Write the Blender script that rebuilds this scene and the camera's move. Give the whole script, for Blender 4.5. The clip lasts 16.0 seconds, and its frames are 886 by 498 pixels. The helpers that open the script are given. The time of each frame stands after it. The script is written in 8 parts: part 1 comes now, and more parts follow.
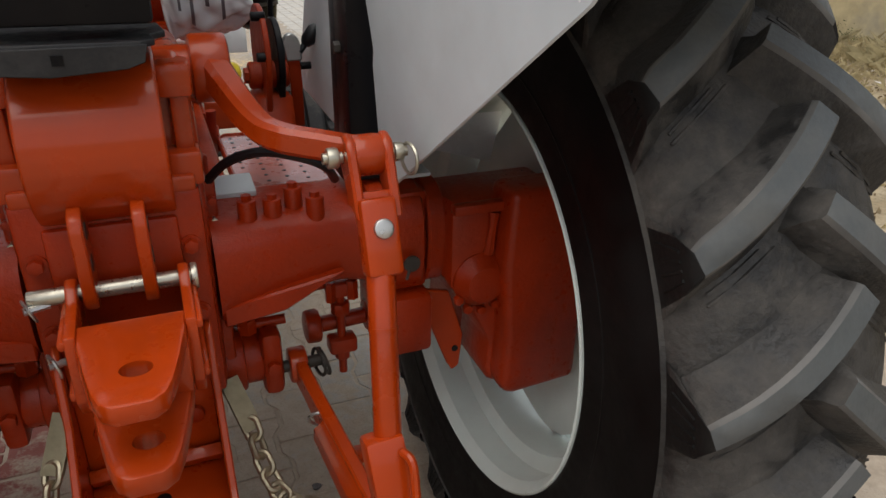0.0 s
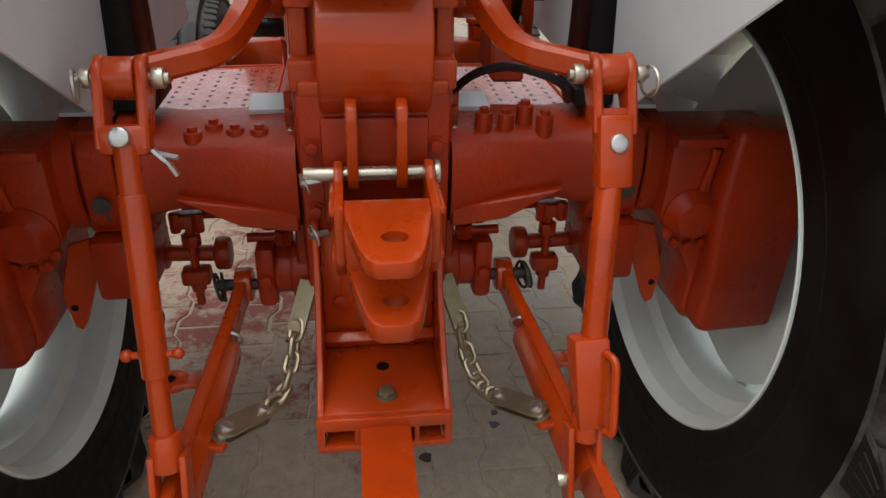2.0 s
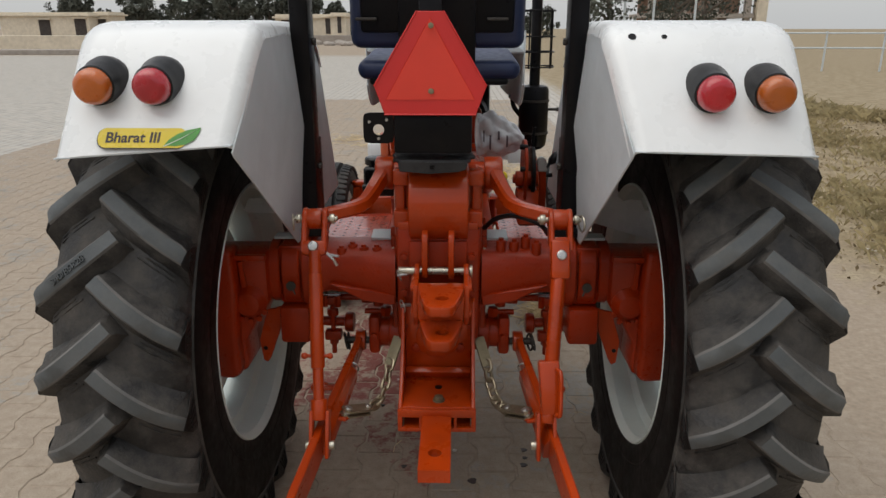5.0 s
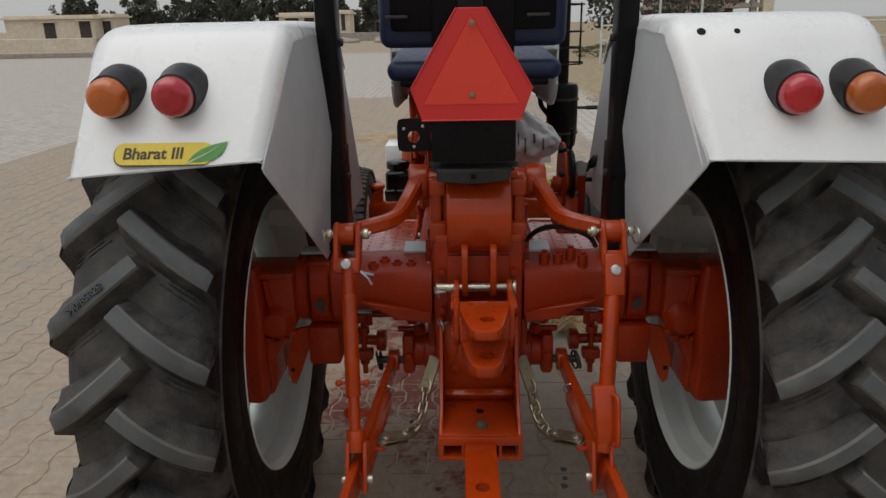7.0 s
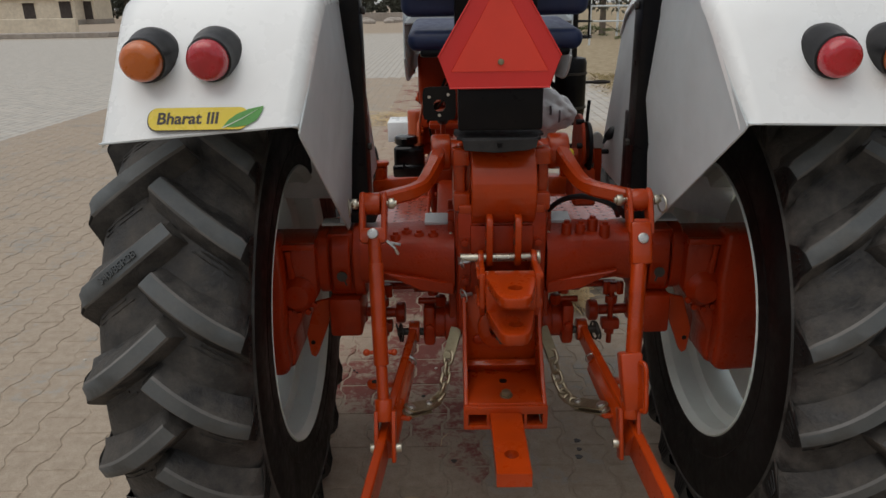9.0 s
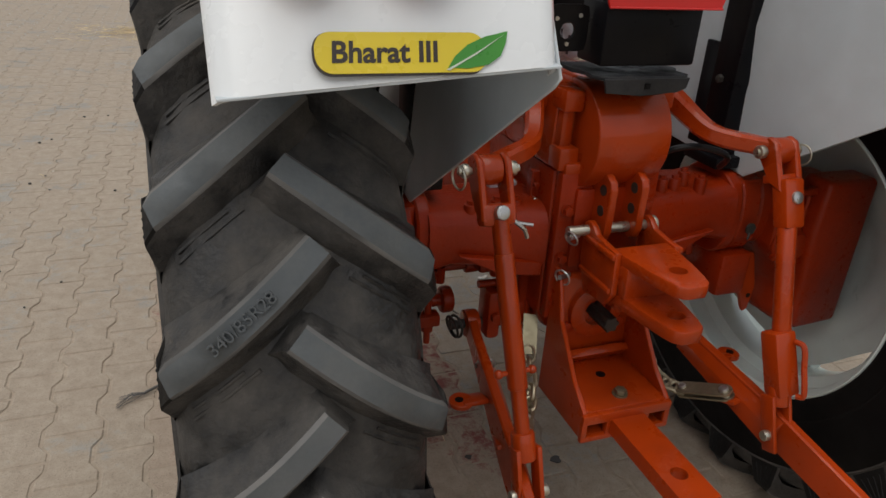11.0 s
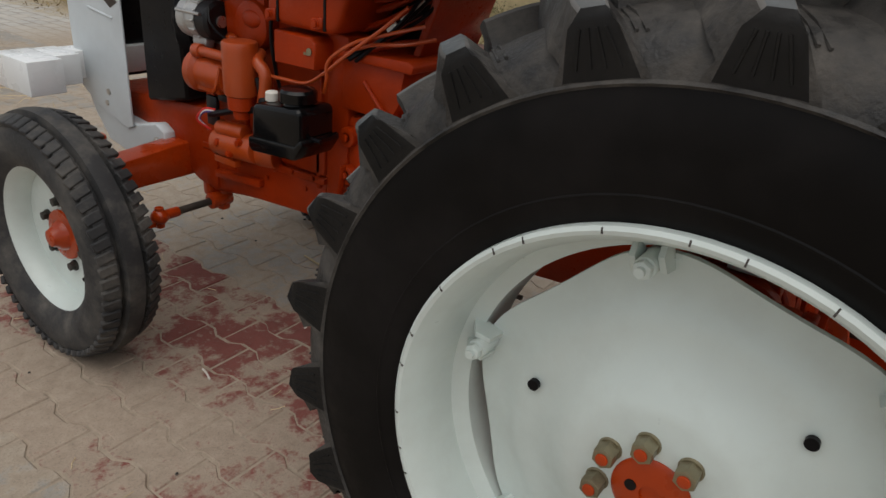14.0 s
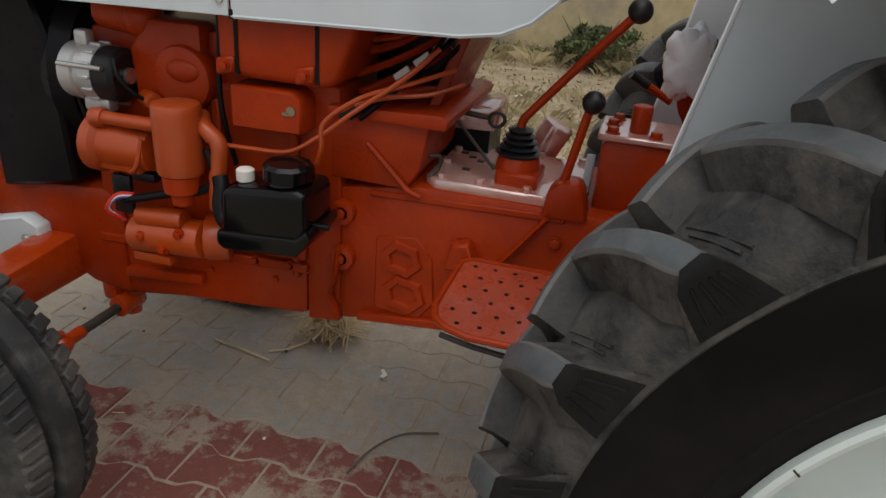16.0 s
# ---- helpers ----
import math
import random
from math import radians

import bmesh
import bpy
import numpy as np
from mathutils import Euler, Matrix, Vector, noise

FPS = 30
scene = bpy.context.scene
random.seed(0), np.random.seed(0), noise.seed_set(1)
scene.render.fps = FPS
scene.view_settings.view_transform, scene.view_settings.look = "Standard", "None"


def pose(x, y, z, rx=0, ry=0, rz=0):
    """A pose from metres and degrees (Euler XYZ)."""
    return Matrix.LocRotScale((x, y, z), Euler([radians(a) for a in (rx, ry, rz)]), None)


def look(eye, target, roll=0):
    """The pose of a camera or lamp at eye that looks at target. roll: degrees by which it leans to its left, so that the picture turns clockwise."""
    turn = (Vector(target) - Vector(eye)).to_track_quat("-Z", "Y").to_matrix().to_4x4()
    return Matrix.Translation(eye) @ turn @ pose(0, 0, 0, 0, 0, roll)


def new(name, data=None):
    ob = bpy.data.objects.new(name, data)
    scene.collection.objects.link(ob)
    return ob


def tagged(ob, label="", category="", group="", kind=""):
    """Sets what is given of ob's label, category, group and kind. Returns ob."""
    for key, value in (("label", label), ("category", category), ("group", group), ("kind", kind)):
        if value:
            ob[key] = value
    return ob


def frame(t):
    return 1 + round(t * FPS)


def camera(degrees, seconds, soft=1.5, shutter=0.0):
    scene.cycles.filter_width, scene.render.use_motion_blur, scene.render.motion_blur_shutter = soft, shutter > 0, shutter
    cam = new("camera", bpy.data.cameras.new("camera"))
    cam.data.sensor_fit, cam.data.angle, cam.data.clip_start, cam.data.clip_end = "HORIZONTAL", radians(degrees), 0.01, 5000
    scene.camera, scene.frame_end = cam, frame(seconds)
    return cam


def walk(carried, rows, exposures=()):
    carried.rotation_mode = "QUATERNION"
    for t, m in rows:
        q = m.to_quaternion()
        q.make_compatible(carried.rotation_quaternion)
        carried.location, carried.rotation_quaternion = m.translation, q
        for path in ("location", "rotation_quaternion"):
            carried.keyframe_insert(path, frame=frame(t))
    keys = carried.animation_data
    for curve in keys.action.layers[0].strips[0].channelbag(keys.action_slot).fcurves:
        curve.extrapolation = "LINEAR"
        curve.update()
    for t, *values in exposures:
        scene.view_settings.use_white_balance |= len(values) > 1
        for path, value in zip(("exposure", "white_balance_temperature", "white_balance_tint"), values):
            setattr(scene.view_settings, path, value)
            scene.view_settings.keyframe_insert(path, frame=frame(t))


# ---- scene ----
cam = camera(64.4, 16.0)
PATH = [
    (0, (0.074, -0.966, 1.199), (0.763, 0.698, 0.329), 1.2),
    (0.5, (0.032, -0.952, 1.189), (0.664, 0.734, 0.319), 1.5),
    (1, (-0.012, -0.934, 1.18), (0.421, 0.804, 0.292), 2.0),
    (1.5, (-0.024, -0.946, 1.161), (0.292, 0.801, 0.239), 2.1),
    (2, (-0.029, -1.039, 1.172), (0.21, 0.687, 0.191), 1.7),
    (2.5, (-0.034, -1.229, 1.219), (0.177, 0.528, 0.286), 1.6),
    (3, (0.01, -1.37, 1.292), (0.193, 0.47, 0.529), 1.3),
    (3.5, (0.055, -1.521, 1.317), (0.105, 0.356, 0.629), 0.3),
    (5.8, (0.013, -1.867, 1.387), (-0.036, 0.045, 0.802), -0.0),
    (6, (-0.001, -1.85, 1.387), (-0.056, 0.059, 0.794), 0.0),
    (6.5, (-0.028, -1.762, 1.377), (-0.087, 0.142, 0.769), -0.0),
    (7, (-0.038, -1.692, 1.378), (-0.092, 0.212, 0.768), -1.1),
    (7.5, (-0.035, -1.692, 1.375), (-0.079, 0.211, 0.762), -1.6),
    (8, (-0.036, -1.726, 1.369), (-0.08, 0.177, 0.755), -1.7),
    (8.5, (-0.049, -1.745, 1.363), (-0.093, 0.155, 0.74), -1.6),
    (8.7, (-0.072, -1.733, 1.359), (-0.118, 0.164, 0.727), -1.5),
    (10.8, (-0.675, -1.242, 1.290), (-0.075, 0.470, 0.447), 4.3),
    (11, (-0.738, -1.164, 1.293), (-0.088, 0.525, 0.441), 3.5),
    (11.5, (-0.935, -1.036, 1.290), (-0.078, 0.554, 0.431), 3.9),
    (12, (-1.174, -0.885, 1.296), (-0.148, 0.598, 0.430), 3.1),
    (12.5, (-1.264, -0.636, 1.251), (-0.197, 0.819, 0.388), 4.3),
    (13, (-1.327, -0.474, 1.247), (-0.166, 0.895, 0.364), 5.3),
    (13.5, (-1.443, -0.318, 1.271), (-0.05, 0.82, 0.397), 5.3),
    (14, (-1.453, -0.135, 1.268), (0.048, 0.862, 0.400), 5.2),
    (14.5, (-1.370, 0.080, 1.236), (0.172, 1.027, 0.386), 4.1),
    (15, (-1.388, 0.247, 1.255), (0.169, 1.155, 0.390), 3.9),
    (15.5, (-1.421, 0.406, 1.268), (0.234, 1.130, 0.410), 3.7),
    (16, (-1.372, 0.516, 1.267), (0.385, 0.965, 0.424), 4.5),
]
walk(cam, [(t, look(eye, target, roll)) for t, eye, target, roll in PATH],
     exposures=[(0.0, 0.38), (1.0, 0.46), (1.5, 0.58), (2.0, 0.60), (2.5, 0.08), (3.0, 0.20), (3.5, 0.32), (6.0, -0.13), (8.5, -0.22), (11.0, -0.02), (12.0, -0.08), (13.0, -0.10), (14.5, -0.15), (16.0, 0.0)])

# ---- world and light: a hazy, overcast day ----
world = bpy.data.worlds.new("world")
scene.world = world
world.use_nodes = True
_nt = world.node_tree
_sky = _nt.nodes.new("ShaderNodeTexSky")
_sky.sky_type = "NISHITA"
_sky.sun_disc = False
_sky.sun_elevation, _sky.sun_rotation = radians(62), radians(240)
_sky.air_density, _sky.dust_density, _sky.ozone_density = 1.0, 3.0, 1.0
# a sheet of cloud evens the sky out
_cloud = _nt.nodes.new("ShaderNodeMix")
_cloud.data_type = "RGBA"
_cloud.inputs[0].default_value = 0.72
_cloud.inputs[7].default_value = (6.9, 7.0, 7.05, 1.0)
_nt.links.new(_sky.outputs[0], _cloud.inputs[6])
_nt.links.new(_cloud.outputs[2], _nt.nodes["Background"].inputs[0])
_nt.nodes["Background"].inputs[1].default_value = 0.096
_sun = bpy.data.lights.new("sun", "SUN")
_sun.energy, _sun.angle, _sun.color = 1.45, radians(70), (1.0, 0.97, 0.92)
sun = new("sun", _sun)
sun.matrix_world = look((-2.5, -1.2, 8), (0, 0, 0))

# ---- materials ----
def nodes_of(name):
    m = bpy.data.materials.new(name)
    m.use_nodes = True
    return m, m.node_tree.nodes, m.node_tree.links, m.node_tree.nodes["Principled BSDF"]


def noise_node(nodes, links, src, scale, detail=4.0, rough=0.6):
    n = nodes.new("ShaderNodeTexNoise")
    n.inputs["Scale"].default_value, n.inputs["Detail"].default_value, n.inputs["Roughness"].default_value = scale, detail, rough
    links.new(src, n.inputs["Vector"])
    return n.outputs["Fac"]


def ramp_node(nodes, links, src, lo, hi, a=0.0, b=1.0):
    n = nodes.new("ShaderNodeMapRange")
    for k, v in zip(("From Min", "From Max", "To Min", "To Max"), (lo, hi, a, b)):
        n.inputs[k].default_value = v
    links.new(src, n.inputs["Value"])
    return n.outputs[0]


def mix_node(nodes, links, fac, a, b, mode="MIX"):
    n = nodes.new("ShaderNodeMix")
    n.data_type, n.blend_type = "RGBA", mode
    for sock, v in ((n.inputs[0], fac), (n.inputs[6], a), (n.inputs[7], b)):
        if isinstance(v, (int, float)):
            sock.default_value = v
        elif isinstance(v, tuple):
            sock.default_value = (*v, 1.0)
        else:
            links.new(v, sock)
    return n.outputs[2]


def surface(name, colour, rough=0.5, metal=0.0, grain=60.0, vary=0.15, dust=0.0, dust_colour=(0.28, 0.22, 0.16), bump=0.1, coat=0.0,
            dust_scale=5.0, spec=0.5, random_tint=0.0, dust_range=(0.45, 0.72), coat_rough=0.15, coat_ior=1.5):
    """A node material: base colour with two scales of variation, dust patches, gloss variation and fine relief."""
    m, nodes, links, out = nodes_of(name)
    pos = nodes.new("ShaderNodeNewGeometry").outputs["Position"]
    fine, broad = noise_node(nodes, links, pos, grain), noise_node(nodes, links, pos, 4.0, 3.0)
    dark = tuple(c * (1 - vary) for c in colour)
    light = tuple(min(1.0, c * (1 + vary)) for c in colour)
    col = mix_node(nodes, links, ramp_node(nodes, links, broad, 0.35, 0.65), dark, light)
    col = mix_node(nodes, links, ramp_node(nodes, links, fine, 0.4, 0.7, 0, 0.5 * vary), col, tuple(c * 0.6 for c in colour))
    if random_tint:
        info = nodes.new("ShaderNodeObjectInfo").outputs["Random"]
        col = mix_node(nodes, links, ramp_node(nodes, links, info, 0, 1, 0, random_tint), col, tuple(c * 0.55 for c in colour))
    ro = ramp_node(nodes, links, fine, 0.3, 0.7, max(0.02, rough - 0.08), min(1, rough + 0.08))
    if dust:
        d = noise_node(nodes, links, pos, dust_scale, 6.0, 0.7)
        fac = ramp_node(nodes, links, d, *dust_range, 0, dust)
        col = mix_node(nodes, links, fac, col, dust_colour)
        add = nodes.new("ShaderNodeMath")
        add.operation, add.use_clamp = "ADD", True
        links.new(ro, add.inputs[0])
        links.new(fac, add.inputs[1])
        ro = add.outputs[0]
    links.new(col, out.inputs["Base Color"])
    links.new(ro, out.inputs["Roughness"])
    out.inputs["Metallic"].default_value = metal
    out.inputs["Coat Weight"].default_value = coat
    out.inputs["Coat Roughness"].default_value = coat_rough
    out.inputs["Coat IOR"].default_value = coat_ior
    out.inputs["Specular IOR Level"].default_value = spec
    if bump:
        b = nodes.new("ShaderNodeBump")
        b.inputs["Strength"].default_value, b.inputs["Distance"].default_value = bump, 0.004
        lumps = nodes.new("ShaderNodeMath")
        lumps.operation = "MULTIPLY_ADD"
        links.new(noise_node(nodes, links, pos, grain * 0.22, 3.0), lumps.inputs[0])
        lumps.inputs[1].default_value = 0.8
        links.new(fine, lumps.inputs[2])
        links.new(lumps.outputs[0], b.inputs["Height"])
        links.new(b.outputs[0], out.inputs["Normal"])
    return m


ORANGE = surface("orange_paint", (0.40, 0.040, 0.0022), 0.30, spec=0.27, grain=18, vary=0.2, dust=0.05, dust_colour=(0.30, 0.08, 0.02), bump=0.10, coat=0.38, coat_rough=0.035)
ORANGE_CAST = surface("orange_cast", (0.30, 0.022, 0.0013), 0.32, spec=0.30, grain=90, vary=0.24, dust=0.08, dust_colour=(0.20, 0.05, 0.02), bump=0.28)
ORANGE_ENGINE = surface("orange_engine", (0.34, 0.029, 0.0018), 0.34, spec=0.22, grain=70, vary=0.22, dust=0.10, dust_colour=(0.26, 0.09, 0.04), bump=0.35)
WHITE = surface("white_paint", (0.83, 0.85, 0.85), 0.28, grain=12, vary=0.03, dust=0.06, bump=0.03, coat=0.3)
WHITE_RIM = surface("white_rim", (0.64, 0.71, 0.68), 0.35, grain=20, vary=0.05, dust=0.12, bump=0.06, coat=0.2)
# doubles as the white of hood and nose with their shade in it
GREY_WHITE = surface("grey_and_shaded_white", (0.58, 0.625, 0.645), 0.4, grain=15, vary=0.06, dust=0.10, bump=0.05)
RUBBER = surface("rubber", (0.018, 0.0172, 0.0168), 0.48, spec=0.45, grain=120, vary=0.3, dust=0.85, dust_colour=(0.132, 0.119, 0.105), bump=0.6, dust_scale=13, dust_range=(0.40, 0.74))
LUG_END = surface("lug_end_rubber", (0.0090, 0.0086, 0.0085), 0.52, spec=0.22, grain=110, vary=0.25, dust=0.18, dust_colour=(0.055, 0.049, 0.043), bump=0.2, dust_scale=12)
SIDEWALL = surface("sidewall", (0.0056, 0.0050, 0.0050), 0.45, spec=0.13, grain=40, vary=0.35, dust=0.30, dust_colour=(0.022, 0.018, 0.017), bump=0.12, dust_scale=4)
FRONT_RUBBER = surface("front_rubber", (0.040, 0.040, 0.041), 0.62, spec=0.22, grain=90, vary=0.2, dust=0.7, dust_colour=(0.17, 0.155, 0.135), bump=0.2, dust_scale=8)
BLACK = surface("black_paint", (0.005, 0.005, 0.0065), 0.33, spec=0.15, grain=30, vary=0.2, dust=0.025, bump=0.08)
BLACK_PLASTIC = surface("black_plastic", (0.008, 0.008, 0.010), 0.38, spec=0.35, grain=50, vary=0.2, dust=0.06, bump=0.1)
NAVY = surface("navy_vinyl", (0.010, 0.022, 0.075), 0.45, grain=60, vary=0.15, dust=0.08, bump=0.15)
ZINC = surface("yellow_zinc", (0.56, 0.525, 0.43), 0.32, metal=0.85, grain=80, vary=0.2, bump=0.1)
CHAIN_ZINC = surface("chain_zinc", (0.36, 0.31, 0.215), 0.36, metal=0.85, grain=80, vary=0.3, dust=0.2, dust_colour=(0.12, 0.08, 0.05), bump=0.12)
BRASSY = surface("brassy_zinc_nut", (0.28, 0.245, 0.16), 0.4, metal=0.75, grain=80, vary=0.3, dust=0.25, dust_colour=(0.12, 0.08, 0.05), bump=0.15)
STEEL = surface("steel", (0.55, 0.54, 0.52), 0.32, metal=0.9, grain=80, vary=0.15, bump=0.08)
DARK_METAL = surface("dark_metal", (0.05, 0.045, 0.04), 0.5, metal=0.4, grain=60, vary=0.25, dust=0.1, bump=0.15)
RED_SIGN = surface("red_sign_border", (0.60, 0.024, 0.020), 0.4, grain=40, vary=0.05, bump=0.05)
RED_FLUO = surface("red_orange_sign", (0.72, 0.047, 0.024), 0.45, grain=40, vary=0.04, bump=0.06)
LENS_RED = surface("red_lens", (0.42, 0.006, 0.016), 0.30, grain=60, vary=0.45, bump=0.35, coat=0.8, coat_rough=0.05)
LENS_AMBER = surface("amber_lens", (0.52, 0.115, 0.008), 0.32, grain=60, vary=0.4, bump=0.35, coat=0.8, coat_rough=0.05)
YELLOW = surface("yellow_sticker", (0.72, 0.55, 0.03), 0.3, grain=30, vary=0.03, bump=0.0)
GREEN = surface("green_leaf_print", (0.06, 0.30, 0.035), 0.3, grain=40, vary=0.25, bump=0.0)
INK = surface("black_print", (0.03, 0.02, 0.015), 0.4, grain=40, vary=0.1, bump=0.0)
PALE_INK = surface("pale_print", (0.62, 0.68, 0.55), 0.4, grain=40, vary=0.1, bump=0.0)
BAG = surface("clear_plastic_bag", (0.72, 0.72, 0.74), 0.22, grain=40, vary=0.25, bump=0.06, coat=0.5)
BAG_PRINT = surface("bag_print", (0.14, 0.12, 0.13), 0.3, grain=60, vary=0.3, bump=0.2)
# pale pink patches put the sky's reflection into the colour, along with dust
PINK_SHEEN_DUSTY = surface("sheen_and_dust_orange", (0.40, 0.075, 0.035), 0.16, spec=0.9, coat=1.0, coat_rough=0.05, coat_ior=2.6, grain=50, vary=0.15, dust=0.62, dust_colour=(0.60, 0.43, 0.38), bump=0.02, dust_scale=9, dust_range=(0.30, 0.62))
STRAW = surface("straw", (0.58, 0.45, 0.26), 0.75, grain=90, vary=0.3, bump=0.2)
WIRE = surface("grey_wire", (0.09, 0.085, 0.08), 0.6, grain=60, vary=0.2, bump=0.1)
PAPER = surface("white_scrap", (0.7, 0.66, 0.6), 0.7, grain=60, vary=0.1, bump=0.1)
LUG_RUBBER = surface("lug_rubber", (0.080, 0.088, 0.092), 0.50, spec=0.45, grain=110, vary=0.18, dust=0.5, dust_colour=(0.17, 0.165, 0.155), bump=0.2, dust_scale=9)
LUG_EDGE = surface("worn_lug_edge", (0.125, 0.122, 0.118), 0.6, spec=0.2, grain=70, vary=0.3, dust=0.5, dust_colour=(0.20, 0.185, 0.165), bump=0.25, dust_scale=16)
ORANGE_FILTER = surface("orange_bright_paint", (0.41, 0.054, 0.004), 0.36, grain=60, vary=0.10, dust=0.10, bump=0.15, coat=0.2)
ORANGE_WORN = surface("orange_worn_plate", (0.40, 0.060, 0.026), 0.26, spec=0.8, coat=0.6, grain=50, vary=0.18, dust=0.22, dust_colour=(0.30, 0.10, 0.06), bump=0.10, dust_scale=14)
BLACK_SCUFFED = surface("scuffed_black_paint", (0.022, 0.022, 0.024), 0.45, spec=0.3, grain=50, vary=0.35, dust=0.4, dust_colour=(0.09, 0.085, 0.08), bump=0.15, dust_scale=30)
BLACK_GLOSS = surface("glossy_black_plastic", (0.0035, 0.0035, 0.004), 0.16, spec=0.3, grain=70, vary=0.2, dust=0.0, bump=0.10)
ALUMINIUM = surface("cast_aluminium", (0.50, 0.50, 0.49), 0.42, metal=0.7, grain=80, vary=0.15, dust=0.1, bump=0.2)
WIRE_PURPLE = surface("purple_wire", (0.10, 0.06, 0.22), 0.5, grain=60, vary=0.1, bump=0.0)


def paver_surface(name, colour):
    """Concrete block under drifts of pale dust, thicker away from the tractor, with grit and stains."""
    m, nodes, links, out = nodes_of(name)
    pos = nodes.new("ShaderNodeNewGeometry").outputs["Position"]
    grit, mid, broad = noise_node(nodes, links, pos, 160, 5, 0.7), noise_node(nodes, links, pos, 22, 6, 0.7), noise_node(nodes, links, pos, 2.3, 8, 0.74)
    info = nodes.new("ShaderNodeObjectInfo").outputs["Random"]
    island = nodes.new("ShaderNodeNewGeometry").outputs["Random Per Island"]
    mixed = nodes.new("ShaderNodeMath")
    mixed.operation = "MULTIPLY_ADD"
    links.new(info, mixed.inputs[0])
    mixed.inputs[1].default_value = 0.5
    links.new(island, mixed.inputs[2])
    col = mix_node(nodes, links, ramp_node(nodes, links, mixed.outputs[0], 0.0, 1.5, 0.0, 0.5), colour, tuple(c * 0.6 for c in colour))
    col = mix_node(nodes, links, ramp_node(nodes, links, mid, 0.40, 0.70, 0.0, 0.55), col, tuple(c * 0.55 for c in colour))
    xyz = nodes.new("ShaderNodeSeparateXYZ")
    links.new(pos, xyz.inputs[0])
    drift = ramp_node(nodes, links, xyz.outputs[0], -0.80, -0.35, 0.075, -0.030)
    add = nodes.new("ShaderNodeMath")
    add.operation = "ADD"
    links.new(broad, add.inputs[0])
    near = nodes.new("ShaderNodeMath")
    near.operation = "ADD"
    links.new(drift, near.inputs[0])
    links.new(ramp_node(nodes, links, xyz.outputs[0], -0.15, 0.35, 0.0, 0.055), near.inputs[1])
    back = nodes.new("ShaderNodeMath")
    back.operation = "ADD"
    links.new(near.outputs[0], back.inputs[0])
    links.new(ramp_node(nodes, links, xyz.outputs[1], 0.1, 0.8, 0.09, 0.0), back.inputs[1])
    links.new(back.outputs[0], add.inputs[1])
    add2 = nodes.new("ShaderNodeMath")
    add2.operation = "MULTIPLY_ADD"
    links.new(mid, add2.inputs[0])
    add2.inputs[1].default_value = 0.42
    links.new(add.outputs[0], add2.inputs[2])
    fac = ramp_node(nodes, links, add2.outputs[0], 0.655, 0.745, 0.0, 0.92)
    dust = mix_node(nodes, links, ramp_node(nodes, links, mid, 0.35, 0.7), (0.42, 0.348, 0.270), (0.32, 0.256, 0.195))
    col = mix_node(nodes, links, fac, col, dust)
    col = mix_node(nodes, links, ramp_node(nodes, links, grit, 0.52, 0.72, 0.0, 0.55), col, (0.16, 0.13, 0.105))
    links.new(col, out.inputs["Base Color"])
    out.inputs["Roughness"].default_value = 0.9
    out.inputs["Specular IOR Level"].default_value = 0.2
    b = nodes.new("ShaderNodeBump")
    b.inputs["Strength"].default_value, b.inputs["Distance"].default_value = 0.6, 0.004
    links.new(grit, b.inputs["Height"])
    links.new(b.outputs[0], out.inputs["Normal"])
    return m


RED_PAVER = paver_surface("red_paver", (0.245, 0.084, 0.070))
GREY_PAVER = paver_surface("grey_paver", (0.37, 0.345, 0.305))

# ---- building tools ----
def vec(v):
    return Vector(v)


def box(bm, c, s, rot=(0, 0, 0), bevel=0.0, seg=2):
    m = Matrix.LocRotScale(vec(c), Euler([radians(a) for a in rot]), None) @ Matrix.Diagonal((*s, 1))
    vs = bmesh.ops.create_cube(bm, size=1, matrix=m)["verts"]
    if bevel:
        es = list({e for v in vs for e in v.link_edges})
        bmesh.ops.bevel(bm, geom=es, offset=bevel, segments=seg, affect="EDGES", profile=0.5)
    return bm


def cyl(bm, a, b, r, r2=None, n=20, bevel=0.0):
    a, b = vec(a), vec(b)
    d = b - a
    m = Matrix.Translation((a + b) / 2) @ d.to_track_quat("Z", "Y").to_matrix().to_4x4()
    vs = bmesh.ops.create_cone(bm, cap_ends=True, segments=n, radius1=r, radius2=r if r2 is None else r2, depth=d.length, matrix=m)["verts"]
    if bevel:
        caps = [f for f in {f for v in vs for f in v.link_faces} if len(f.verts) == n]
        es = list({e for f in caps for e in f.edges})
        bmesh.ops.bevel(bm, geom=es, offset=bevel, segments=2, affect="EDGES", profile=0.5)
    return bm


def hexnut(bm, a, b, r):
    return cyl(bm, a, b, r, n=6, bevel=r * 0.12)


def ball(bm, c, r, scale=(1, 1, 1), u=14, v=10):
    m = Matrix.Translation(c) @ Matrix.Diagonal((*scale, 1))
    bmesh.ops.create_uvsphere(bm, u_segments=u, v_segments=v, radius=r, matrix=m)
    return bm


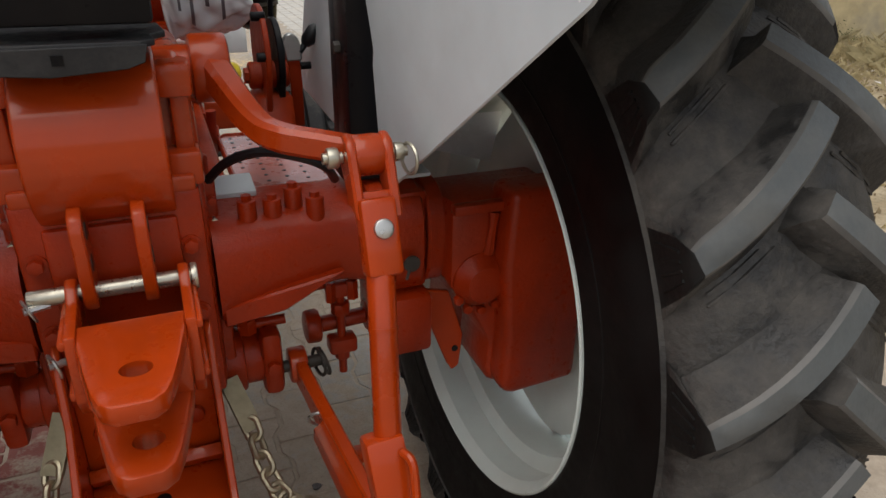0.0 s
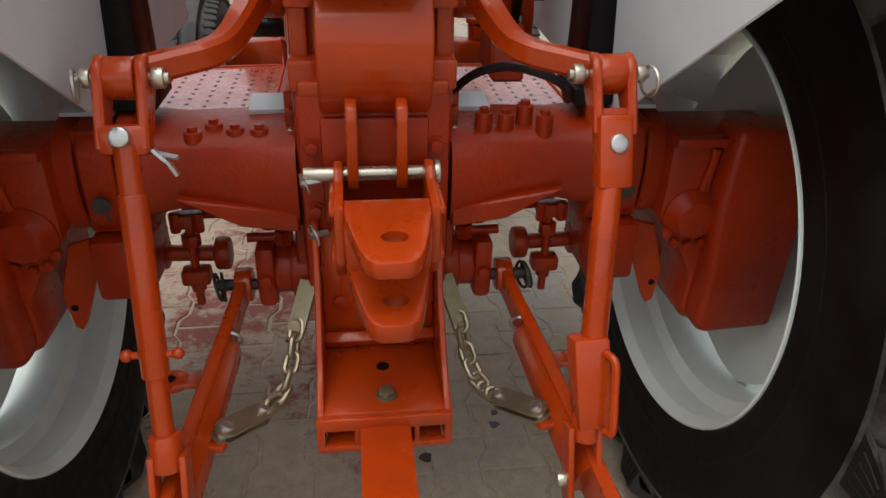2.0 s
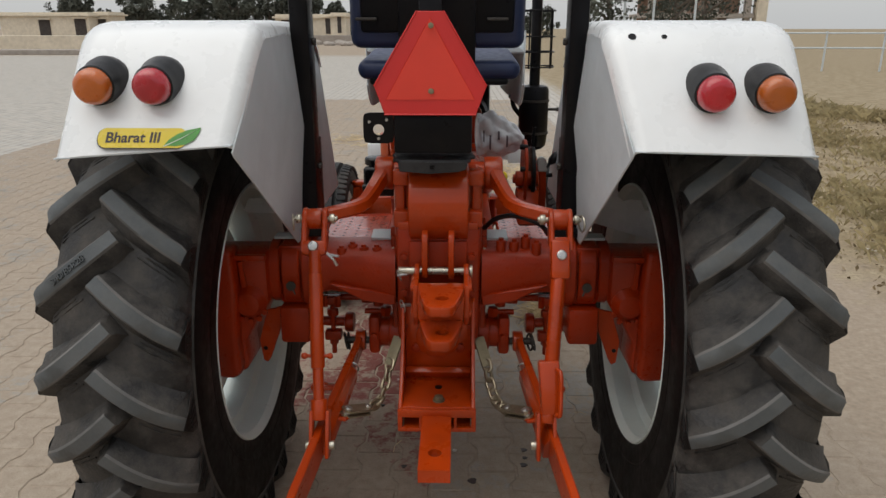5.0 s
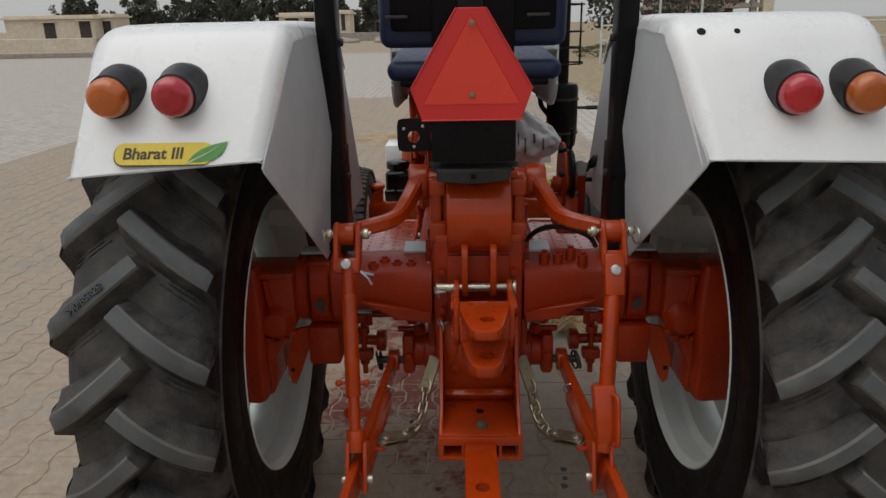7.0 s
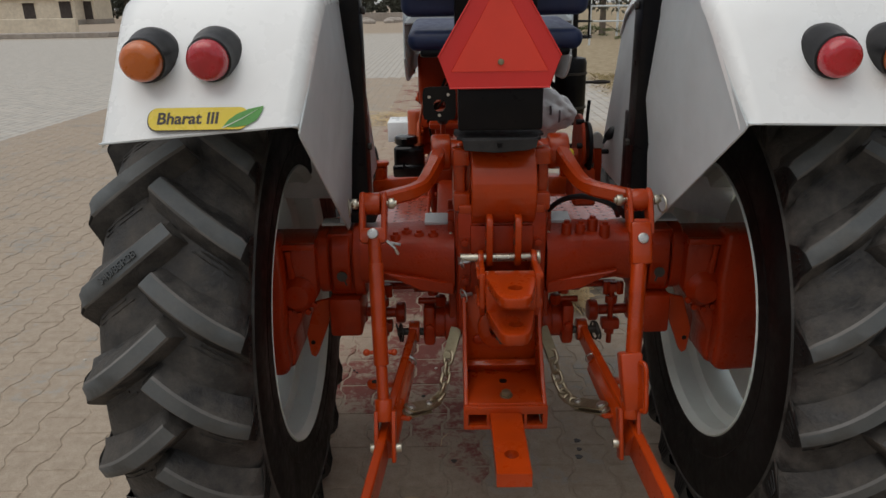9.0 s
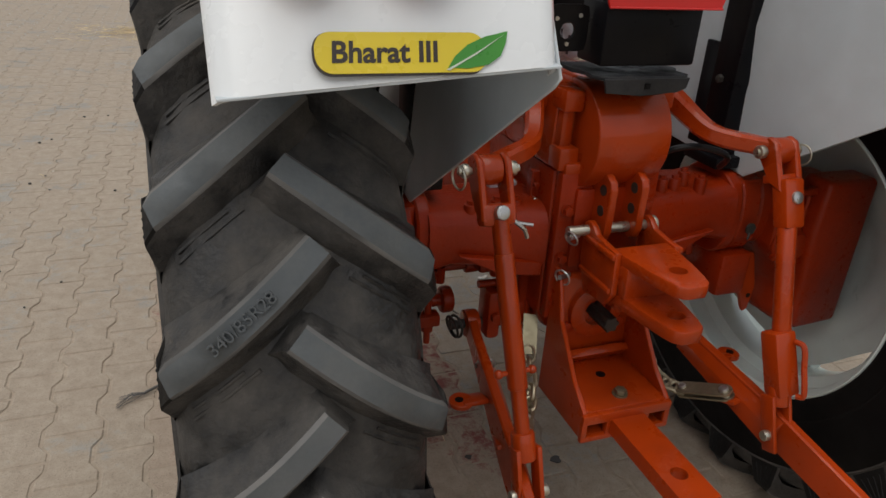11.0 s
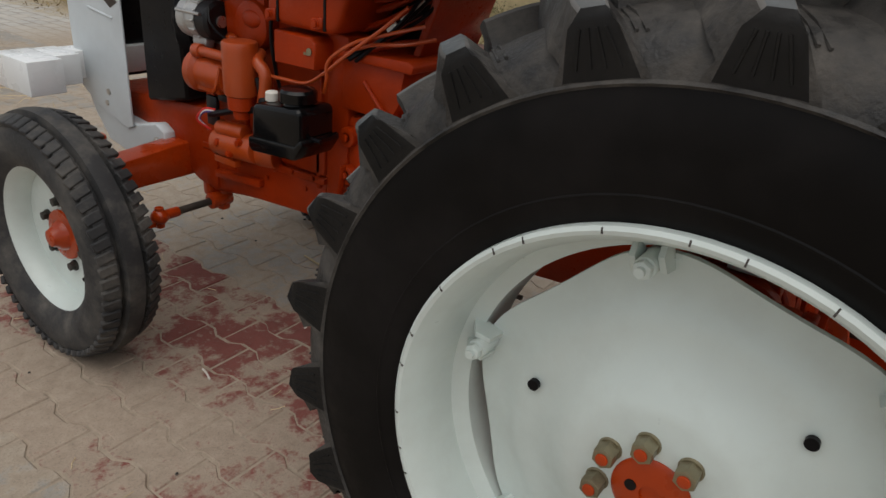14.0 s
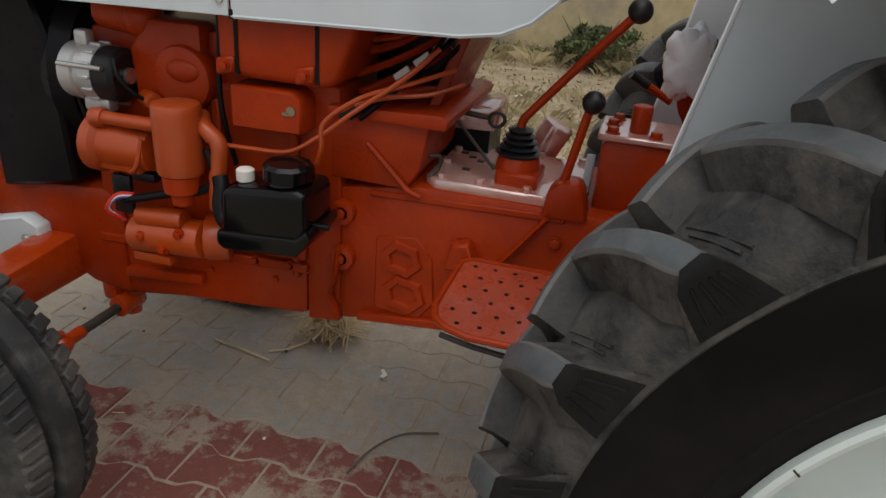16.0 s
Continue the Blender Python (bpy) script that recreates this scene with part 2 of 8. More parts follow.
def prism(bm, pts, axis, lo, hi, bevel=0.0, seg=1):
    """The polygon pts, in the two other axes in order, drawn out from lo to hi along an axis."""
    def at(p, h):
        return {"x": (h, p[0], p[1]), "y": (p[0], h, p[1]), "z": (p[0], p[1], h)}[axis]
    a, b = [bm.verts.new(at(p, lo)) for p in pts], [bm.verts.new(at(p, hi)) for p in pts]
    n = len(pts)
    fs = [bm.faces.new(a), bm.faces.new(b[::-1])] + [bm.faces.new((a[k], b[k], b[(k + 1) % n], a[(k + 1) % n])) for k in range(n)]
    bmesh.ops.recalc_face_normals(bm, faces=fs)
    if bevel:
        bmesh.ops.bevel(bm, geom=list({e for f in fs for e in f.edges}), offset=bevel, segments=seg, affect="EDGES", profile=0.5)
    return bm


def lathe(bm, profile, c=(0, 0, 0), axis="x", n=48, closed=False):
    """Rings of (height along the axis, radius) round c; closed joins the last ring to the first."""
    rings = []
    for h, r in profile:
        ring = []
        for k in range(n):
            a = 2 * math.pi * k / n
            p = (r * math.cos(a), r * math.sin(a))
            q = {"x": (h, p[0], p[1]), "y": (p[1], h, p[0]), "z": (p[0], p[1], h)}[axis]
            ring.append(bm.verts.new((c[0] + q[0], c[1] + q[1], c[2] + q[2])))
        rings.append(ring)
    fs = []
    for i in range(len(rings) - (0 if closed else 1)):
        ra, rb = rings[i], rings[(i + 1) % len(rings)]
        fs += [bm.faces.new((ra[k], ra[(k + 1) % n], rb[(k + 1) % n], rb[k])) for k in range(n)]
    if not closed:
        fs += [bm.faces.new(rings[0][::-1]), bm.faces.new(rings[-1])]
    bmesh.ops.recalc_face_normals(bm, faces=fs)
    return bm


def smooth_path(pts, steps=6):
    """Catmull-Rom points through pts."""
    p = [vec(q) for q in pts]
    p = [2 * p[0] - p[1]] + p + [2 * p[-1] - p[-2]]
    out = []
    for i in range(1, len(p) - 2):
        for k in range(steps):
            t = k / steps
            out.append(0.5 * (2 * p[i] + (p[i + 1] - p[i - 1]) * t + (2 * p[i - 1] - 5 * p[i] + 4 * p[i + 1] - p[i + 2]) * t * t
                              + (3 * p[i] - p[i - 1] - 3 * p[i + 1] + p[i + 2]) * t ** 3))
    return out + [p[-2]]


def tube(bm, pts, r, n=8, flat=1.0, up=(0, 0, 1)):
    """A rounded bar along pts; r is one radius or one for each point."""
    pts = [vec(p) for p in pts]
    rs = r if isinstance(r, (list, tuple)) else [r] * len(pts)
    rings, side = [], None
    for i, p in enumerate(pts):
        d = (pts[min(i + 1, len(pts) - 1)] - pts[max(i - 1, 0)]).normalized()
        if side is None:
            side = d.cross(vec(up))
            side = side.normalized() if side.length > 1e-4 else d.orthogonal().normalized()
        side = (side - side.dot(d) * d).normalized()
        other = d.cross(side)
        rings.append([bm.verts.new(p + rs[i] * (math.cos(2 * math.pi * k / n) * side + flat * math.sin(2 * math.pi * k / n) * other)) for k in range(n)])
    fs = [bm.faces.new((ra[k], ra[(k + 1) % n], rb[(k + 1) % n], rb[k])) for ra, rb in zip(rings, rings[1:]) for k in range(n)]
    fs += [bm.faces.new(rings[0][::-1]), bm.faces.new(rings[-1])]
    bmesh.ops.recalc_face_normals(bm, faces=fs)
    return bm


def bar_sweep(bm, pts, sizes, up=(0, 0, 1), chamfer=0.22):
    """A rectangular bar with chamfered edges along pts; sizes are (width, height) for each point."""
    pts = [vec(p) for p in pts]
    rings = []
    for i, p in enumerate(pts):
        d = (pts[min(i + 1, len(pts) - 1)] - pts[max(i - 1, 0)]).normalized()
        side = d.cross(vec(up)).normalized()
        top = side.cross(d)
        w, h = sizes[i][0] / 2, sizes[i][1] / 2
        c = chamfer * min(w, h)
        rings.append([bm.verts.new(p + a * side + b * top) for a, b in ((w, h - c), (w - c, h), (c - w, h), (-w, h - c), (-w, c - h), (c - w, -h), (w - c, -h), (w, c - h))])
    fs = [bm.faces.new((ra[k], ra[(k + 1) % 8], rb[(k + 1) % 8], rb[k])) for ra, rb in zip(rings, rings[1:]) for k in range(8)]
    fs += [bm.faces.new(rings[0][::-1]), bm.faces.new(rings[-1])]
    bmesh.ops.recalc_face_normals(bm, faces=fs)
    return bm


def ring_bar(bm, c, normal, r, wire, n=20, m=6, stretch=1.0, along=None):
    """A closed ring of wire; stretch lengthens it into a link along a direction."""
    normal = vec(normal).normalized()
    u = vec(along).normalized() if along else normal.orthogonal().normalized()
    u = (u - u.dot(normal) * normal).normalized()
    w = normal.cross(u)
    c = vec(c)
    rings = []
    for k in range(n):
        a = 2 * math.pi * k / n
        shift = (stretch - 1) * r * (1 if math.cos(a) >= 0 else -1)
        out = math.cos(a) * u + math.sin(a) * w
        p = c + r * out + shift * u
        rings.append([bm.verts.new(p + wire * (math.cos(2 * math.pi * j / m) * out + math.sin(2 * math.pi * j / m) * normal)) for j in range(m)])
    fs = []
    for k in range(n):
        ra, rb = rings[k], rings[(k + 1) % n]
        fs += [bm.faces.new((ra[j], ra[(j + 1) % m], rb[(j + 1) % m], rb[j])) for j in range(m)]
    bmesh.ops.recalc_face_normals(bm, faces=fs)
    return bm


def part(name, bm, material, parent=None, label="", angle=38):
    """Links a bmesh as one mesh object, under a thing or a part."""
    me = bpy.data.meshes.new(name)
    bm.to_mesh(me)
    bm.free()
    me.polygons.foreach_set("use_smooth", [True] * len(me.polygons))
    me.set_sharp_from_angle(angle=radians(angle))
    for m in material if isinstance(material, (list, tuple)) else [material]:
        me.materials.append(m)
    ob = new(name, me)
    ob.parent = parent
    return tagged(ob, label=label)


def holder(name, parent=None, at=(0, 0, 0), label="", category="", group="", kind=""):
    ob = new(name)
    ob.parent = parent
    ob.location = at
    return tagged(ob, label, category, group, kind)


B = bmesh.new

# ---- ground ----
PAVE_L, PAVE_W = 0.200, 0.127
RED_LO = -0.909
VERGE_X = 2.3


def ground_height(x, y):
    r = math.hypot(x, y - 1.0)
    rough = 0.03 * math.sin(1.7 * x + 0.6) * math.sin(1.3 * y) if x > VERGE_X + 0.4 and r < 30 else 0.0
    return (-0.0029 if -4.9 < x < 1.4 and -3.0 < y < 12.2 else -0.002) + rough


def build_ground():
    bm = B()
    n = 90
    rows = []
    for j in range(-n, n + 1):
        row = []
        for i in range(-n, n + 1):
            x, y = (math.copysign(abs(k / n) ** 3.4 * 1500 + abs(k / n) * 12, k) for k in (i, j))
            row.append(bm.verts.new((x, y + 1.0, ground_height(x, y + 1.0))))
        rows.append(row)
    for j in range(2 * n):
        for i in range(2 * n):
            bm.faces.new((rows[j][i], rows[j][i + 1], rows[j + 1][i + 1], rows[j + 1][i]))
    m, nodes, links, out = nodes_of("yard_ground")
    pos = nodes.new("ShaderNodeNewGeometry").outputs["Position"]
    fine, mid = (noise_node(nodes, links, pos, k, 6) for k in (45, 5.0))
    sand = mix_node(nodes, links, ramp_node(nodes, links, noise_node(nodes, links, pos, 22, 6, 0.7), 0.35, 0.7), (0.42, 0.348, 0.270), (0.32, 0.256, 0.195))
    sand = mix_node(nodes, links, ramp_node(nodes, links, fine, 0.4, 0.7, 0, 0.6), sand, (0.27, 0.225, 0.175))
    # the paved yard further off: worn rows of grey blocks under dust
    brick = nodes.new("ShaderNodeTexBrick")
    brick.inputs["Scale"].default_value = 1.0
    brick.inputs["Brick Width"].default_value, brick.inputs["Row Height"].default_value = PAVE_L * 1.0, PAVE_W
    brick.inputs["Mortar Size"].default_value = 0.012
    brick.inputs["Color1"].default_value, brick.inputs["Color2"].default_value, brick.inputs["Mortar"].default_value = (0.47, 0.455, 0.42, 1), (0.41, 0.39, 0.36, 1), (0.30, 0.275, 0.24, 1)
    turn = nodes.new("ShaderNodeMapping")
    turn.inputs["Rotation"].default_value = (0, 0, radians(90))
    links.new(pos, turn.inputs["Vector"])
    links.new(turn.outputs[0], brick.inputs["Vector"])
    paved = mix_node(nodes, links, ramp_node(nodes, links, mid, 0.42, 0.68, 0.0, 0.75), brick.outputs["Color"], (0.52, 0.475, 0.41))
    xyz = nodes.new("ShaderNodeSeparateXYZ")
    links.new(pos, xyz.inputs[0])

    def edge(sock, lo, hi):
        return ramp_node(nodes, links, sock, lo, hi)
    wob = nodes.new("ShaderNodeMath")
    wob.operation = "MULTIPLY_ADD"
    links.new(mid, wob.inputs[0])
    wob.inputs[1].default_value = 1.2
    links.new(xyz.outputs[0], wob.inputs[2])
    verge = edge(wob.outputs[0], VERGE_X + 0.5, VERGE_X + 0.9)
    dirt = mix_node(nodes, links, ramp_node(nodes, links, mid, 0.4, 0.62), (0.29, 0.225, 0.140), (0.41, 0.340, 0.235))
    dirt = mix_node(nodes, links, ramp_node(nodes, links, fine, 0.45, 0.7, 0, 0.7), dirt, (0.16, 0.135, 0.080))
    col = mix_node(nodes, links, edge(xyz.outputs[1], 6.0, 7.0), sand, paved)
    left = nodes.new("ShaderNodeMath")
    left.operation = "MULTIPLY"
    left.inputs[1].default_value = -1.0
    links.new(xyz.outputs[0], left.inputs[0])
    col = mix_node(nodes, links, edge(left.outputs[0], 3.9, 4.3), col, paved)
    col = mix_node(nodes, links, edge(xyz.outputs[1], 34.0, 38.0), col, sand)
    col = mix_node(nodes, links, verge, col, dirt)
    links.new(col, out.inputs["Base Color"])
    out.inputs["Roughness"].default_value = 0.95
    out.inputs["Specular IOR Level"].default_value = 0.15
    b = nodes.new("ShaderNodeBump")
    b.inputs["Strength"].default_value, b.inputs["Distance"].default_value = 0.5, 0.01
    links.new(fine, b.inputs["Height"])
    links.new(b.outputs[0], out.inputs["Normal"])
    tagged(part("ground", bm, m), "dusty yard of sand and worn grey paving", "ground", kind="structure")


build_ground()

# ---- the tractor: y runs ahead, x to its right, the rear hubs lie over y = 0 ----
tractor = holder("tractor", None, (0, 0, 0), "orange and white farm tractor with black tyres, parked on the paving", "tractor")
HUB_Z, HUB_X, TYRE_X, TYRE_R = 0.620, 0.650, 0.640, 0.637
RIM_IN, DISC_IN = -0.023, -0.026
OUT = {-1: 0.0, 1: 0.018}


def crown(u):
    return TYRE_R - 0.041 * (abs(u) / 0.150) ** 2.2


def tread_floor(u):
    return 0.596 - 0.048 * (min(abs(u), 0.15) / 0.150) ** 2.6


LUG_TURN = radians(11.4)


def rear_tyre(s, phase):
    bm = B()
    half = [(0.136, 0.390), (0.142, 0.430), (0.1465, 0.470), (0.1465, 0.498), (0.1415, 0.522), (0.1395, 0.533), (0.135, 0.548),
            (0.124, 0.565), (0.100, 0.581), (0.060, 0.592), (0.0, 0.596)]
    prof = [(0.124, 0.3685)] + half + [(-u, r) for u, r in half[-2::-1]] + [(-0.138, 0.366), (-0.133, 0.3570), (-0.112, 0.3545), (0.112, 0.3665)]
    prof = [(s * u, r) for u, r in prof]
    lathe(bm, prof, n=112, closed=True)
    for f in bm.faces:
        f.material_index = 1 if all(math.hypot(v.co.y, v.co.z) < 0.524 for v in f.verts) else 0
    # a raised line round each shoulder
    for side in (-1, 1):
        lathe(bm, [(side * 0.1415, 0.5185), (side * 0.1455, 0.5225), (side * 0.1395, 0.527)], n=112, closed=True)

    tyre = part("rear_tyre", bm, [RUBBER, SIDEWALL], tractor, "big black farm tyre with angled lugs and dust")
    tyre.location = (s * TYRE_X + OUT[s], 0, HUB_Z)

    def bar(side):
        """One lug: a long bar from past the middle of the tread to the shoulder, with a splayed end wall."""
        bm = B()
        cuts = []
        steps = 10
        for k in range(steps + 1):
            q = k / steps
            cuts.append((-0.016 + q * 0.164, -LUG_TURN * (1.22 * q - 0.22 * q * q), q))
        rows = []
        for i, (u, th, q) in enumerate(cuts):
            a, b = cuts[max(i - 1, 0)], cuts[min(i + 1, steps)]
            du, dt = b[0] - a[0], (b[1] - a[1]) * TYRE_R
            length = math.hypot(du, dt)
            nu, na = -dt / length, du / length
            top, low = crown(u), tread_floor(max(0.0, u))
            wt, wb = 0.0145 + 0.0015 * q, 0.036 + 0.020 * q ** 1.5
            row = []
            for w, r in ((-wb, low - 0.008), (-wt - 0.0026, top - 0.0046), (-wt + 0.0016, top), (wt - 0.0016, top), (wt + 0.0026, top - 0.0046), (wb, low - 0.008)):
                uu, tt = u + w * nu, th + w * na / TYRE_R
                uu = max(uu, -0.034)
                if q > 0.75:
                    uu = min(uu, 0.1485 if r > low else 0.1405)
                row.append((uu, tt, r))
            rows.append(row)
        rows.insert(0, [(u - (0.012 if k in (0, 5) else 0.003), t + (0.012 if k in (0, 5) else 0.0), r - (0.0 if k in (0, 5) else 0.018)) for k, (u, t, r) in enumerate(rows[0])])
        mid = 0.5 * (rows[-1][2][1] + rows[-1][3][1])
        for us, spread, rs in (((0.1410, 0.1500, 0.1505), (0.082, 0.046, 0.038), (0.544, 0.580, 0.584)),
                               ((0.1415, 0.1460, 0.1460), (0.098, 0.062, 0.050), (0.530, 0.555, 0.557)),
                               ((0.1405, 0.1415, 0.1415), (0.104, 0.080, 0.064), (0.522, 0.527, 0.527))):
            rows.append([(us[j], mid + sg * spread[j], rs[j]) for j, sg in ((0, -1), (1, -1), (2, -1), (2, 1), (1, 1), (0, 1))])
        vs = [[bm.verts.new((side * u, -r * math.cos(t), r * math.sin(t))) for u, t, r in row] for row in rows]
        fs = [bm.faces.new((p[k], p[k + 1], q[k + 1], q[k])) for p, q in zip(vs, vs[1:]) for k in range(5)]
        fs += [bm.faces.new(vs[0]), bm.faces.new(vs[-1][::-1])]
        bmesh.ops.recalc_face_normals(bm, faces=fs)
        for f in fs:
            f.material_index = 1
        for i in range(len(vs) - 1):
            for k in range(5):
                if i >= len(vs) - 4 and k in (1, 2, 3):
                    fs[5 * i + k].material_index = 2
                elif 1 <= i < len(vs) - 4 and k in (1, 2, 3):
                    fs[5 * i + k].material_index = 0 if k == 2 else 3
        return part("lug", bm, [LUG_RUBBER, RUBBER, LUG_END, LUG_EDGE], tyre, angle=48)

    for side in (-1, 1):
        for k, r in enumerate((0.408,)):
            bm = B()
            u = side * 0.1386
            lathe(bm, [(u, r - 0.003), (u + side * 0.0014, r), (u, r + 0.003)], n=96, closed=True)
            part("bead_line", bm, SIDEWALL, tyre)

    def ribs(side):
        """Thin moulded lines in the hollow between two lugs."""
        bm = B()
        for j in range(5):
            off = 0.013 * j
            pts = []
            for q in (0.34 + 0.06 * (j % 2), 0.56, 0.80 - 0.05 * (j % 3)):
                u = q * 0.15 + off * 0.55
                t = radians(8.6) - radians(10) * q + off * 0.80
                pts.append((side * u, -(tread_floor(u) + 0.0008) * math.cos(t), (tread_floor(u) + 0.0008) * math.sin(t)))
            tube(bm, pts, 0.0022, n=5)
        return part("tread_ribs", bm, RUBBER, tyre)

    def end_ribs(side):
        bm = B()
        for j in range(4):
            f = (j - 1.5) / 1.5
            pts = [(side * u, -r * math.cos(t), r * math.sin(t)) for u, r, t in ((0.1503, 0.578, -LUG_TURN + 0.024 * f), (0.1458, 0.556, -LUG_TURN + 0.036 * f), (0.1435, 0.538, -LUG_TURN + 0.046 * f))]
            tube(bm, pts, 0.0019, n=5)
        return part("end_ribs", bm, LUG_END, tyre)

    for side, first in ((s, phase), (-s, phase + 180 / 22)):
        for made in (bar(side), ribs(side), end_ribs(side)):
            for k in range(22):
                ob = made if k == 0 else made.copy()
                if k:
                    scene.collection.objects.link(ob)
                ob.rotation_euler = (-radians(first + 360 / 22 * k), 0, 0)
    return tyre


def rear_rim(parent, s):
    """Drawn on the outer side at +x, then turned by s."""
    bm = B()
    prof = [(0.172, 0.376), (0.1755, 0.371), (0.1735, 0.3655), (0.166, 0.3610), (0.156, 0.3570), (0.145, 0.3520), (0.130, 0.348), (0.095, 0.344), (0.060, 0.342), (0.045, 0.318),
            (-0.045, 0.318), (-0.060, 0.342), (-0.095, 0.344), (-0.118, 0.340), (-0.128, 0.345), (-0.136, 0.350), (-0.140, 0.354), (-0.138, 0.3575),
            (-0.130, 0.3590), (-0.120, 0.354), (-0.060, 0.349), (0.060, 0.350), (0.142, 0.366), (0.160, 0.377)]
    lathe(bm, [(s * (0.885 * u + RIM_IN), 0.995 * r) for u, r in prof], n=96, closed=True)
    rim = part("rim", bm, WHITE_RIM, parent, "white painted steel rim")
    return rim


LUG_ANGLES = [15 + 60 * k for k in range(6)]


def rear_disc(parent, s):
    """The dished wheel plate: six points bolted to the rim, hollow edges between them."""
    bm = B()
    n, rings = 120, [(0.0, 0.098), (0.055, 0.098), (0.112, 0.097), (0.128, 0.093), (0.150, 0.079), (0.178, 0.064), (0.208, 0.056), (0.224, 0.054), (0.236, 0.048), (0.256, 0.040), (1.0, 0.036)]
    for thick in (0.0, -0.010):
        grid = []
        for r, h in rings:
            row = []
            for k in range(n):
                a = 2 * math.pi * k / n
                c = math.cos(3 * (a - radians(15)))
                edge = 0.284 + 0.024 * abs(c) ** 2.2
                rr = r if r < 0.5 else edge
                row.append(bm.verts.new((s * (h + DISC_IN + thick), rr * math.sin(a), rr * math.cos(a))) if r else None)
            grid.append(row)
        mid = bm.verts.new((s * (0.098 + DISC_IN + thick), 0, 0))
        for k in range(n):
            bm.faces.new((mid, grid[1][k], grid[1][(k + 1) % n]))
        for ra, rb in zip(grid[1:], grid[2:]):
            for k in range(n):
                bm.faces.new((ra[k], ra[(k + 1) % n], rb[(k + 1) % n], rb[k]))
        if thick:
            for k in range(n):
                bm.faces.new((outer[k], outer[(k + 1) % n], grid[-1][(k + 1) % n], grid[-1][k]))
        outer = grid[-1]
    bmesh.ops.recalc_face_normals(bm, faces=bm.faces)
    disc = part("wheel_disc", bm, WHITE_RIM, parent, "white dished steel wheel plate")
    # black discs on the plate stand in for round holes and their dark inside
    for k in range(3):
        a = radians(-45 + 120 * k)
        bm = B()
        cyl(bm, (s * 0.034, 0, 0), (s * 0.0420, 0, 0), 0.0085, n=16)
        ob = part("hole", bm, BLACK, parent, "black disc for a dark hole in the plate")
        ob.location = (0, 0.205 * math.sin(a), 0.205 * math.cos(a))
    return disc


def rear_wheel(s, phase):
    wheel = holder("rear_wheel", tractor, (s * HUB_X + OUT[s], 0, HUB_Z), "big rear wheel with a white rim")
    tyre = rear_tyre(s, phase)
    rear_rim(wheel, s)
    rear_disc(wheel, s)
    # clamps between rim and plate
    for a in LUG_ANGLES:
        ca, sa = math.cos(radians(a)), math.sin(radians(a))

        def at(h, r, t=0.0):
            return (s * (h - 0.042), r * sa + t * ca, r * ca - t * sa)
        bm = B()
        for t in (-0.018, 0.018):
            pts = [(0.050, 0.285), (0.084, 0.290), (0.090, 0.312), (0.055, 0.338)]
            lo = [bm.verts.new(at(h, r, t - 0.004)) for h, r in pts]
            hi = [bm.verts.new(at(h, r, t + 0.004)) for h, r in pts]
            fs = [bm.faces.new(lo), bm.faces.new(hi[::-1])] + [bm.faces.new((lo[i], hi[i], hi[(i + 1) % 4], lo[(i + 1) % 4])) for i in range(4)]
            bmesh.ops.recalc_face_normals(bm, faces=fs)
        cyl(bm, at(0.044, 0.300), at(0.096, 0.300), 0.0140, n=18, bevel=0.002)
        part("clamp", bm, WHITE_RIM, wheel, "white welded rim clamp")
        bm = B()
        hexnut(bm, at(0.096, 0.300), at(0.108, 0.300), 0.0125)
        cyl(bm, at(0.107, 0.300), at(0.115, 0.300), 0.0065, n=12)
        part("clamp_nut", bm, WHITE_RIM, wheel)
    bm = B()
    lathe(bm, [(s * (0.095 + DISC_IN), 0.053), (s * (0.100 + DISC_IN), 0.053), (s * (0.103 + DISC_IN), 0.048), (s * (0.104 + DISC_IN), 0.014), (s * (0.100 + DISC_IN), 0.013), (s * (0.100 + DISC_IN), 0.001)], n=36)
    part("hub_cap", bm, ORANGE, wheel, "orange hub centre")
    for t in (-0.026, 0.026):
        bm = B()
        cyl(bm, (s * (0.1025 + DISC_IN), t, 0.004), (s * (0.1055 + DISC_IN), t, 0.004), 0.008, n=12)
        part("hub_hole", bm, BLACK, wheel)
    for k in range(8):
        a = radians(14.5 + 45 * k)
        y, z = 0.0735 * math.sin(a), 0.0735 * math.cos(a)
        bm = B()
        cyl(bm, (s * (0.097 + DISC_IN), y, z), (s * (0.101 + DISC_IN), y, z), 0.0170, 0.0155, n=18)
        hexnut(bm, (s * (0.100 + DISC_IN), y, z), (s * (0.1240 + DISC_IN), y, z), 0.0152)
        part("wheel_nut", bm, BRASSY, wheel, "brassy zinc wheel nut")
        bm = B()
        cyl(bm, (s * (0.1235 + DISC_IN), y, z), (s * (0.1275 + DISC_IN), y, z), 0.0088, n=14, bevel=0.002)
        part("stud", bm, ORANGE, wheel, "orange painted stud end")
    # dark scuffs round the rim's edge
    rng = random.Random(5)
    for k in range(30):
        a = 2 * math.pi * (k + 0.8 * rng.random()) / 30
        bm = B()
        box(bm, (s * 0.1315, 0, 0.3690), (0.0016, 0.0022, 0.007 + 0.003 * rng.random()), (0, -s * 28, 0))
        ob = part("scuff", bm, INK, wheel)
        ob.rotation_euler = (a, 0, 0)
    # valve
    bm = B()
    cyl(bm, (s * 0.060, -0.332, -0.075), (s * 0.105, -0.335, -0.075), 0.006, n=8)
    part("valve", bm, DARK_METAL, wheel)
    return tyre


LEFT_TYRE = rear_wheel(-1, 35.2)
rear_wheel(1, 32.2)

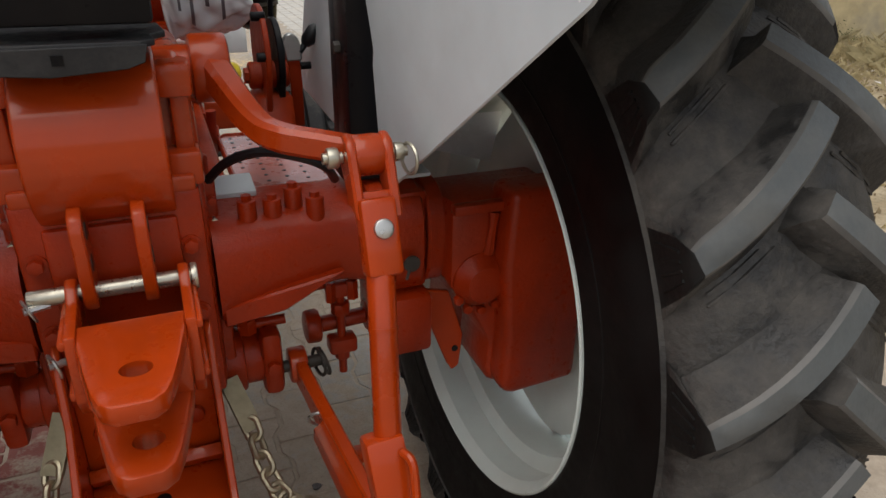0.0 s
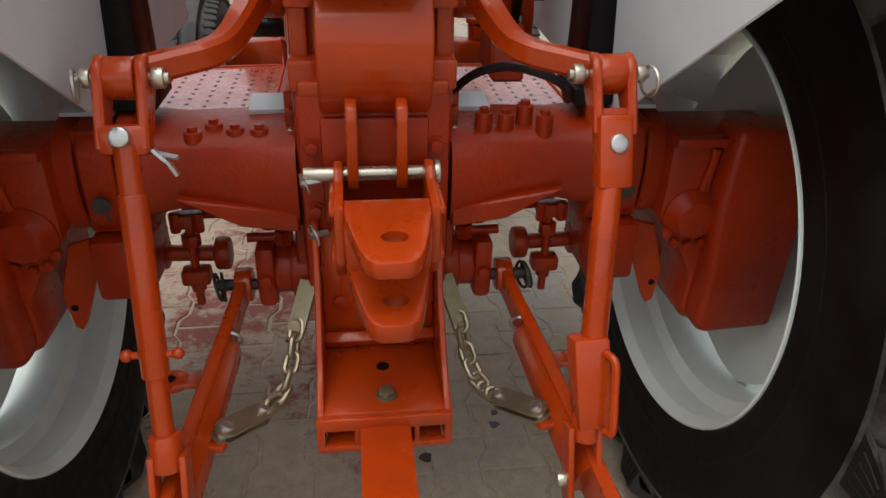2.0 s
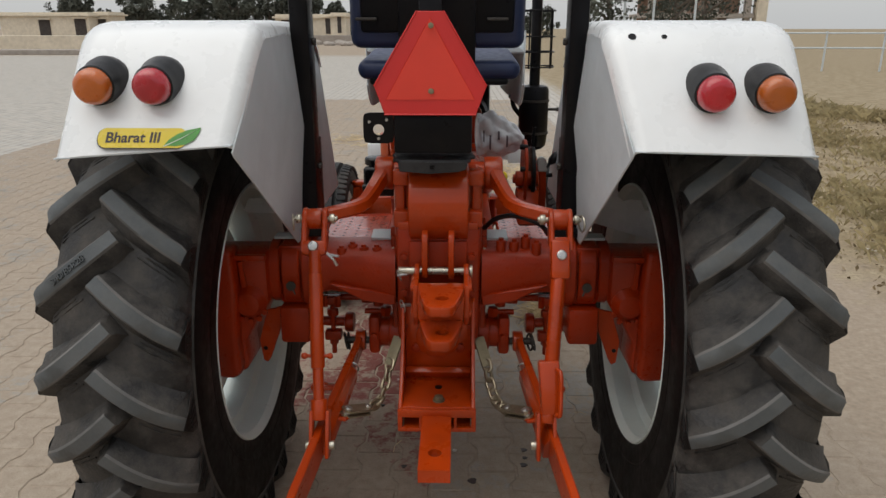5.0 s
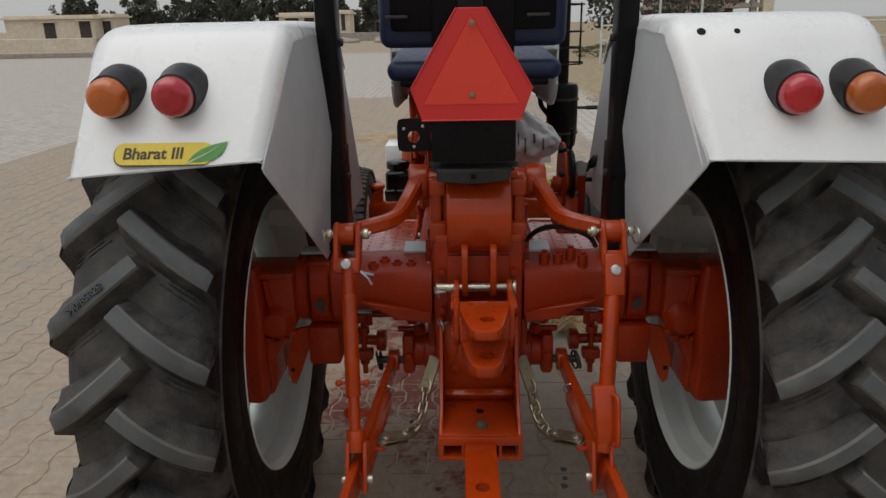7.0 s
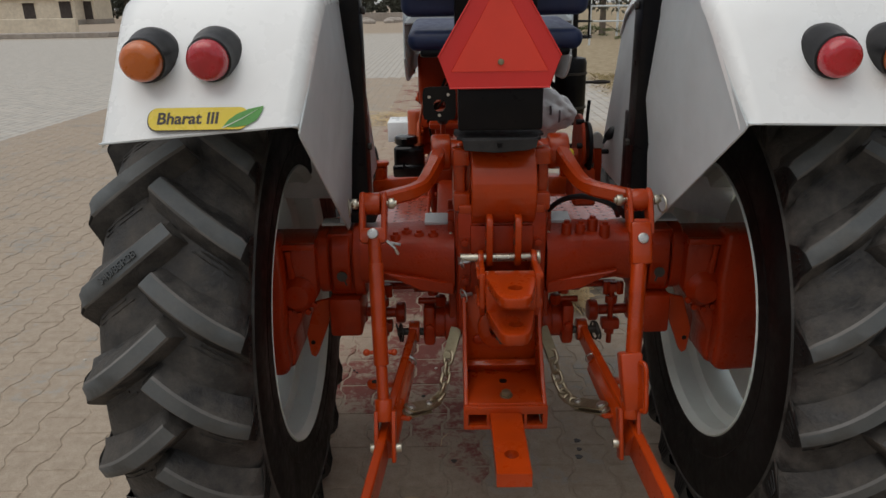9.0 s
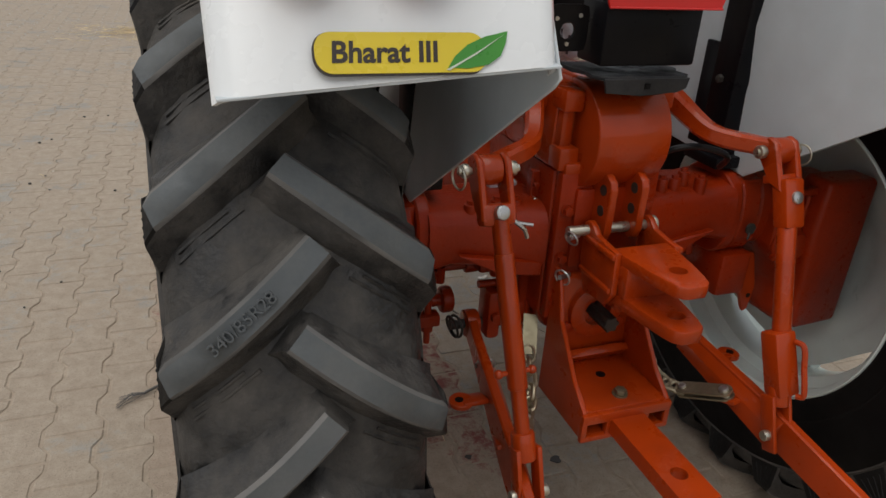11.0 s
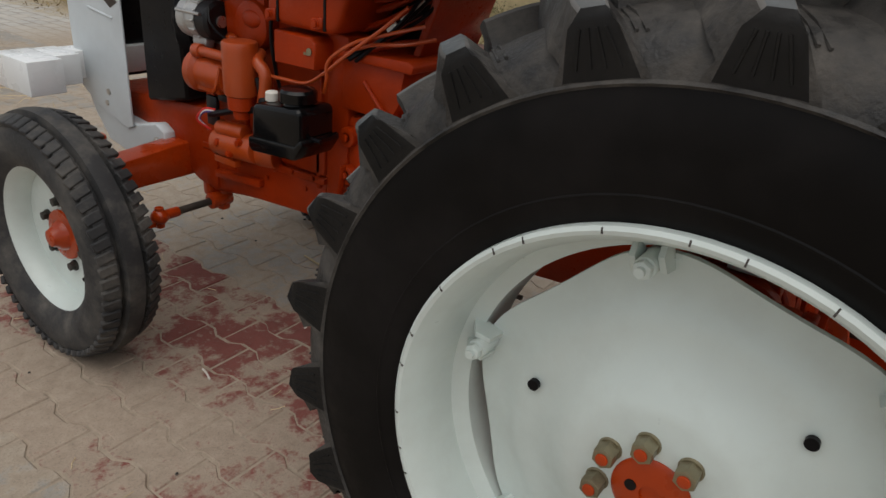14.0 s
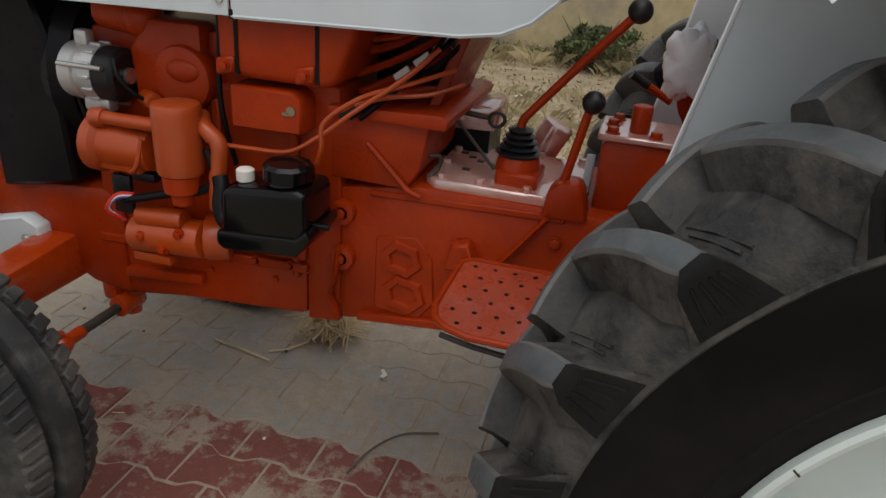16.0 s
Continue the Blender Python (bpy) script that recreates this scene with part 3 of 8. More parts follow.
def lug_words(angle):
    """The size moulded along one lug of the near tyre."""
    th = radians(angle)
    er, et = vec((0, -math.cos(th), math.sin(th))), vec((0, math.sin(th), math.cos(th)))
    d = (vec((0.164, 0, 0)) + 0.127 * et + 0.036 * er).normalized()
    up = er.cross(d).normalized()
    out = d.cross(up)
    text = bpy.data.curves.new("moulded_size", "FONT")
    text.body, text.size, text.extrude, text.align_x, text.align_y = "340/85R28", 0.019, 0.0022, "CENTER", "CENTER"
    ob = new("moulded_size", text)
    ob.data.materials.append(LUG_RUBBER)
    m = Matrix((d, up, out)).transposed().to_4x4()
    m.translation = vec((-TYRE_X - 0.066, 0, HUB_Z)) + (crown(0.066) + 0.0012) * er
    ob.matrix_world = m
    ob.parent = LEFT_TYRE
    ob.matrix_parent_inverse = Matrix.Translation((TYRE_X, 0, -HUB_Z))
    tagged(ob, label="moulded rubber lettering")


lug_words(35.2 - 6.3)

FRONT = (0.575, 1.740, 0.352)


def front_wheel(s):
    bm = B()
    half = [(0.060, 0.216), (0.072, 0.232), (0.083, 0.262), (0.082, 0.300), (0.076, 0.318), (0.067, 0.338), (0.040, 0.346), (0.036, 0.335), (0.027, 0.332), (0.023, 0.357), (0.0, 0.360)]
    prof = half + [(-u, r) for u, r in half[-2::-1]] + [(-0.055, 0.21), (0.055, 0.21)]
    lathe(bm, prof, n=80, closed=True)
    tyre = part("front_tyre", bm, FRONT_RUBBER, tractor, "worn black ribbed front tyre, dusty on the tread")
    tyre.location = (s * FRONT[0], FRONT[1], FRONT[2])
    # notched shoulder blocks
    bm = B()
    m = Matrix.Translation((0.061, 0, 0.3365)) @ Euler((0, 0.34, 0.25)).to_matrix().to_4x4()
    box(bm, (0, 0, 0), (0.046, 0.026, 0.016), bevel=0.003, seg=1)
    bmesh.ops.transform(bm, matrix=m, verts=bm.verts)
    block = part("tread_block", bm, FRONT_RUBBER, tyre)
    for k in range(124):
        ob = block if k == 0 else block.copy()
        if k:
            scene.collection.objects.link(ob)
        ob.rotation_euler = (2 * math.pi * (k // 2 + 0.5 * (k % 2)) / 62, 0, math.pi * (k % 2))
    wheel = holder("front_wheel", tractor, (s * FRONT[0], FRONT[1], FRONT[2]), "small front wheel with a white rim")
    bm = B()
    p = [(0.058, 0.226), (0.062, 0.222), (0.055, 0.212), (0.040, 0.198), (0.010, 0.188), (-0.012, 0.186), (-0.016, 0.060), (-0.022, 0.058),
         (-0.022, 0.180), (-0.056, 0.210), (-0.060, 0.226), (-0.050, 0.222), (0.050, 0.222)]
    lathe(bm, [(s * u, r) for u, r in p], n=64, closed=True)
    part("rim", bm, WHITE_RIM, wheel, "white dished steel rim")
    bm = B()
    lathe(bm, [(s * -0.10, 0.062), (s * -0.014, 0.062), (s * -0.006, 0.074), (s * 0.0, 0.072), (s * 0.002, 0.046), (s * 0.018, 0.036), (s * 0.022, 0.030), (s * 0.036, 0.024), (s * 0.039, 0.016)], n=28)
    part("hub", bm, ORANGE, wheel, "orange front hub")
    for k in range(6):
        a = math.pi / 3 * k + 0.2
        bm = B()
        y, z = 0.096 * math.sin(a), 0.096 * math.cos(a)
        cyl(bm, (s * -0.018, y, z), (s * -0.008, y, z), 0.016, n=12)
        hexnut(bm, (s * -0.010, y, z), (s * 0.006, y, z), 0.013)
        part("wheel_nut", bm, DARK_METAL, wheel)
    bm = B()
    cyl(bm, (s * 0.01, -0.165, -0.06), (s * 0.045, -0.172, -0.062), 0.006, n=8)
    part("valve", bm, BLACK, wheel)
    return wheel


front_wheel(-1)
front_wheel(1)

# ---- rear end: transmission, axle, lift, links, hitch ----
def rear_body():
    # transmission case from the bell housing back to the rear face
    bm = B()
    prism(bm, [(-0.110, 0.58), (-0.085, 0.54), (0.085, 0.54), (0.110, 0.58), (0.113, 0.885), (-0.113, 0.885)], "y", -0.080, 0.22, bevel=0.010, seg=2)
    part("transmission_case", bm, ORANGE_CAST, tractor, "orange cast transmission case")
    for y0, y1 in ((0.07, 0.092), (-0.030, -0.008)):
        bm = B()
        prism(bm, [(-0.128, 0.58), (-0.10, 0.53), (0.10, 0.53), (0.128, 0.58), (0.128, 0.868), (-0.128, 0.868)], "y", y0, y1, bevel=0.003)
        part("case_flange", bm, ORANGE_CAST, tractor)
    bm = B()
    prism(bm, [(-0.106, 0.58), (0.106, 0.58), (0.106, 0.885), (-0.106, 0.885)], "y", -0.104, -0.078, bevel=0.006, seg=2)
    part("rear_cover", bm, ORANGE_CAST, tractor, "orange rear cover plate")
    bm = B()
    box(bm, (0, -0.106, 0.775), (0.150, 0.014, 0.160), bevel=0.005)
    part("cover_pad", bm, ORANGE_CAST, tractor)
    for x in (-0.088, 0.086):
        for z in (0.812, 0.715, 0.62):
            bm = B()
            cyl(bm, (x, -0.102, z), (x, -0.107, z), 0.013, n=14)
            hexnut(bm, (x, -0.106, z), (x, -0.117, z), 0.0095)
            part("cover_bolt", bm, ORANGE_CAST, tractor)
    # hydraulic lift housing with its rounded cylinder
    bm = B()
    prism(bm, [(-0.116, 0.885), (0.116, 0.885), (0.112, 1.022), (0.100, 1.036), (-0.100, 1.036), (-0.112, 1.022)], "y", -0.062, 0.17, bevel=0.008, seg=2)
    part("lift_housing", bm, ORANGE, tractor, "orange hydraulic lift housing")
    bm = B()
    box(bm, (0, -0.080, 0.892), (0.205, 0.050, 0.022), bevel=0.005)
    part("housing_ledge", bm, ORANGE, tractor)
    for s in (-1, 1):
        bm = B()
        box(bm, (s * 0.094, -0.068, 1.014), (0.040, 0.052, 0.040), bevel=0.006)
        box(bm, (s * 0.094, -0.068, 0.908), (0.040, 0.060, 0.044), bevel=0.006)
        box(bm, (s * 0.097, -0.066, 0.96), (0.022, 0.030, 0.13), bevel=0.003)
        part("housing_rib", bm, ORANGE, tractor)
    bm = B()
    pts = []
    for k in range(17):
        a = radians(-66 + 156 * k / 16)
        pts.append((-0.056 - 0.100 * math.cos(a), 0.946 + 0.100 * math.sin(a)))
    pts = [(-0.03, 0.858)] + pts + [(0.03, 1.046)]
    prism(bm, pts, "x", -0.073, 0.076, bevel=0.004, seg=2)
    part("lift_cylinder", bm, ORANGE, tractor, "orange rounded lift cylinder cover", angle=50)
    bm = B()
    cyl(bm, (-0.162, 0.005, 1.005), (0.162, 0.005, 1.005), 0.034, n=24, bevel=0.004)
    part("lift_shaft", bm, ORANGE, tractor)
    # lift arms
    for s in (-1, 1):
        bm = B()
        pts = smooth_path([(s * 0.141, 0.005, 1.018), (s * 0.154, -0.050, 0.996), (s * 0.178, -0.108, 0.962), (s * 0.202, -0.138, 0.950), (s * 0.248, -0.164, 0.943), (s * 0.296, -0.190, 0.937)], 5)
        bar_sweep(bm, pts, [(0.037 - 0.008 * min(1, i / 14), 0.046 - 0.013 * min(1, i / 12)) for i in range(len(pts))], chamfer=0.4)
        cyl(bm, (s * 0.118, 0.005, 1.008), (s * 0.166, 0.005, 1.008), 0.044, n=24, bevel=0.006)
        cyl(bm, (s * 0.276, -0.189, 0.934), (s * 0.312, -0.189, 0.934), 0.025, n=20, bevel=0.004)
        part("lift_arm", bm, ORANGE, tractor, "curved orange lift arm")
        for x, r, l in ((s * 0.253, 0.0125, 0.007), (s * 0.334, 0.0115, 0.006)):
            bm = B()
            cyl(bm, (x - l, -0.189, 0.934), (x + l, -0.189, 0.934), r, n=18, bevel=0.002)
            cyl(bm, (x - l - 0.005, -0.189, 0.934), (x + l + 0.005, -0.189, 0.934), r * 0.55, n=12)
            part("arm_pin", bm, ZINC, tractor, "yellow zinc pin end")
        bm = B()
        ring_bar(bm, (s * 0.346, -0.196, 0.926), (1, 0.2, 0), 0.019, 0.0022)
        part("lynch_ring", bm, ZINC, tractor)
    # top-link ears and pin
    for x in (-0.032, 0.034):
        bm = B()
        pts = [(-0.075, 0.890), (-0.145, 0.892), (-0.160, 0.884), (-0.166, 0.868), (-0.164, 0.785), (-0.158, 0.770), (-0.144, 0.764), (-0.075, 0.785)]
        prism(bm, pts, "x", x - 0.0075, x + 0.0075, bevel=0.002)
        part("top_link_ear", bm, ORANGE, tractor, "upright orange ear with holes")
        for z in (0.862, 0.822):
            bm = B()
            cyl(bm, (x - 0.0082, -0.140, z), (x + 0.0082, -0.140, z), 0.0105, n=14)
            part("ear_hole", bm, DARK_METAL, tractor)
    bm = B()
    cyl(bm, (-0.100, -0.137, 0.784), (0.088, -0.137, 0.784), 0.0100, n=16, bevel=0.0015)
    part("top_pin", bm, ZINC, tractor, "bright zinc cross pin")
    bm = B()
    cyl(bm, (0.080, -0.137, 0.784), (0.088, -0.137, 0.784), 0.0165, n=18, bevel=0.0015)
    part("pin_head", bm, ZINC, tractor)
    for c, nrm, r in (((-0.098, -0.150, 0.776), (0.8, 0.3, 0.3), 0.014), ((-0.092, -0.128, 0.684), (1, 0.5, 0.2), 0.016)):
        bm = B()
        ring_bar(bm, c, nrm, r, 0.0020)
        cyl(bm, Vector(c) + Vector((-0.006, 0, 0)), Vector(c) + Vector((0.02, 0.01, 0)), 0.005, n=8)
        part("lynch_pin", bm, STEEL, tractor, "sprung steel lynch pin")
    # hydraulic hose looping over the axle
    bm = B()
    tube(bm, smooth_path([(0.116, -0.02, 0.860), (0.145, -0.055, 0.898), (0.185, -0.080, 0.915), (0.225, -0.10, 0.912), (0.262, -0.10, 0.895), (0.285, -0.06, 0.86)], 6), 0.0065, n=8)
    part("hose", bm, BLACK_PLASTIC, tractor, "thin black hydraulic hose")


def axle_side(s):
    bm = B()
    # trumpet housing, tapered, squarish
    rows = []
    for x, zc, hz, hy in ((0.113, 0.738, 0.079, 0.110), (0.20, 0.746, 0.068, 0.095), (0.29, 0.750, 0.062, 0.088), (0.345, 0.748, 0.070, 0.095)):
        row = []
        for k in range(20):
            a = 2 * math.pi * k / 20
            cx, cz = math.cos(a), math.sin(a)
            e = 0.55
            row.append(bm.verts.new((s * x, 0.02 + hy * math.copysign(abs(cx) ** e, cx), zc + hz * math.copysign(abs(cz) ** e, cz))))
        rows.append(row)
    fs = [bm.faces.new((p[k], p[(k + 1) % 20], q[(k + 1) % 20], q[k])) for p, q in zip(rows, rows[1:]) for k in range(20)]
    fs += [bm.faces.new(rows[0]), bm.faces.new(rows[-1][::-1])]
    bmesh.ops.recalc_face_normals(bm, faces=fs)
    part("axle_housing", bm, ORANGE_CAST, tractor, "orange cast rear axle housing")
    bm = B()
    prism(bm, [(s * 0.115, 0.668), (s * 0.200, 0.680), (s * 0.290, 0.728), (s * 0.115, 0.700)], "y", -0.086, -0.066, bevel=0.003)
    part("axle_rib", bm, ORANGE_CAST, tractor)
    # stepped flange block at the outer end
    for x0, x1, g in ((0.338, 0.366, 0.098), (0.372, 0.420, 0.093), (0.426, 0.456, 0.088)):
        bm = B()
        pts = [(0.02 + 0.92 * g * math.copysign(abs(math.cos(a)) ** 0.7, math.cos(a)), 0.738 + g * math.copysign(abs(math.sin(a)) ** 0.7, math.sin(a))) for a in (2 * math.pi * k / 16 for k in range(16))]
        prism(bm, pts, "x", s * x0, s * x1, bevel=0.004)
        part("axle_flange", bm, ORANGE_CAST, tractor)
    bm = B()
    box(bm, (s * 0.395, 0.03, 0.738), (0.07, 0.15, 0.165), bevel=0.01)
    part("axle_core", bm, ORANGE_CAST, tractor)
    bm = B()
    box(bm, (s * 0.392, 0.010, 0.598), (0.082, 0.15, 0.105), bevel=0.010)
    part("axle_bracket", bm, ORANGE_CAST, tractor)
    bm = B()
    prism(bm, [(s * 0.432, 0.640), (s * 0.474, 0.630), (s * 0.502, 0.540), (s * 0.496, 0.478), (s * 0.484, 0.470), (s * 0.474, 0.486), (s * 0.440, 0.575)], "y", -0.030, -0.020, bevel=0.002)
    part("strap_plate", bm, ORANGE, tractor, "flat orange strap with a hole")
    bm = B()
    cyl(bm, (s * 0.487, -0.0315, 0.515), (s * 0.487, -0.0185, 0.515), 0.006, n=12)
    part("strap_hole", bm, BLACK, tractor)
    # final drive gear case inside the wheel
    bm = B()
    outline = [(s * 0.640, 0.470), (s * 0.540, 0.466), (s * 0.526, 0.474), (s * 0.520, 0.500), (s * 0.524, 0.555), (s * 0.488, 0.625), (s * 0.452, 0.668), (s * 0.452, 0.825), (s * 0.540, 0.850), (s * 0.640, 0.845)]
    prism(bm, [(x, min(z, 0.812)) for x, z in outline], "y", -0.085, 0.035, bevel=0.012, seg=2)
    prism(bm, [(x, min(z, 0.742)) for x, z in outline[:7]] + [(s * 0.452, 0.735), (s * 0.640, 0.742)], "y", 0.02, 0.19, bevel=0.012, seg=2)
    part("final_drive", bm, ORANGE_CAST, tractor, "deep orange final drive housing inside the wheel")
    bm = B()
    prism(bm, [(s * 0.672, 0.474), (s * 0.555, 0.466), (s * 0.538, 0.472), (s * 0.530, 0.490), (s * 0.534, 0.580), (s * 0.524, 0.700), (s * 0.530, 0.832), (s * 0.672, 0.832)], "y", -0.128, -0.05, bevel=0.014, seg=3)
    part("gear_case_bulge", bm, ORANGE_CAST, tractor)
    bm = B()
    lathe(bm, [(-0.070, 0.046), (-0.088, 0.046), (-0.098, 0.038), (-0.110, 0.030), (-0.113, 0.018)], (s * 0.503, 0, 0.676), axis="y", n=26)
    part("brake_cap", bm, ORANGE_CAST, tractor)
    bm = B()
    tube(bm, [(s * 0.515, -0.085, 0.720), (s * 0.518, -0.092, 0.770), (s * 0.520, -0.090, 0.790)], [0.010, 0.0065, 0.009], n=8)
    box(bm, (s * 0.500, -0.092, 0.802), (0.10, 0.02, 0.016), bevel=0.004)
    part("brake_lever", bm, ORANGE_CAST, tractor)
    for k in range(5):
        bm = B()
        a = radians(205 + 33 * k)
        hexnut(bm, (s * 0.503 + 0.043 * math.cos(a), -0.086, 0.676 + 0.043 * math.sin(a) - 0.01), (s * 0.503 + 0.043 * math.cos(a), -0.097, 0.676 + 0.043 * math.sin(a) - 0.01), 0.008)
        part("brake_bolt", bm, ORANGE_CAST, tractor)
    bm = B()
    cyl(bm, (s * 0.52, 0, HUB_Z), (s * 0.715, 0, HUB_Z), 0.056, n=28)
    part("axle_shaft", bm, ORANGE_CAST, tractor)
    # bosses and bolts on top of the axle, small plate
    for x, y, h in ((0.165, -0.040, 0.026), (0.200, -0.035, 0.022), (0.232, -0.02, 0.030), (0.258, -0.045, 0.022)):
        h = h if s > 0 else 0.4 * h - 0.004
        bm = B()
        cyl(bm, (s * x, y, 0.78), (s * x, y, 0.811 + h), 0.013, n=14, bevel=0.002)
        cyl(bm, (s * x, y, 0.809 + h), (s * x, y, 0.818 + h), 0.0075, n=6)
        part("axle_stud", bm, ORANGE_CAST, tractor)
    bm = B()
    box(bm, (s * 0.158, 0.060, 0.821), (0.060, 0.060, 0.012), (8, 0, 0), bevel=0.002)
    part("axle_plate", bm, GREY_WHITE, tractor, "small pale grey plate")
    for k in range(6):
        bm = B()
        z = 0.69 + 0.03 * k
        hexnut(bm, (s * 0.121, -0.042, z), (s * 0.121, -0.027, z), 0.006)
        part("case_bolt", bm, ZINC if k in (1, 4) else ORANGE_CAST, tractor)
    # fender foot bracket on the axle
    bm = B()
    box(bm, (s * 0.415, 0.010, 0.833), (0.060, 0.050, 0.007), bevel=0.002)
    part("fender_foot", bm, GREY_WHITE, tractor, "bare grey fender foot plate")
    bm = B()
    box(bm, (s * 0.388, 0.012, 0.852), (0.020, 0.044, 0.045), bevel=0.002)
    part("foot_tab", bm, GREY_WHITE, tractor)
    bm = B()
    cyl(bm, (s * 0.392, -0.080, 0.718), (s * 0.392, -0.076, 0.718), 0.013, n=14)
    tube(bm, [(s * 0.386, -0.084, 0.712), (s * 0.380, -0.088, 0.698)], 0.0025, n=6)
    part("plug", bm, DARK_METAL, tractor)


def lower_linkage(s):
    """Lower link with its pivot and the brake rod fittings on one side."""
    bm = B()
    cyl(bm, (s * 0.100, 0.015, 0.552), (s * 0.140, 0.015, 0.552), 0.053, n=24, bevel=0.004)
    cyl(bm, (s * 0.135, 0.015, 0.552), (s * 0.168, 0.015, 0.552), 0.044, n=24, bevel=0.003)
    cyl(bm, (s * 0.108, 0.015, 0.552), (s * 0.114, 0.015, 0.552), 0.057, n=24)
    part("link_pivot", bm, ORANGE_CAST, tractor, "orange cast lower link pivot")
    bm = B()
    box(bm, (s * 0.180, -0.005, 0.556), (0.032, 0.06, 0.112), bevel=0.011)
    part("pivot_block", bm, ORANGE_CAST, tractor)
    bm = B()
    cyl(bm, (s * 0.135, 0.0, 0.617), (s * 0.208, 0.0, 0.617), 0.008, n=10)
    hexnut(bm, (s * 0.150, 0.0, 0.604), (s * 0.150, 0.0, 0.630), 0.015)
    part("pivot_stay", bm, ORANGE_CAST, tractor)
    bm = B()
    hexnut(bm, (s * 0.180, -0.034, 0.556), (s * 0.180, -0.046, 0.556), 0.011)
    part("pivot_bolt", bm, ORANGE_CAST, tractor)
    # lower link: a flat bar on edge with a welded channel
    a, b = Vector((s * 0.221, -0.004, 0.530)), Vector((s * 0.345, -0.860, 0.320))
    d = (b - a).normalized()
    wide = d.cross(Vector((1, 0, 0))).normalized()
    wide = wide if wide.z > 0 else -wide
    bm = B()
    pts = [a, a + 0.06 * d, a + 0.14 * d, a + 0.34 * d, a + 0.62 * d, b]
    hs = [0.024, 0.021, 0.027, 0.038, 0.036, 0.034]
    rows = []
    for p, h in zip(pts, hs):
        rows.append([bm.verts.new(p + sx * 0.010 * Vector((1, 0, 0)) + sz * h * wide) for sx, sz in ((-1, -1), (1, -1), (1, 1), (-1, 1))])
    fs = [bm.faces.new((p[k], p[(k + 1) % 4], q[(k + 1) % 4], q[k])) for p, q in zip(rows, rows[1:]) for k in range(4)]
    fs += [bm.faces.new(rows[0]), bm.faces.new(rows[-1][::-1])]
    bmesh.ops.recalc_face_normals(bm, faces=fs)
    bmesh.ops.bevel(bm, geom=list(bm.edges), offset=0.003, segments=1, affect="EDGES")
    cyl(bm, a - Vector((0.014, 0, 0)), a + Vector((0.014, 0, 0)), 0.029, n=22, bevel=0.003)
    ball(bm, b, 0.045, (0.6, 1, 1))
    part("lower_link", bm, ORANGE, tractor, "long flat orange lower link")
    bm = B()
    m0, m1 = a + 0.135 * d, a + 0.40 * d
    off = Vector((-s * 0.024, 0, 0))
    rows = []
    for p, h in ((m0, 0.022), (m1, 0.036)):
        rows.append([bm.verts.new(p + off * o + sz * h * wide) for o, sz in ((0.3, -1), (1.0, -1), (1.0, 0.2), (0.3, 1))])
    fs = [bm.faces.new((rows[0][k], rows[0][(k + 1) % 4], rows[1][(k + 1) % 4], rows[1][k])) for k in range(4)] + [bm.faces.new(rows[0]), bm.faces.new(rows[1][::-1])]
    bmesh.ops.recalc_face_normals(bm, faces=fs)
    bmesh.ops.bevel(bm, geom=list(bm.edges), offset=0.002, segments=1, affect="EDGES")
    part("link_channel", bm, ORANGE, tractor)
    # ear on the outer side
    bm = B()
    e = a + 0.190 * d + Vector((0, 0, -0.006))
    box(bm, e + Vector((s * 0.036, 0, 0.0)), (0.050, 0.044, 0.010), (-15, 0, 0), bevel=0.004)
    cyl(bm, e + Vector((s * 0.060, 0, -0.005)), e + Vector((s * 0.060, 0, 0.005)), 0.0235, n=20, bevel=0.003)
    part("link_ear", bm, ORANGE, tractor)
    bm = B()
    cyl(bm, e + Vector((s * 0.064, 0, -0.006)), e + Vector((s * 0.064, 0, 0.0062)), 0.008, n=12)
    part("ear_hole", bm, BLACK, tractor)
    # pin through the front eye with two rings
    bm = B()
    cyl(bm, a - Vector((s * 0.03, 0, 0)), a + Vector((s * 0.045, 0, 0)), 0.010, n=14)
    part("link_pin", bm, DARK_METAL, tractor)
    for o, nrm in ((0.034, (1, 0.25, 0)), (0.042, (1, 0.15, 0.2))):
        bm = B()
        ring_bar(bm, a + Vector((s * o, -0.006, 0)), nrm, 0.023, 0.0028)
        part("pin_ring", bm, DARK_METAL, tractor)
    bm = B()
    ring_bar(bm, a + 0.118 * d + Vector((-s * 0.006, 0, 0)), (0.25, 1, 0.4), 0.018, 0.0026)
    part("link_ring", bm, STEEL, tractor)
    # brake rod yoke that hangs under the axle
    x, y = s * 0.304, 0.030
    bm = B()
    cyl(bm, (x - s * 0.10, y + 0.02, 0.640), (x + s * 0.012, y + 0.02, 0.640), 0.010, n=12)
    part("brake_cross_rod", bm, ORANGE_CAST, tractor)
    bm = B()
    cyl(bm, (x - s * 0.112, y + 0.02, 0.640), (x - s * 0.082, y + 0.02, 0.640), 0.018, n=14, bevel=0.003)
    part("rod_boss", bm, ORANGE_CAST, tractor)
    bm = B()
    box(bm, (x, y, 0.638), (0.046, 0.03, 0.026), bevel=0.006)
    hexnut(bm, (x + 0.018, y - 0.012, 0.656), (x + 0.018, y - 0.012, 0.622), 0.010)
    hexnut(bm, (x - 0.018, y - 0.012, 0.656), (x - 0.018, y - 0.012, 0.622), 0.009)
    part("rod_yoke", bm, ORANGE_CAST, tractor)
    bm = B()
    cyl(bm, (x, y, 0.640), (x, y, 0.474), 0.0072, n=10)
    part("brake_rod", bm, ORANGE_CAST, tractor, "threaded orange brake rod")
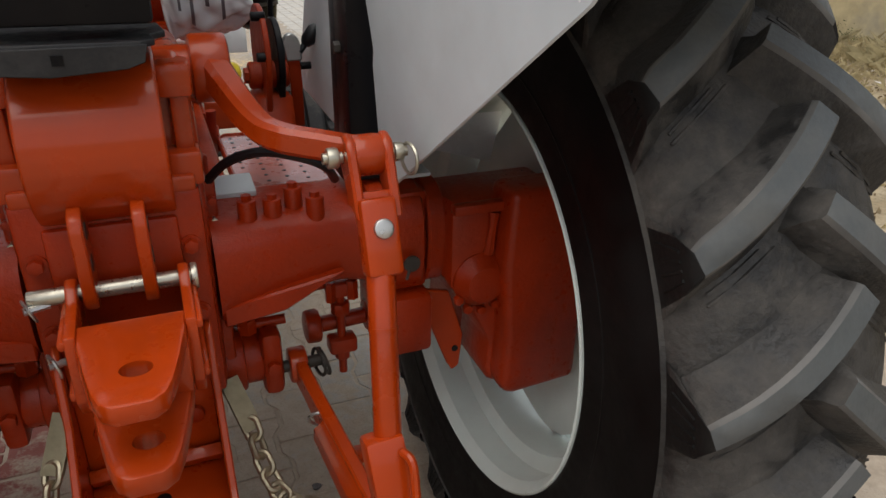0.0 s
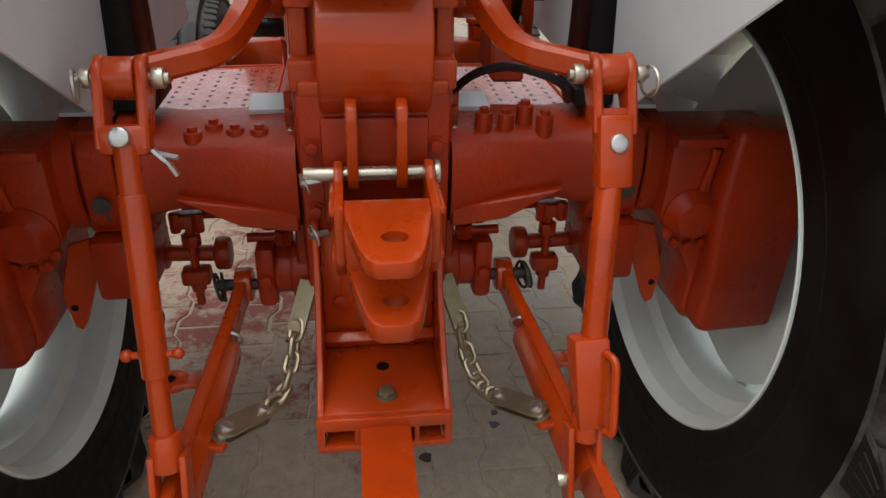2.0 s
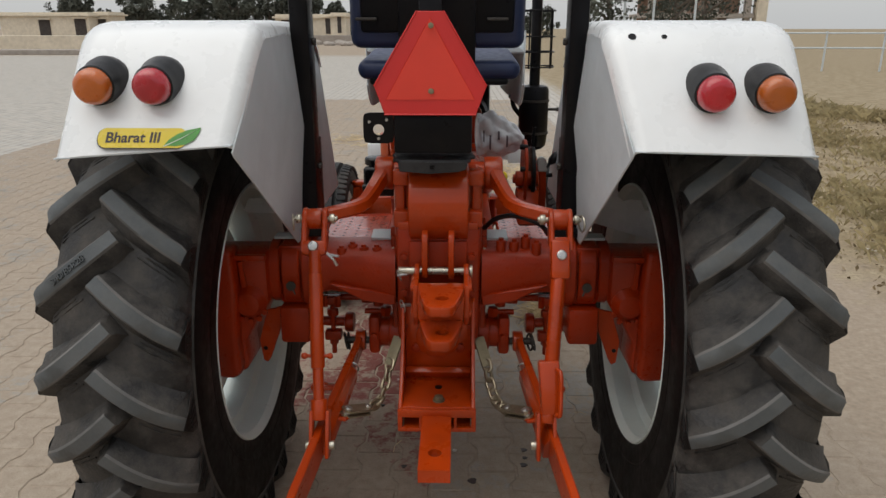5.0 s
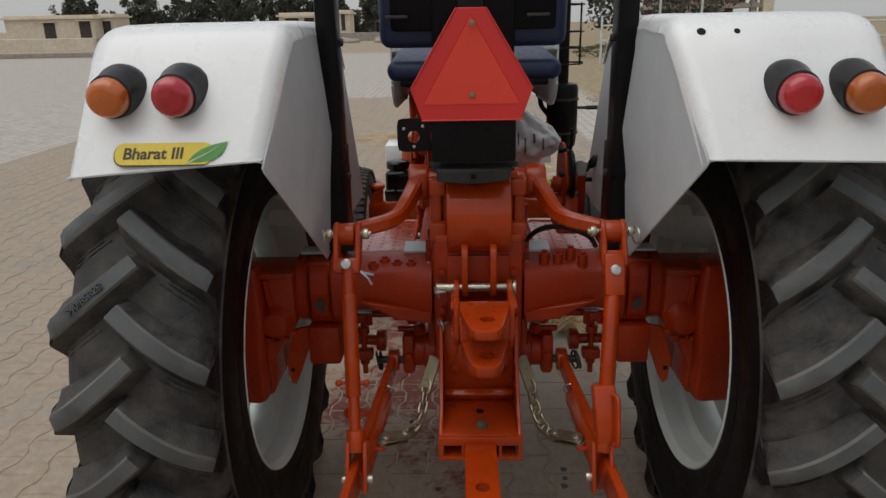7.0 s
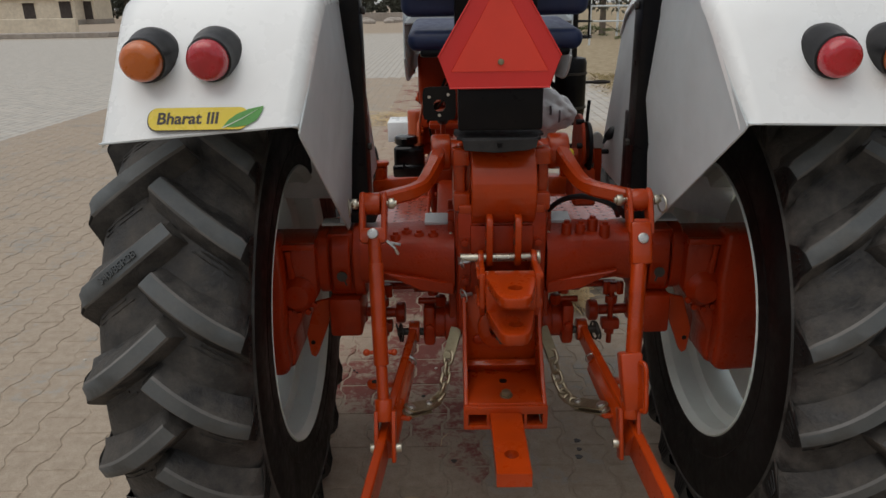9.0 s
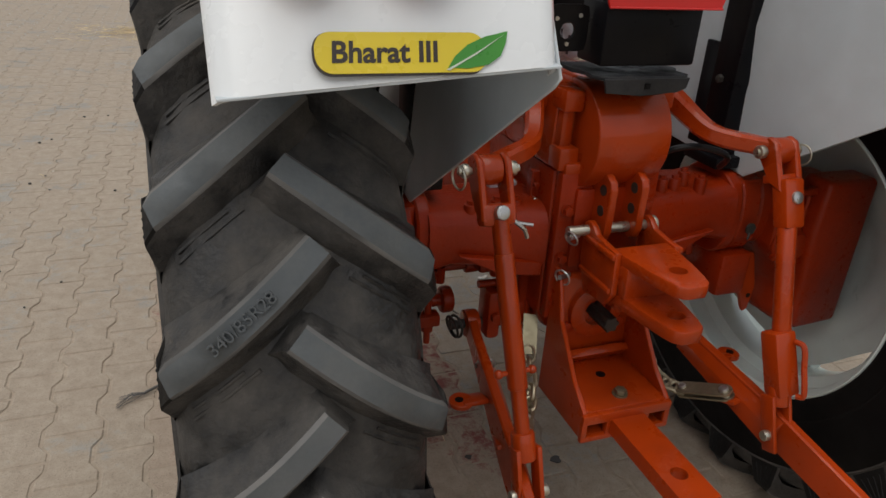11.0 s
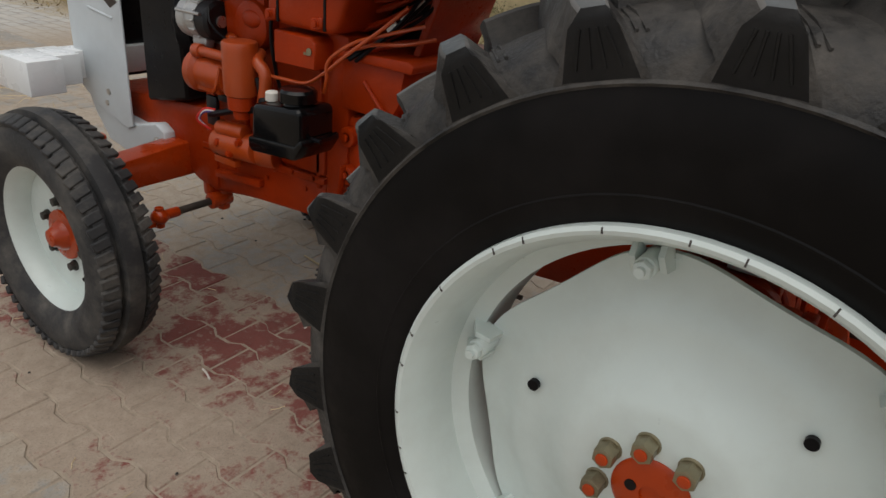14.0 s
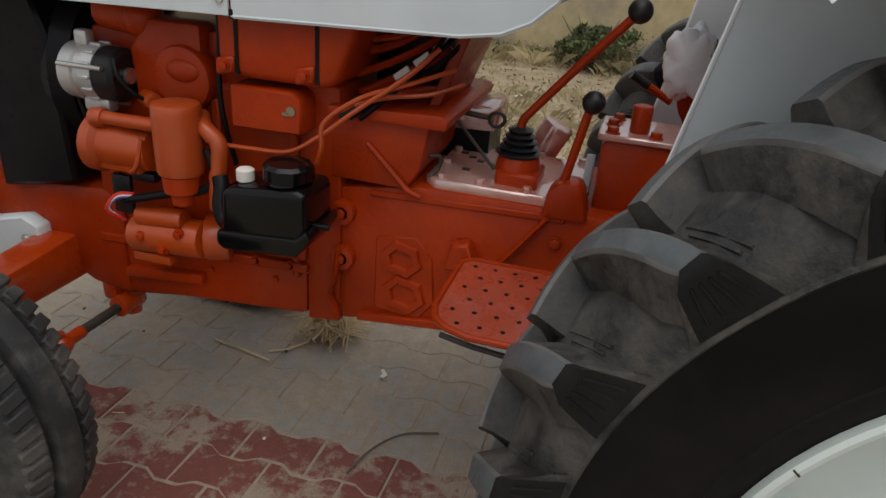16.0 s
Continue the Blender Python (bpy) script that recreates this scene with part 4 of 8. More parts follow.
    for z0, z1, r in ((0.612, 0.590, 0.016), (0.520, 0.502, 0.013)):
        bm = B()
        cyl(bm, (x, y, z0), (x, y, z1), r, n=8, bevel=0.003)
        part("rod_nut", bm, ORANGE_CAST, tractor)
    bm = B()
    box(bm, (x, y, 0.532), (0.048, 0.034, 0.028), bevel=0.006)
    part("rod_trunnion", bm, ORANGE_CAST, tractor)
    bm = B()
    cyl(bm, (x - s * 0.050, y + 0.02, 0.562), (x + s * 0.055, y + 0.02, 0.566), 0.014, n=12)
    cyl(bm, (x - s * 0.058, y + 0.02, 0.562), (x - s * 0.032, y + 0.02, 0.562), 0.029, n=16, bevel=0.006)
    cyl(bm, (x + s * 0.045, y + 0.02, 0.566), (x + s * 0.090, y + 0.02, 0.566), 0.028, n=16, bevel=0.005)
    part("brake_shaft", bm, ORANGE_CAST, tractor)
    bm = B()
    cyl(bm, (s * 0.170, 0.0, 0.680), (s * 0.170, 0.0, 0.634), 0.015, n=12, bevel=0.004)
    box(bm, (s * 0.192, 0.02, 0.655), (0.03, 0.04, 0.03), bevel=0.006)
    part("axle_lug", bm, ORANGE_CAST, tractor)


def check_chain(s):
    """Strap, six links and a flat strap from the hitch frame to the lower link."""
    chain = holder("check_chain", tractor, (0, 0, 0), "yellow zinc check chain with flat end straps")
    top, low = Vector((s * 0.112, -0.062, 0.556)), Vector((s * 0.129, -0.101, 0.512))
    d = (low - top).normalized()
    side = d.cross(Vector((0.9 * s, 0.3, 0))).normalized()
    flat = d.cross(side)
    for o in (0.0,):
        bm = B()
        rows = []
        for p in (top - 0.01 * d, low + 0.012 * d):
            rows.append([bm.verts.new(p + (sx * 0.0145 + o) * flat + sz * 0.004 * side) for sx, sz in ((-1, -1), (1, -1), (1, 1), (-1, 1))])
        fs = [bm.faces.new((rows[0][k], rows[0][(k + 1) % 4], rows[1][(k + 1) % 4], rows[1][k])) for k in range(4)] + [bm.faces.new(rows[0]), bm.faces.new(rows[1][::-1])]
        bmesh.ops.recalc_face_normals(bm, faces=fs)
        part("upper_strap", bm, BRASSY, chain)
    knots = smooth_path([low + 0.010 * d, (s * 0.140, -0.142, 0.466), (s * 0.155, -0.178, 0.436), (s * 0.176, -0.206, 0.430)], 4)
    n = 7
    for k in range(n):
        q = k / (n - 1) * (len(knots) - 1)
        i = min(int(q), len(knots) - 2)
        c = knots[i].lerp(knots[i + 1], q - i)
        along = (knots[i + 1] - knots[i]).normalized()
        normal = along.cross(Vector((0.3, 0.9, 0.5) if k % 2 else (1, -0.2, 0.3)))
        bm = B()
        ring_bar(bm, c, normal, 0.0102, 0.0048, n=20, m=8, stretch=1.62, along=along)
        part("chain_link", bm, CHAIN_ZINC, chain)
    a, b = Vector((s * 0.182, -0.214, 0.434)), Vector((s * 0.221, -0.284, 0.468))
    up = Vector((0, -0.45, 0.89))
    d = (b - a).normalized()
    w = d.cross(up).normalized()
    up = w.cross(d)
    for o in (0.0, 0.013):
        bm = B()
        pts = []
        for k in range(18):
            t = 2 * math.pi * k / 18
            c = b if math.cos(t) > 0 else a
            pts.append(c + 0.0165 * (math.cos(t) * d + math.sin(t) * w) - o * up)
        lo, hi = [bm.verts.new(p) for p in pts], [bm.verts.new(p + 0.0045 * up) for p in pts]
        fs = [bm.faces.new(lo), bm.faces.new(hi[::-1])] + [bm.faces.new((lo[k], hi[k], hi[(k + 1) % 18], lo[(k + 1) % 18])) for k in range(18)]
        bmesh.ops.recalc_face_normals(bm, faces=fs)
        part("lower_strap", bm, CHAIN_ZINC, chain)
    for p, r in ((a, 0.008), (b, 0.0100)):
        bm = B()
        cyl(bm, p - 0.02 * up, p + 0.010 * up, r, n=14, bevel=0.002)
        part("strap_bolt", bm, STEEL, chain)
    bm = B()
    box(bm, b - 0.020 * up + Vector((s * 0.016, 0.004, 0)), (0.062, 0.052, 0.010), (-18, 0, s * 12), bevel=0.003)
    part("strap_tab", bm, ORANGE, chain)


def lift_rods():
    # left: forged fork above a plain tube and screw
    L = lambda z: (-0.290 + (0.88 - z) * 0.050, -0.236 - (0.88 - z) * 0.385, z)
    tilt = (-21, 0, 0)
    bm = B()
    for x in (-0.316, -0.268):
        prism(bm, [(-0.248, 0.866), (-0.212, 0.872), (-0.166, 0.925), (-0.168, 0.950), (-0.186, 0.962), (-0.206, 0.956), (-0.216, 0.935)], "x", x - 0.006, x + 0.006, bevel=0.003)
    box(bm, (-0.292, -0.228, 0.872), (0.058, 0.034, 0.036), tilt, bevel=0.008)
    cyl(bm, L(0.870), L(0.81), 0.0145, n=18)
    part("lift_rod_fork", bm, ORANGE, tractor, "orange forged lift rod fork")
    bm = B()
    cyl(bm, L(0.818), L(0.612), 0.0165, n=22, bevel=0.002)
    part("lift_rod_tube", bm, ORANGE, tractor, "plain orange lift rod tube")
    bm = B()
    cyl(bm, L(0.620), L(0.505), 0.0128, n=18)
    part("lift_rod_screw", bm, ORANGE, tractor)
    p = Vector(L(0.638))
    bm = B()
    cyl(bm, p + Vector((-0.032, 0, 0)), p + Vector((0.030, 0, 0)), 0.0045, n=8)
    ball(bm, p + Vector((-0.031, 0, 0)), 0.0080)
    ball(bm, p + Vector((0.029, 0, 0)), 0.0075)
    part("rod_grease_pin", bm, ORANGE, tractor)
    bm = B()
    for o in (-0.019, 0.019):
        q = Vector(L(0.470)) + Vector((o, 0, 0))
        box(bm, q, (0.009, 0.032, 0.110), tilt, bevel=0.003)
    cyl(bm, L(0.545), L(0.500), 0.0195, n=18, bevel=0.004)
    part("lower_fork", bm, ORANGE, tractor)
    # right: clevis, bracket, tube and levelling box with a handle
    Rr = lambda z: (0.293 - (0.88 - z) * 0.085, -0.236 - (0.88 - z) * 0.365, z)
    bm = B()
    for x in (0.272, 0.316):
        prism(bm, [(-0.246, 0.872), (-0.210, 0.880), (-0.166, 0.925), (-0.168, 0.950), (-0.186, 0.962), (-0.206, 0.956), (-0.216, 0.935)], "x", x - 0.006, x + 0.006, bevel=0.003)
    box(bm, (0.294, -0.212, 0.888), (0.054, 0.036, 0.016), tilt, bevel=0.003)
    part("lift_rod_clevis", bm, ORANGE, tractor, "orange lift rod clevis")
    bm = B()
    box(bm, Rr(0.852), (0.044, 0.036, 0.092), tilt, bevel=0.006)
    part("lift_rod_bracket", bm, ORANGE, tractor)
    bm = B()
    cyl(bm, Rr(0.815), Rr(0.61), 0.0172, n=22, bevel=0.002)
    part("lift_rod_tube", bm, ORANGE, tractor)
    bm = B()
    cyl(bm, Rr(0.752), Rr(0.747), 0.0182, n=22)
    part("tube_ring", bm, ORANGE, tractor)
    bm = B()
    c = Vector(Rr(0.572))
    box(bm, c, (0.048, 0.042, 0.125), (-20, -4, 0), bevel=0.006)
    part("levelling_box", bm, ORANGE, tractor, "square orange levelling box")
    bm = B()
    tube(bm, smooth_path([c + Vector((0.014, -0.006, 0.048)), c + Vector((0.020, -0.024, 0.045)), c + Vector((0.020, -0.038, 0.005)), c + Vector((0.018, -0.055, -0.040)), c + Vector((0.012, -0.045, -0.048))], 4), 0.0056, n=8)
    part("box_handle", bm, ORANGE, tractor)
    bm = B()
    for o in (-0.019, 0.019):
        q = Vector(Rr(0.465)) + Vector((o, 0, 0))
        box(bm, q, (0.009, 0.032, 0.110), tilt, bevel=0.003)
    cyl(bm, Rr(0.530), Rr(0.495), 0.020, n=18, bevel=0.004)
    part("lower_fork", bm, ORANGE, tractor)
    # bolts
    for x, y, z, r in ((-0.291, -0.246, 0.882, 0.0120), (0.292, -0.256, 0.866, 0.0120)):
        bm = B()
        cyl(bm, (x, y + 0.01, z - 0.004), (x, y - 0.009, z + 0.004), r, n=20, bevel=0.003)
        part("rod_bolt", bm, STEEL, tractor, "round bright bolt head")
    for x, y in ((-0.294, -0.403), (-0.242, -0.403), (0.230, -0.396), (0.282, -0.396)):
        bm = B()
        cyl(bm, (x - 0.008, y, 0.446), (x + 0.008, y, 0.446), 0.010, n=14, bevel=0.002)
        part("fork_pin", bm, ZINC, tractor)
    bm = B()
    tube(bm, [(-0.262, -0.235, 0.862), (-0.245, -0.242, 0.848), (-0.238, -0.240, 0.832)], 0.004, n=6)
    tube(bm, [(-0.255, -0.236, 0.858), (-0.232, -0.245, 0.856)], 0.003, n=6)
    part("split_pin", bm, STEEL, tractor)


def hitch():
    # frame: two cheeks and a shelf
    for s in (-1, 1):
        bm = B()
        pts = [(-0.100, 0.700), (-0.125, 0.690), (-0.150, 0.600), (-0.225, 0.510), (-0.275, 0.472), (-0.275, 0.412), (-0.100, 0.412)]
        prism(bm, pts, "x", s * 0.096, s * 0.086, bevel=0.002)
        part("hitch_cheek", bm, ORANGE, tractor, "orange hitch side plate")
    for name, c, size, rot in (("shelf_plate", (0, -0.186, 0.468), (0.174, 0.176, 0.011), (0, 0, 0)), ("front_bar", (0, -0.276, 0.458), (0.196, 0.012, 0.022), (0, 0, 0)),
                               ("lower_bar", (0, -0.276, 0.413), (0.196, 0.012, 0.012), (0, 0, 0)), ("shelf_fillet", (0, -0.118, 0.487), (0.172, 0.018, 0.045), (38, 0, 0)),
                               ("back_plate", (0, -0.108, 0.58), (0.172, 0.010, 0.20), (0, 0, 0)), ("bottom_plate", (0, -0.190, 0.412), (0.170, 0.17, 0.009), (0, 0, 0))):
        bm = B()
        box(bm, c, size, rot, bevel=0.003)
        part(name, bm, ORANGE, tractor)
    for x, w in ((-0.092, 0.012), (0.092, 0.012), (-0.040, 0.008), (0.046, 0.008)):
        bm = B()
        box(bm, (x, -0.274, 0.436), (w, 0.014, 0.040), bevel=0.002)
        part("front_strut", bm, ORANGE, tractor)
    bm = B()
    cyl(bm, (0.004, -0.240, 0.472), (0.004, -0.240, 0.477), 0.0155, n=18)
    hexnut(bm, (0.004, -0.240, 0.476), (0.004, -0.240, 0.486), 0.012)
    part("hitch_bolt", bm, BRASSY, tractor, "greasy steel bolt head")
    bm = B()
    cyl(bm, (0.002, -0.172, 0.4725), (0.002, -0.172, 0.4745), 0.010, n=16)
    part("shelf_hole", bm, BLACK, tractor)
    for x in (-0.058, 0.058):
        bm = B()
        cyl(bm, (x, -0.110, 0.560), (x, -0.122, 0.560), 0.013, n=14, bevel=0.003)
        part("frame_bolt", bm, ORANGE_CAST, tractor)
    # drawbar with its hole
    bm = B()
    n = 24
    y1, hw, hy, r, reach = -0.10, 0.036, -0.440, 0.0155, 0.066
    for z, flip in ((0.452, 1), (0.420, -1)):
        ring = [bm.verts.new((r * math.cos(2 * math.pi * k / n), hy + r * math.sin(2 * math.pi * k / n), z)) for k in range(n)]
        sq = []
        for k in range(n):
            c, q = math.cos(2 * math.pi * k / n), math.sin(2 * math.pi * k / n)
            f = 1 / max(abs(c), abs(q))
            sq.append(bm.verts.new((hw * c * f, hy + reach * q * f, z)))
        for k in range(n):
            bm.faces.new((ring[k], ring[(k + 1) % n], sq[(k + 1) % n], sq[k]))
        if flip == 1:
            top_ring, top_sq = ring, sq
        else:
            for k in range(n):
                bm.faces.new((ring[k], ring[(k + 1) % n], top_ring[(k + 1) % n], top_ring[k]))
                bm.faces.new((sq[k], sq[(k + 1) % n], top_sq[(k + 1) % n], top_sq[k]))
    bmesh.ops.recalc_face_normals(bm, faces=bm.faces)
    box(bm, (0, (hy + reach + y1) / 2, 0.436), (2 * hw, y1 - hy - reach, 0.032))
    part("drawbar", bm, ORANGE, tractor, "flat orange drawbar with a pin hole")
    # clevis casting with two jaws
    mid = 0.010
    for sg in (-1, 1):
        x = mid + sg * 0.062
        bm = B()
        prism(bm, [(-0.124, 0.796), (-0.138, 0.804), (-0.152, 0.799), (-0.168, 0.786), (-0.205, 0.782), (-0.236, 0.781), (-0.242, 0.700), (-0.222, 0.672), (-0.150, 0.664), (-0.124, 0.722)],
              "x", x - 0.0065, x + 0.0065, bevel=0.003, seg=2)
        cheek = part("clevis_cheek", bm, ORANGE, tractor)
        for z in (0.772, 0.706):
            bm = B()
            box(bm, (x + sg * 0.008, -0.184, z), (0.010, 0.106, 0.012), bevel=0.004)
            part("cheek_rib", bm, ORANGE, cheek)

    def jaw(z, shape, thick, hole_y):
        """A tapered plate with a rounded nose and a pin hole; shape is (y, half width) from back to nose."""
        bm = B()
        outline = [(mid - w, y) for y, w in shape] + [(mid + w, y) for y, w in shape[::-1]]
        n = len(outline)
        hole = [(mid + 0.004 + 0.0165 * math.cos(2 * math.pi * k / 20), hole_y + 0.0140 * math.sin(2 * math.pi * k / 20)) for k in range(20)]
        rows, rims = [], []
        for t in (0.0, -thick):
            o = [bm.verts.new((x, y, z + t)) for x, y in outline]
            h = [bm.verts.new((x, y, z + t)) for x, y in hole]
            es = [bm.edges.new((o[k], o[(k + 1) % n])) for k in range(n)] + [bm.edges.new((h[k], h[(k + 1) % 20])) for k in range(20)]
            rims += es[:n]
            bmesh.ops.triangle_fill(bm, use_beauty=True, use_dissolve=False, edges=es)
            rows.append((o, h))
        for a, b in zip(*rows):
            for k in range(len(a)):
                bm.faces.new((a[k], a[(k + 1) % len(a)], b[(k + 1) % len(b)], b[k]))
        bmesh.ops.recalc_face_normals(bm, faces=bm.faces)
        bmesh.ops.bevel(bm, geom=rims, offset=0.0045, segments=2, affect="EDGES", profile=0.5)
        return bm

    part("upper_jaw", jaw(0.779, [(-0.208, 0.057), (-0.250, 0.055), (-0.300, 0.047), (-0.342, 0.038), (-0.362, 0.031), (-0.373, 0.018)], 0.024, -0.314), ORANGE, tractor, "upper hitch jaw with a pin hole")
    part("lower_jaw", jaw(0.702, [(-0.208, 0.056), (-0.262, 0.052), (-0.312, 0.044), (-0.352, 0.036), (-0.374, 0.029), (-0.385, 0.016)], 0.026, -0.332), ORANGE, tractor, "lower hitch jaw with a pin hole")
    bm = B()
    prism(bm, [(mid - 0.057, 0.760), (mid + 0.057, 0.760), (mid + 0.055, 0.698), (mid - 0.055, 0.698)], "y", -0.262, -0.225, bevel=0.006, seg=2)
    part("clevis_web", bm, ORANGE, tractor)
    bm = B()
    prism(bm, [(mid - 0.056, 0.690), (mid + 0.056, 0.690), (mid + 0.042, 0.655), (mid - 0.042, 0.655)], "y", -0.232, -0.150, bevel=0.004)
    part("clevis_foot", bm, ORANGE, tractor)
    # power take-off shaft in its boss
    bm = B()
    lathe(bm, [(-0.105, 0.058), (-0.126, 0.058), (-0.130, 0.052), (-0.130, 0.030), (-0.108, 0.028)], (0.0, 0, 0.595), axis="y", n=28)
    part("shaft_boss", bm, ORANGE, tractor)
    bm = B()
    spline = []
    for k in range(24):
        a, r = 2 * math.pi * k / 24, 0.0175 if k % 4 in (0, 1) else 0.0135
        spline.append((r * math.cos(a), 0.595 + r * math.sin(a)))
    prism(bm, spline, "y", -0.182, -0.10, bevel=0.001)
    part("drive_shaft", bm, DARK_METAL, tractor, "splined dark steel drive shaft")


rear_body()
for side in (-1, 1):
    axle_side(side)
    lower_linkage(side)
    check_chain(side)
lift_rods()
hitch()

# ---- fenders, lamps, roll-over posts, seat, sign ----
def fender(s):
    """A sheet trough over the wheel: inner plate, top with its sloped back, rolled lip."""
    fend = holder("rear_fender", tractor, (0, 0, 0), "white sheet metal rear fender")
    x_in, x_out = 0.372, 0.716
    slant = 0.026 if s < 0 else 0.008
    lean = 0.028 if s < 0 else 0.040

    def twist(y, z):
        # the inner side leans in over its top, the more the further back
        return lean * max(0.0, min(1.0, (z - 1.15) / 0.21)) * max(0.0, min(1.0, -y / 0.38))
    # profile of the top sheet, back to front (y, z), rounded at the crest
    prof = [(-0.528, 1.152), (-0.486, 1.224), (-0.440, 1.298), (-0.412, 1.338), (-0.390, 1.362), (-0.365, 1.378), (-0.330, 1.386), (-0.10, 1.390), (0.15, 1.388), (0.30, 1.376), (0.38, 1.340), (0.435, 1.280)]
    bm = B()
    # cross-section points from inside to outside: a rounded inner shoulder, flat, rounded outer corner
    cols = [(x_in, -0.034), (x_in + 0.004, -0.016), (x_in + 0.014, -0.004), (x_in + 0.030, 0.0), (x_out - 0.060, 0.0), (x_out - 0.034, -0.005), (x_out - 0.014, -0.020), (x_out - 0.004, -0.045), (x_out, -0.075)]
    grid = []
    for i, (y, z) in enumerate(prof):
        a, b = prof[max(i - 1, 0)], prof[min(i + 1, len(prof) - 1)]
        ty, tz = b[0] - a[0], b[1] - a[1]
        l = math.hypot(ty, tz)
        ny, nz = -tz / l, ty / l
        wide = max(0.0, min(1.0, (z - 1.152) / 0.20))
        row = []
        for k, (x, drop) in enumerate(cols):
            d = drop * (1.0 if k < 4 else (0.25 + 0.75 * wide if i < 6 else 1.0))
            skew = slant * (0.5 * (x_in + x_out) - x) / (x_out - x_in) * max(0.0, 1 - i / 5)
            row.append(bm.verts.new((s * (x - (twist(y, z) if k < 4 else 0.0)), y + ny * d, z + nz * d + skew)))
        grid.append(row)
    for p, q in zip(grid, grid[1:]):
        for k in range(len(cols) - 1):
            bm.faces.new((p[k], p[k + 1], q[k + 1], q[k]))
    bmesh.ops.recalc_face_normals(bm, faces=bm.faces)
    bmesh.ops.solidify(bm, geom=list(bm.faces), thickness=0.004)
    part("top_sheet", bm, WHITE, fend, "white glossy fender top and back")
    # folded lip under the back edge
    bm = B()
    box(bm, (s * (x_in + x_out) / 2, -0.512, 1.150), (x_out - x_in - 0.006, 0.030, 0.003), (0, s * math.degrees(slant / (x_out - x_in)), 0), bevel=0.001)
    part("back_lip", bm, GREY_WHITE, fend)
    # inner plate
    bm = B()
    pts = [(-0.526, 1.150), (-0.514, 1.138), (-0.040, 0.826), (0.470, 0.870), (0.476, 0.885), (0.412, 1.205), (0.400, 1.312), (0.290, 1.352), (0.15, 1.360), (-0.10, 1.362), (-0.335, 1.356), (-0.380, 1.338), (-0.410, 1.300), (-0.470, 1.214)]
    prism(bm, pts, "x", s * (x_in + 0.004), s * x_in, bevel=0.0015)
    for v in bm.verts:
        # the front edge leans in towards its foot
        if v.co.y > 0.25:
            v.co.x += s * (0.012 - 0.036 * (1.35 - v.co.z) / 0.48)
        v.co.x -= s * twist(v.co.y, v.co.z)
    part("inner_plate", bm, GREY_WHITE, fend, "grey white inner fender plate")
    # pale seam along the front edge
    bm = B()
    tube(bm, [(s * (x_in - 0.020), 0.474, 0.885), (s * (x_in + 0.004), 0.413, 1.205), (s * (x_in + 0.012), 0.401, 1.312)], 0.0035, n=6)
    part("front_bead", bm, WHITE, fend)
    # small gusset below, seen between fender and wheel
    bm = B()
    tip = [(s * 0.684, 0.890), (s * 0.655, 0.759)] if s > 0 else [(s * 0.66, 0.90), (s * 0.58, 0.845)]
    prism(bm, [(s * 0.380, 0.840), (s * 0.380, 1.10), (s * 0.690, 1.10)] + tip, "y", 0.210, 0.214)
    part("gusset", bm, WHITE, fend, "white sheet gusset")
    if s > 0:
        for x, r in ((0.384, 0.008), (0.446, 0.0055)):
            bm = B()
            c, d = vec((x, -0.394, 1.355)), vec((0, -0.70, 0.72))
            cyl(bm, c - 0.008 * d, c + 0.0030 * d, r, n=16)
            part("drill_hole", bm, BLACK, fend)
    # lamps on the sloped back
    for x, lens, word in ((0.520, LENS_RED, "red"), (0.630, LENS_AMBER, "amber")):
        lamp = holder("tail_lamp", fend, (s * x, -0.438, 1.276 if s < 0 else 1.264))
        tagged(lamp, label=f"round {word} tail lamp in a black rubber cup")
        bm = B()
        lathe(bm, [(0.010, 0.050), (0.0, 0.052), (-0.012, 0.051), (-0.040, 0.044), (-0.064, 0.0415), (-0.066, 0.038), (-0.062, 0.036)], axis="y", n=36)
        cup = part("cup", bm, BLACK_PLASTIC, lamp, "black rubber lamp cup")
        bm = B()
        lathe(bm, [(-0.055, 0.0375), (-0.072, 0.0375), (-0.086, 0.0350), (-0.094, 0.0285), (-0.096, 0.020), (-0.0965, 0.015), (-0.0975, 0.010), (-0.098, 0.003)], axis="y", n=36)
        lens_ob = part("lens", bm, lens, lamp, f"{word} lens")
        for o in (cup, lens_ob):
            o.rotation_euler, o.scale = (radians(6), 0, 0), (0.9, 0.9, 0.9)
    return fend


for side in (-1, 1):
    FENDER = fender(side)
    if side < 0:
        FENDER_LEFT = FENDER


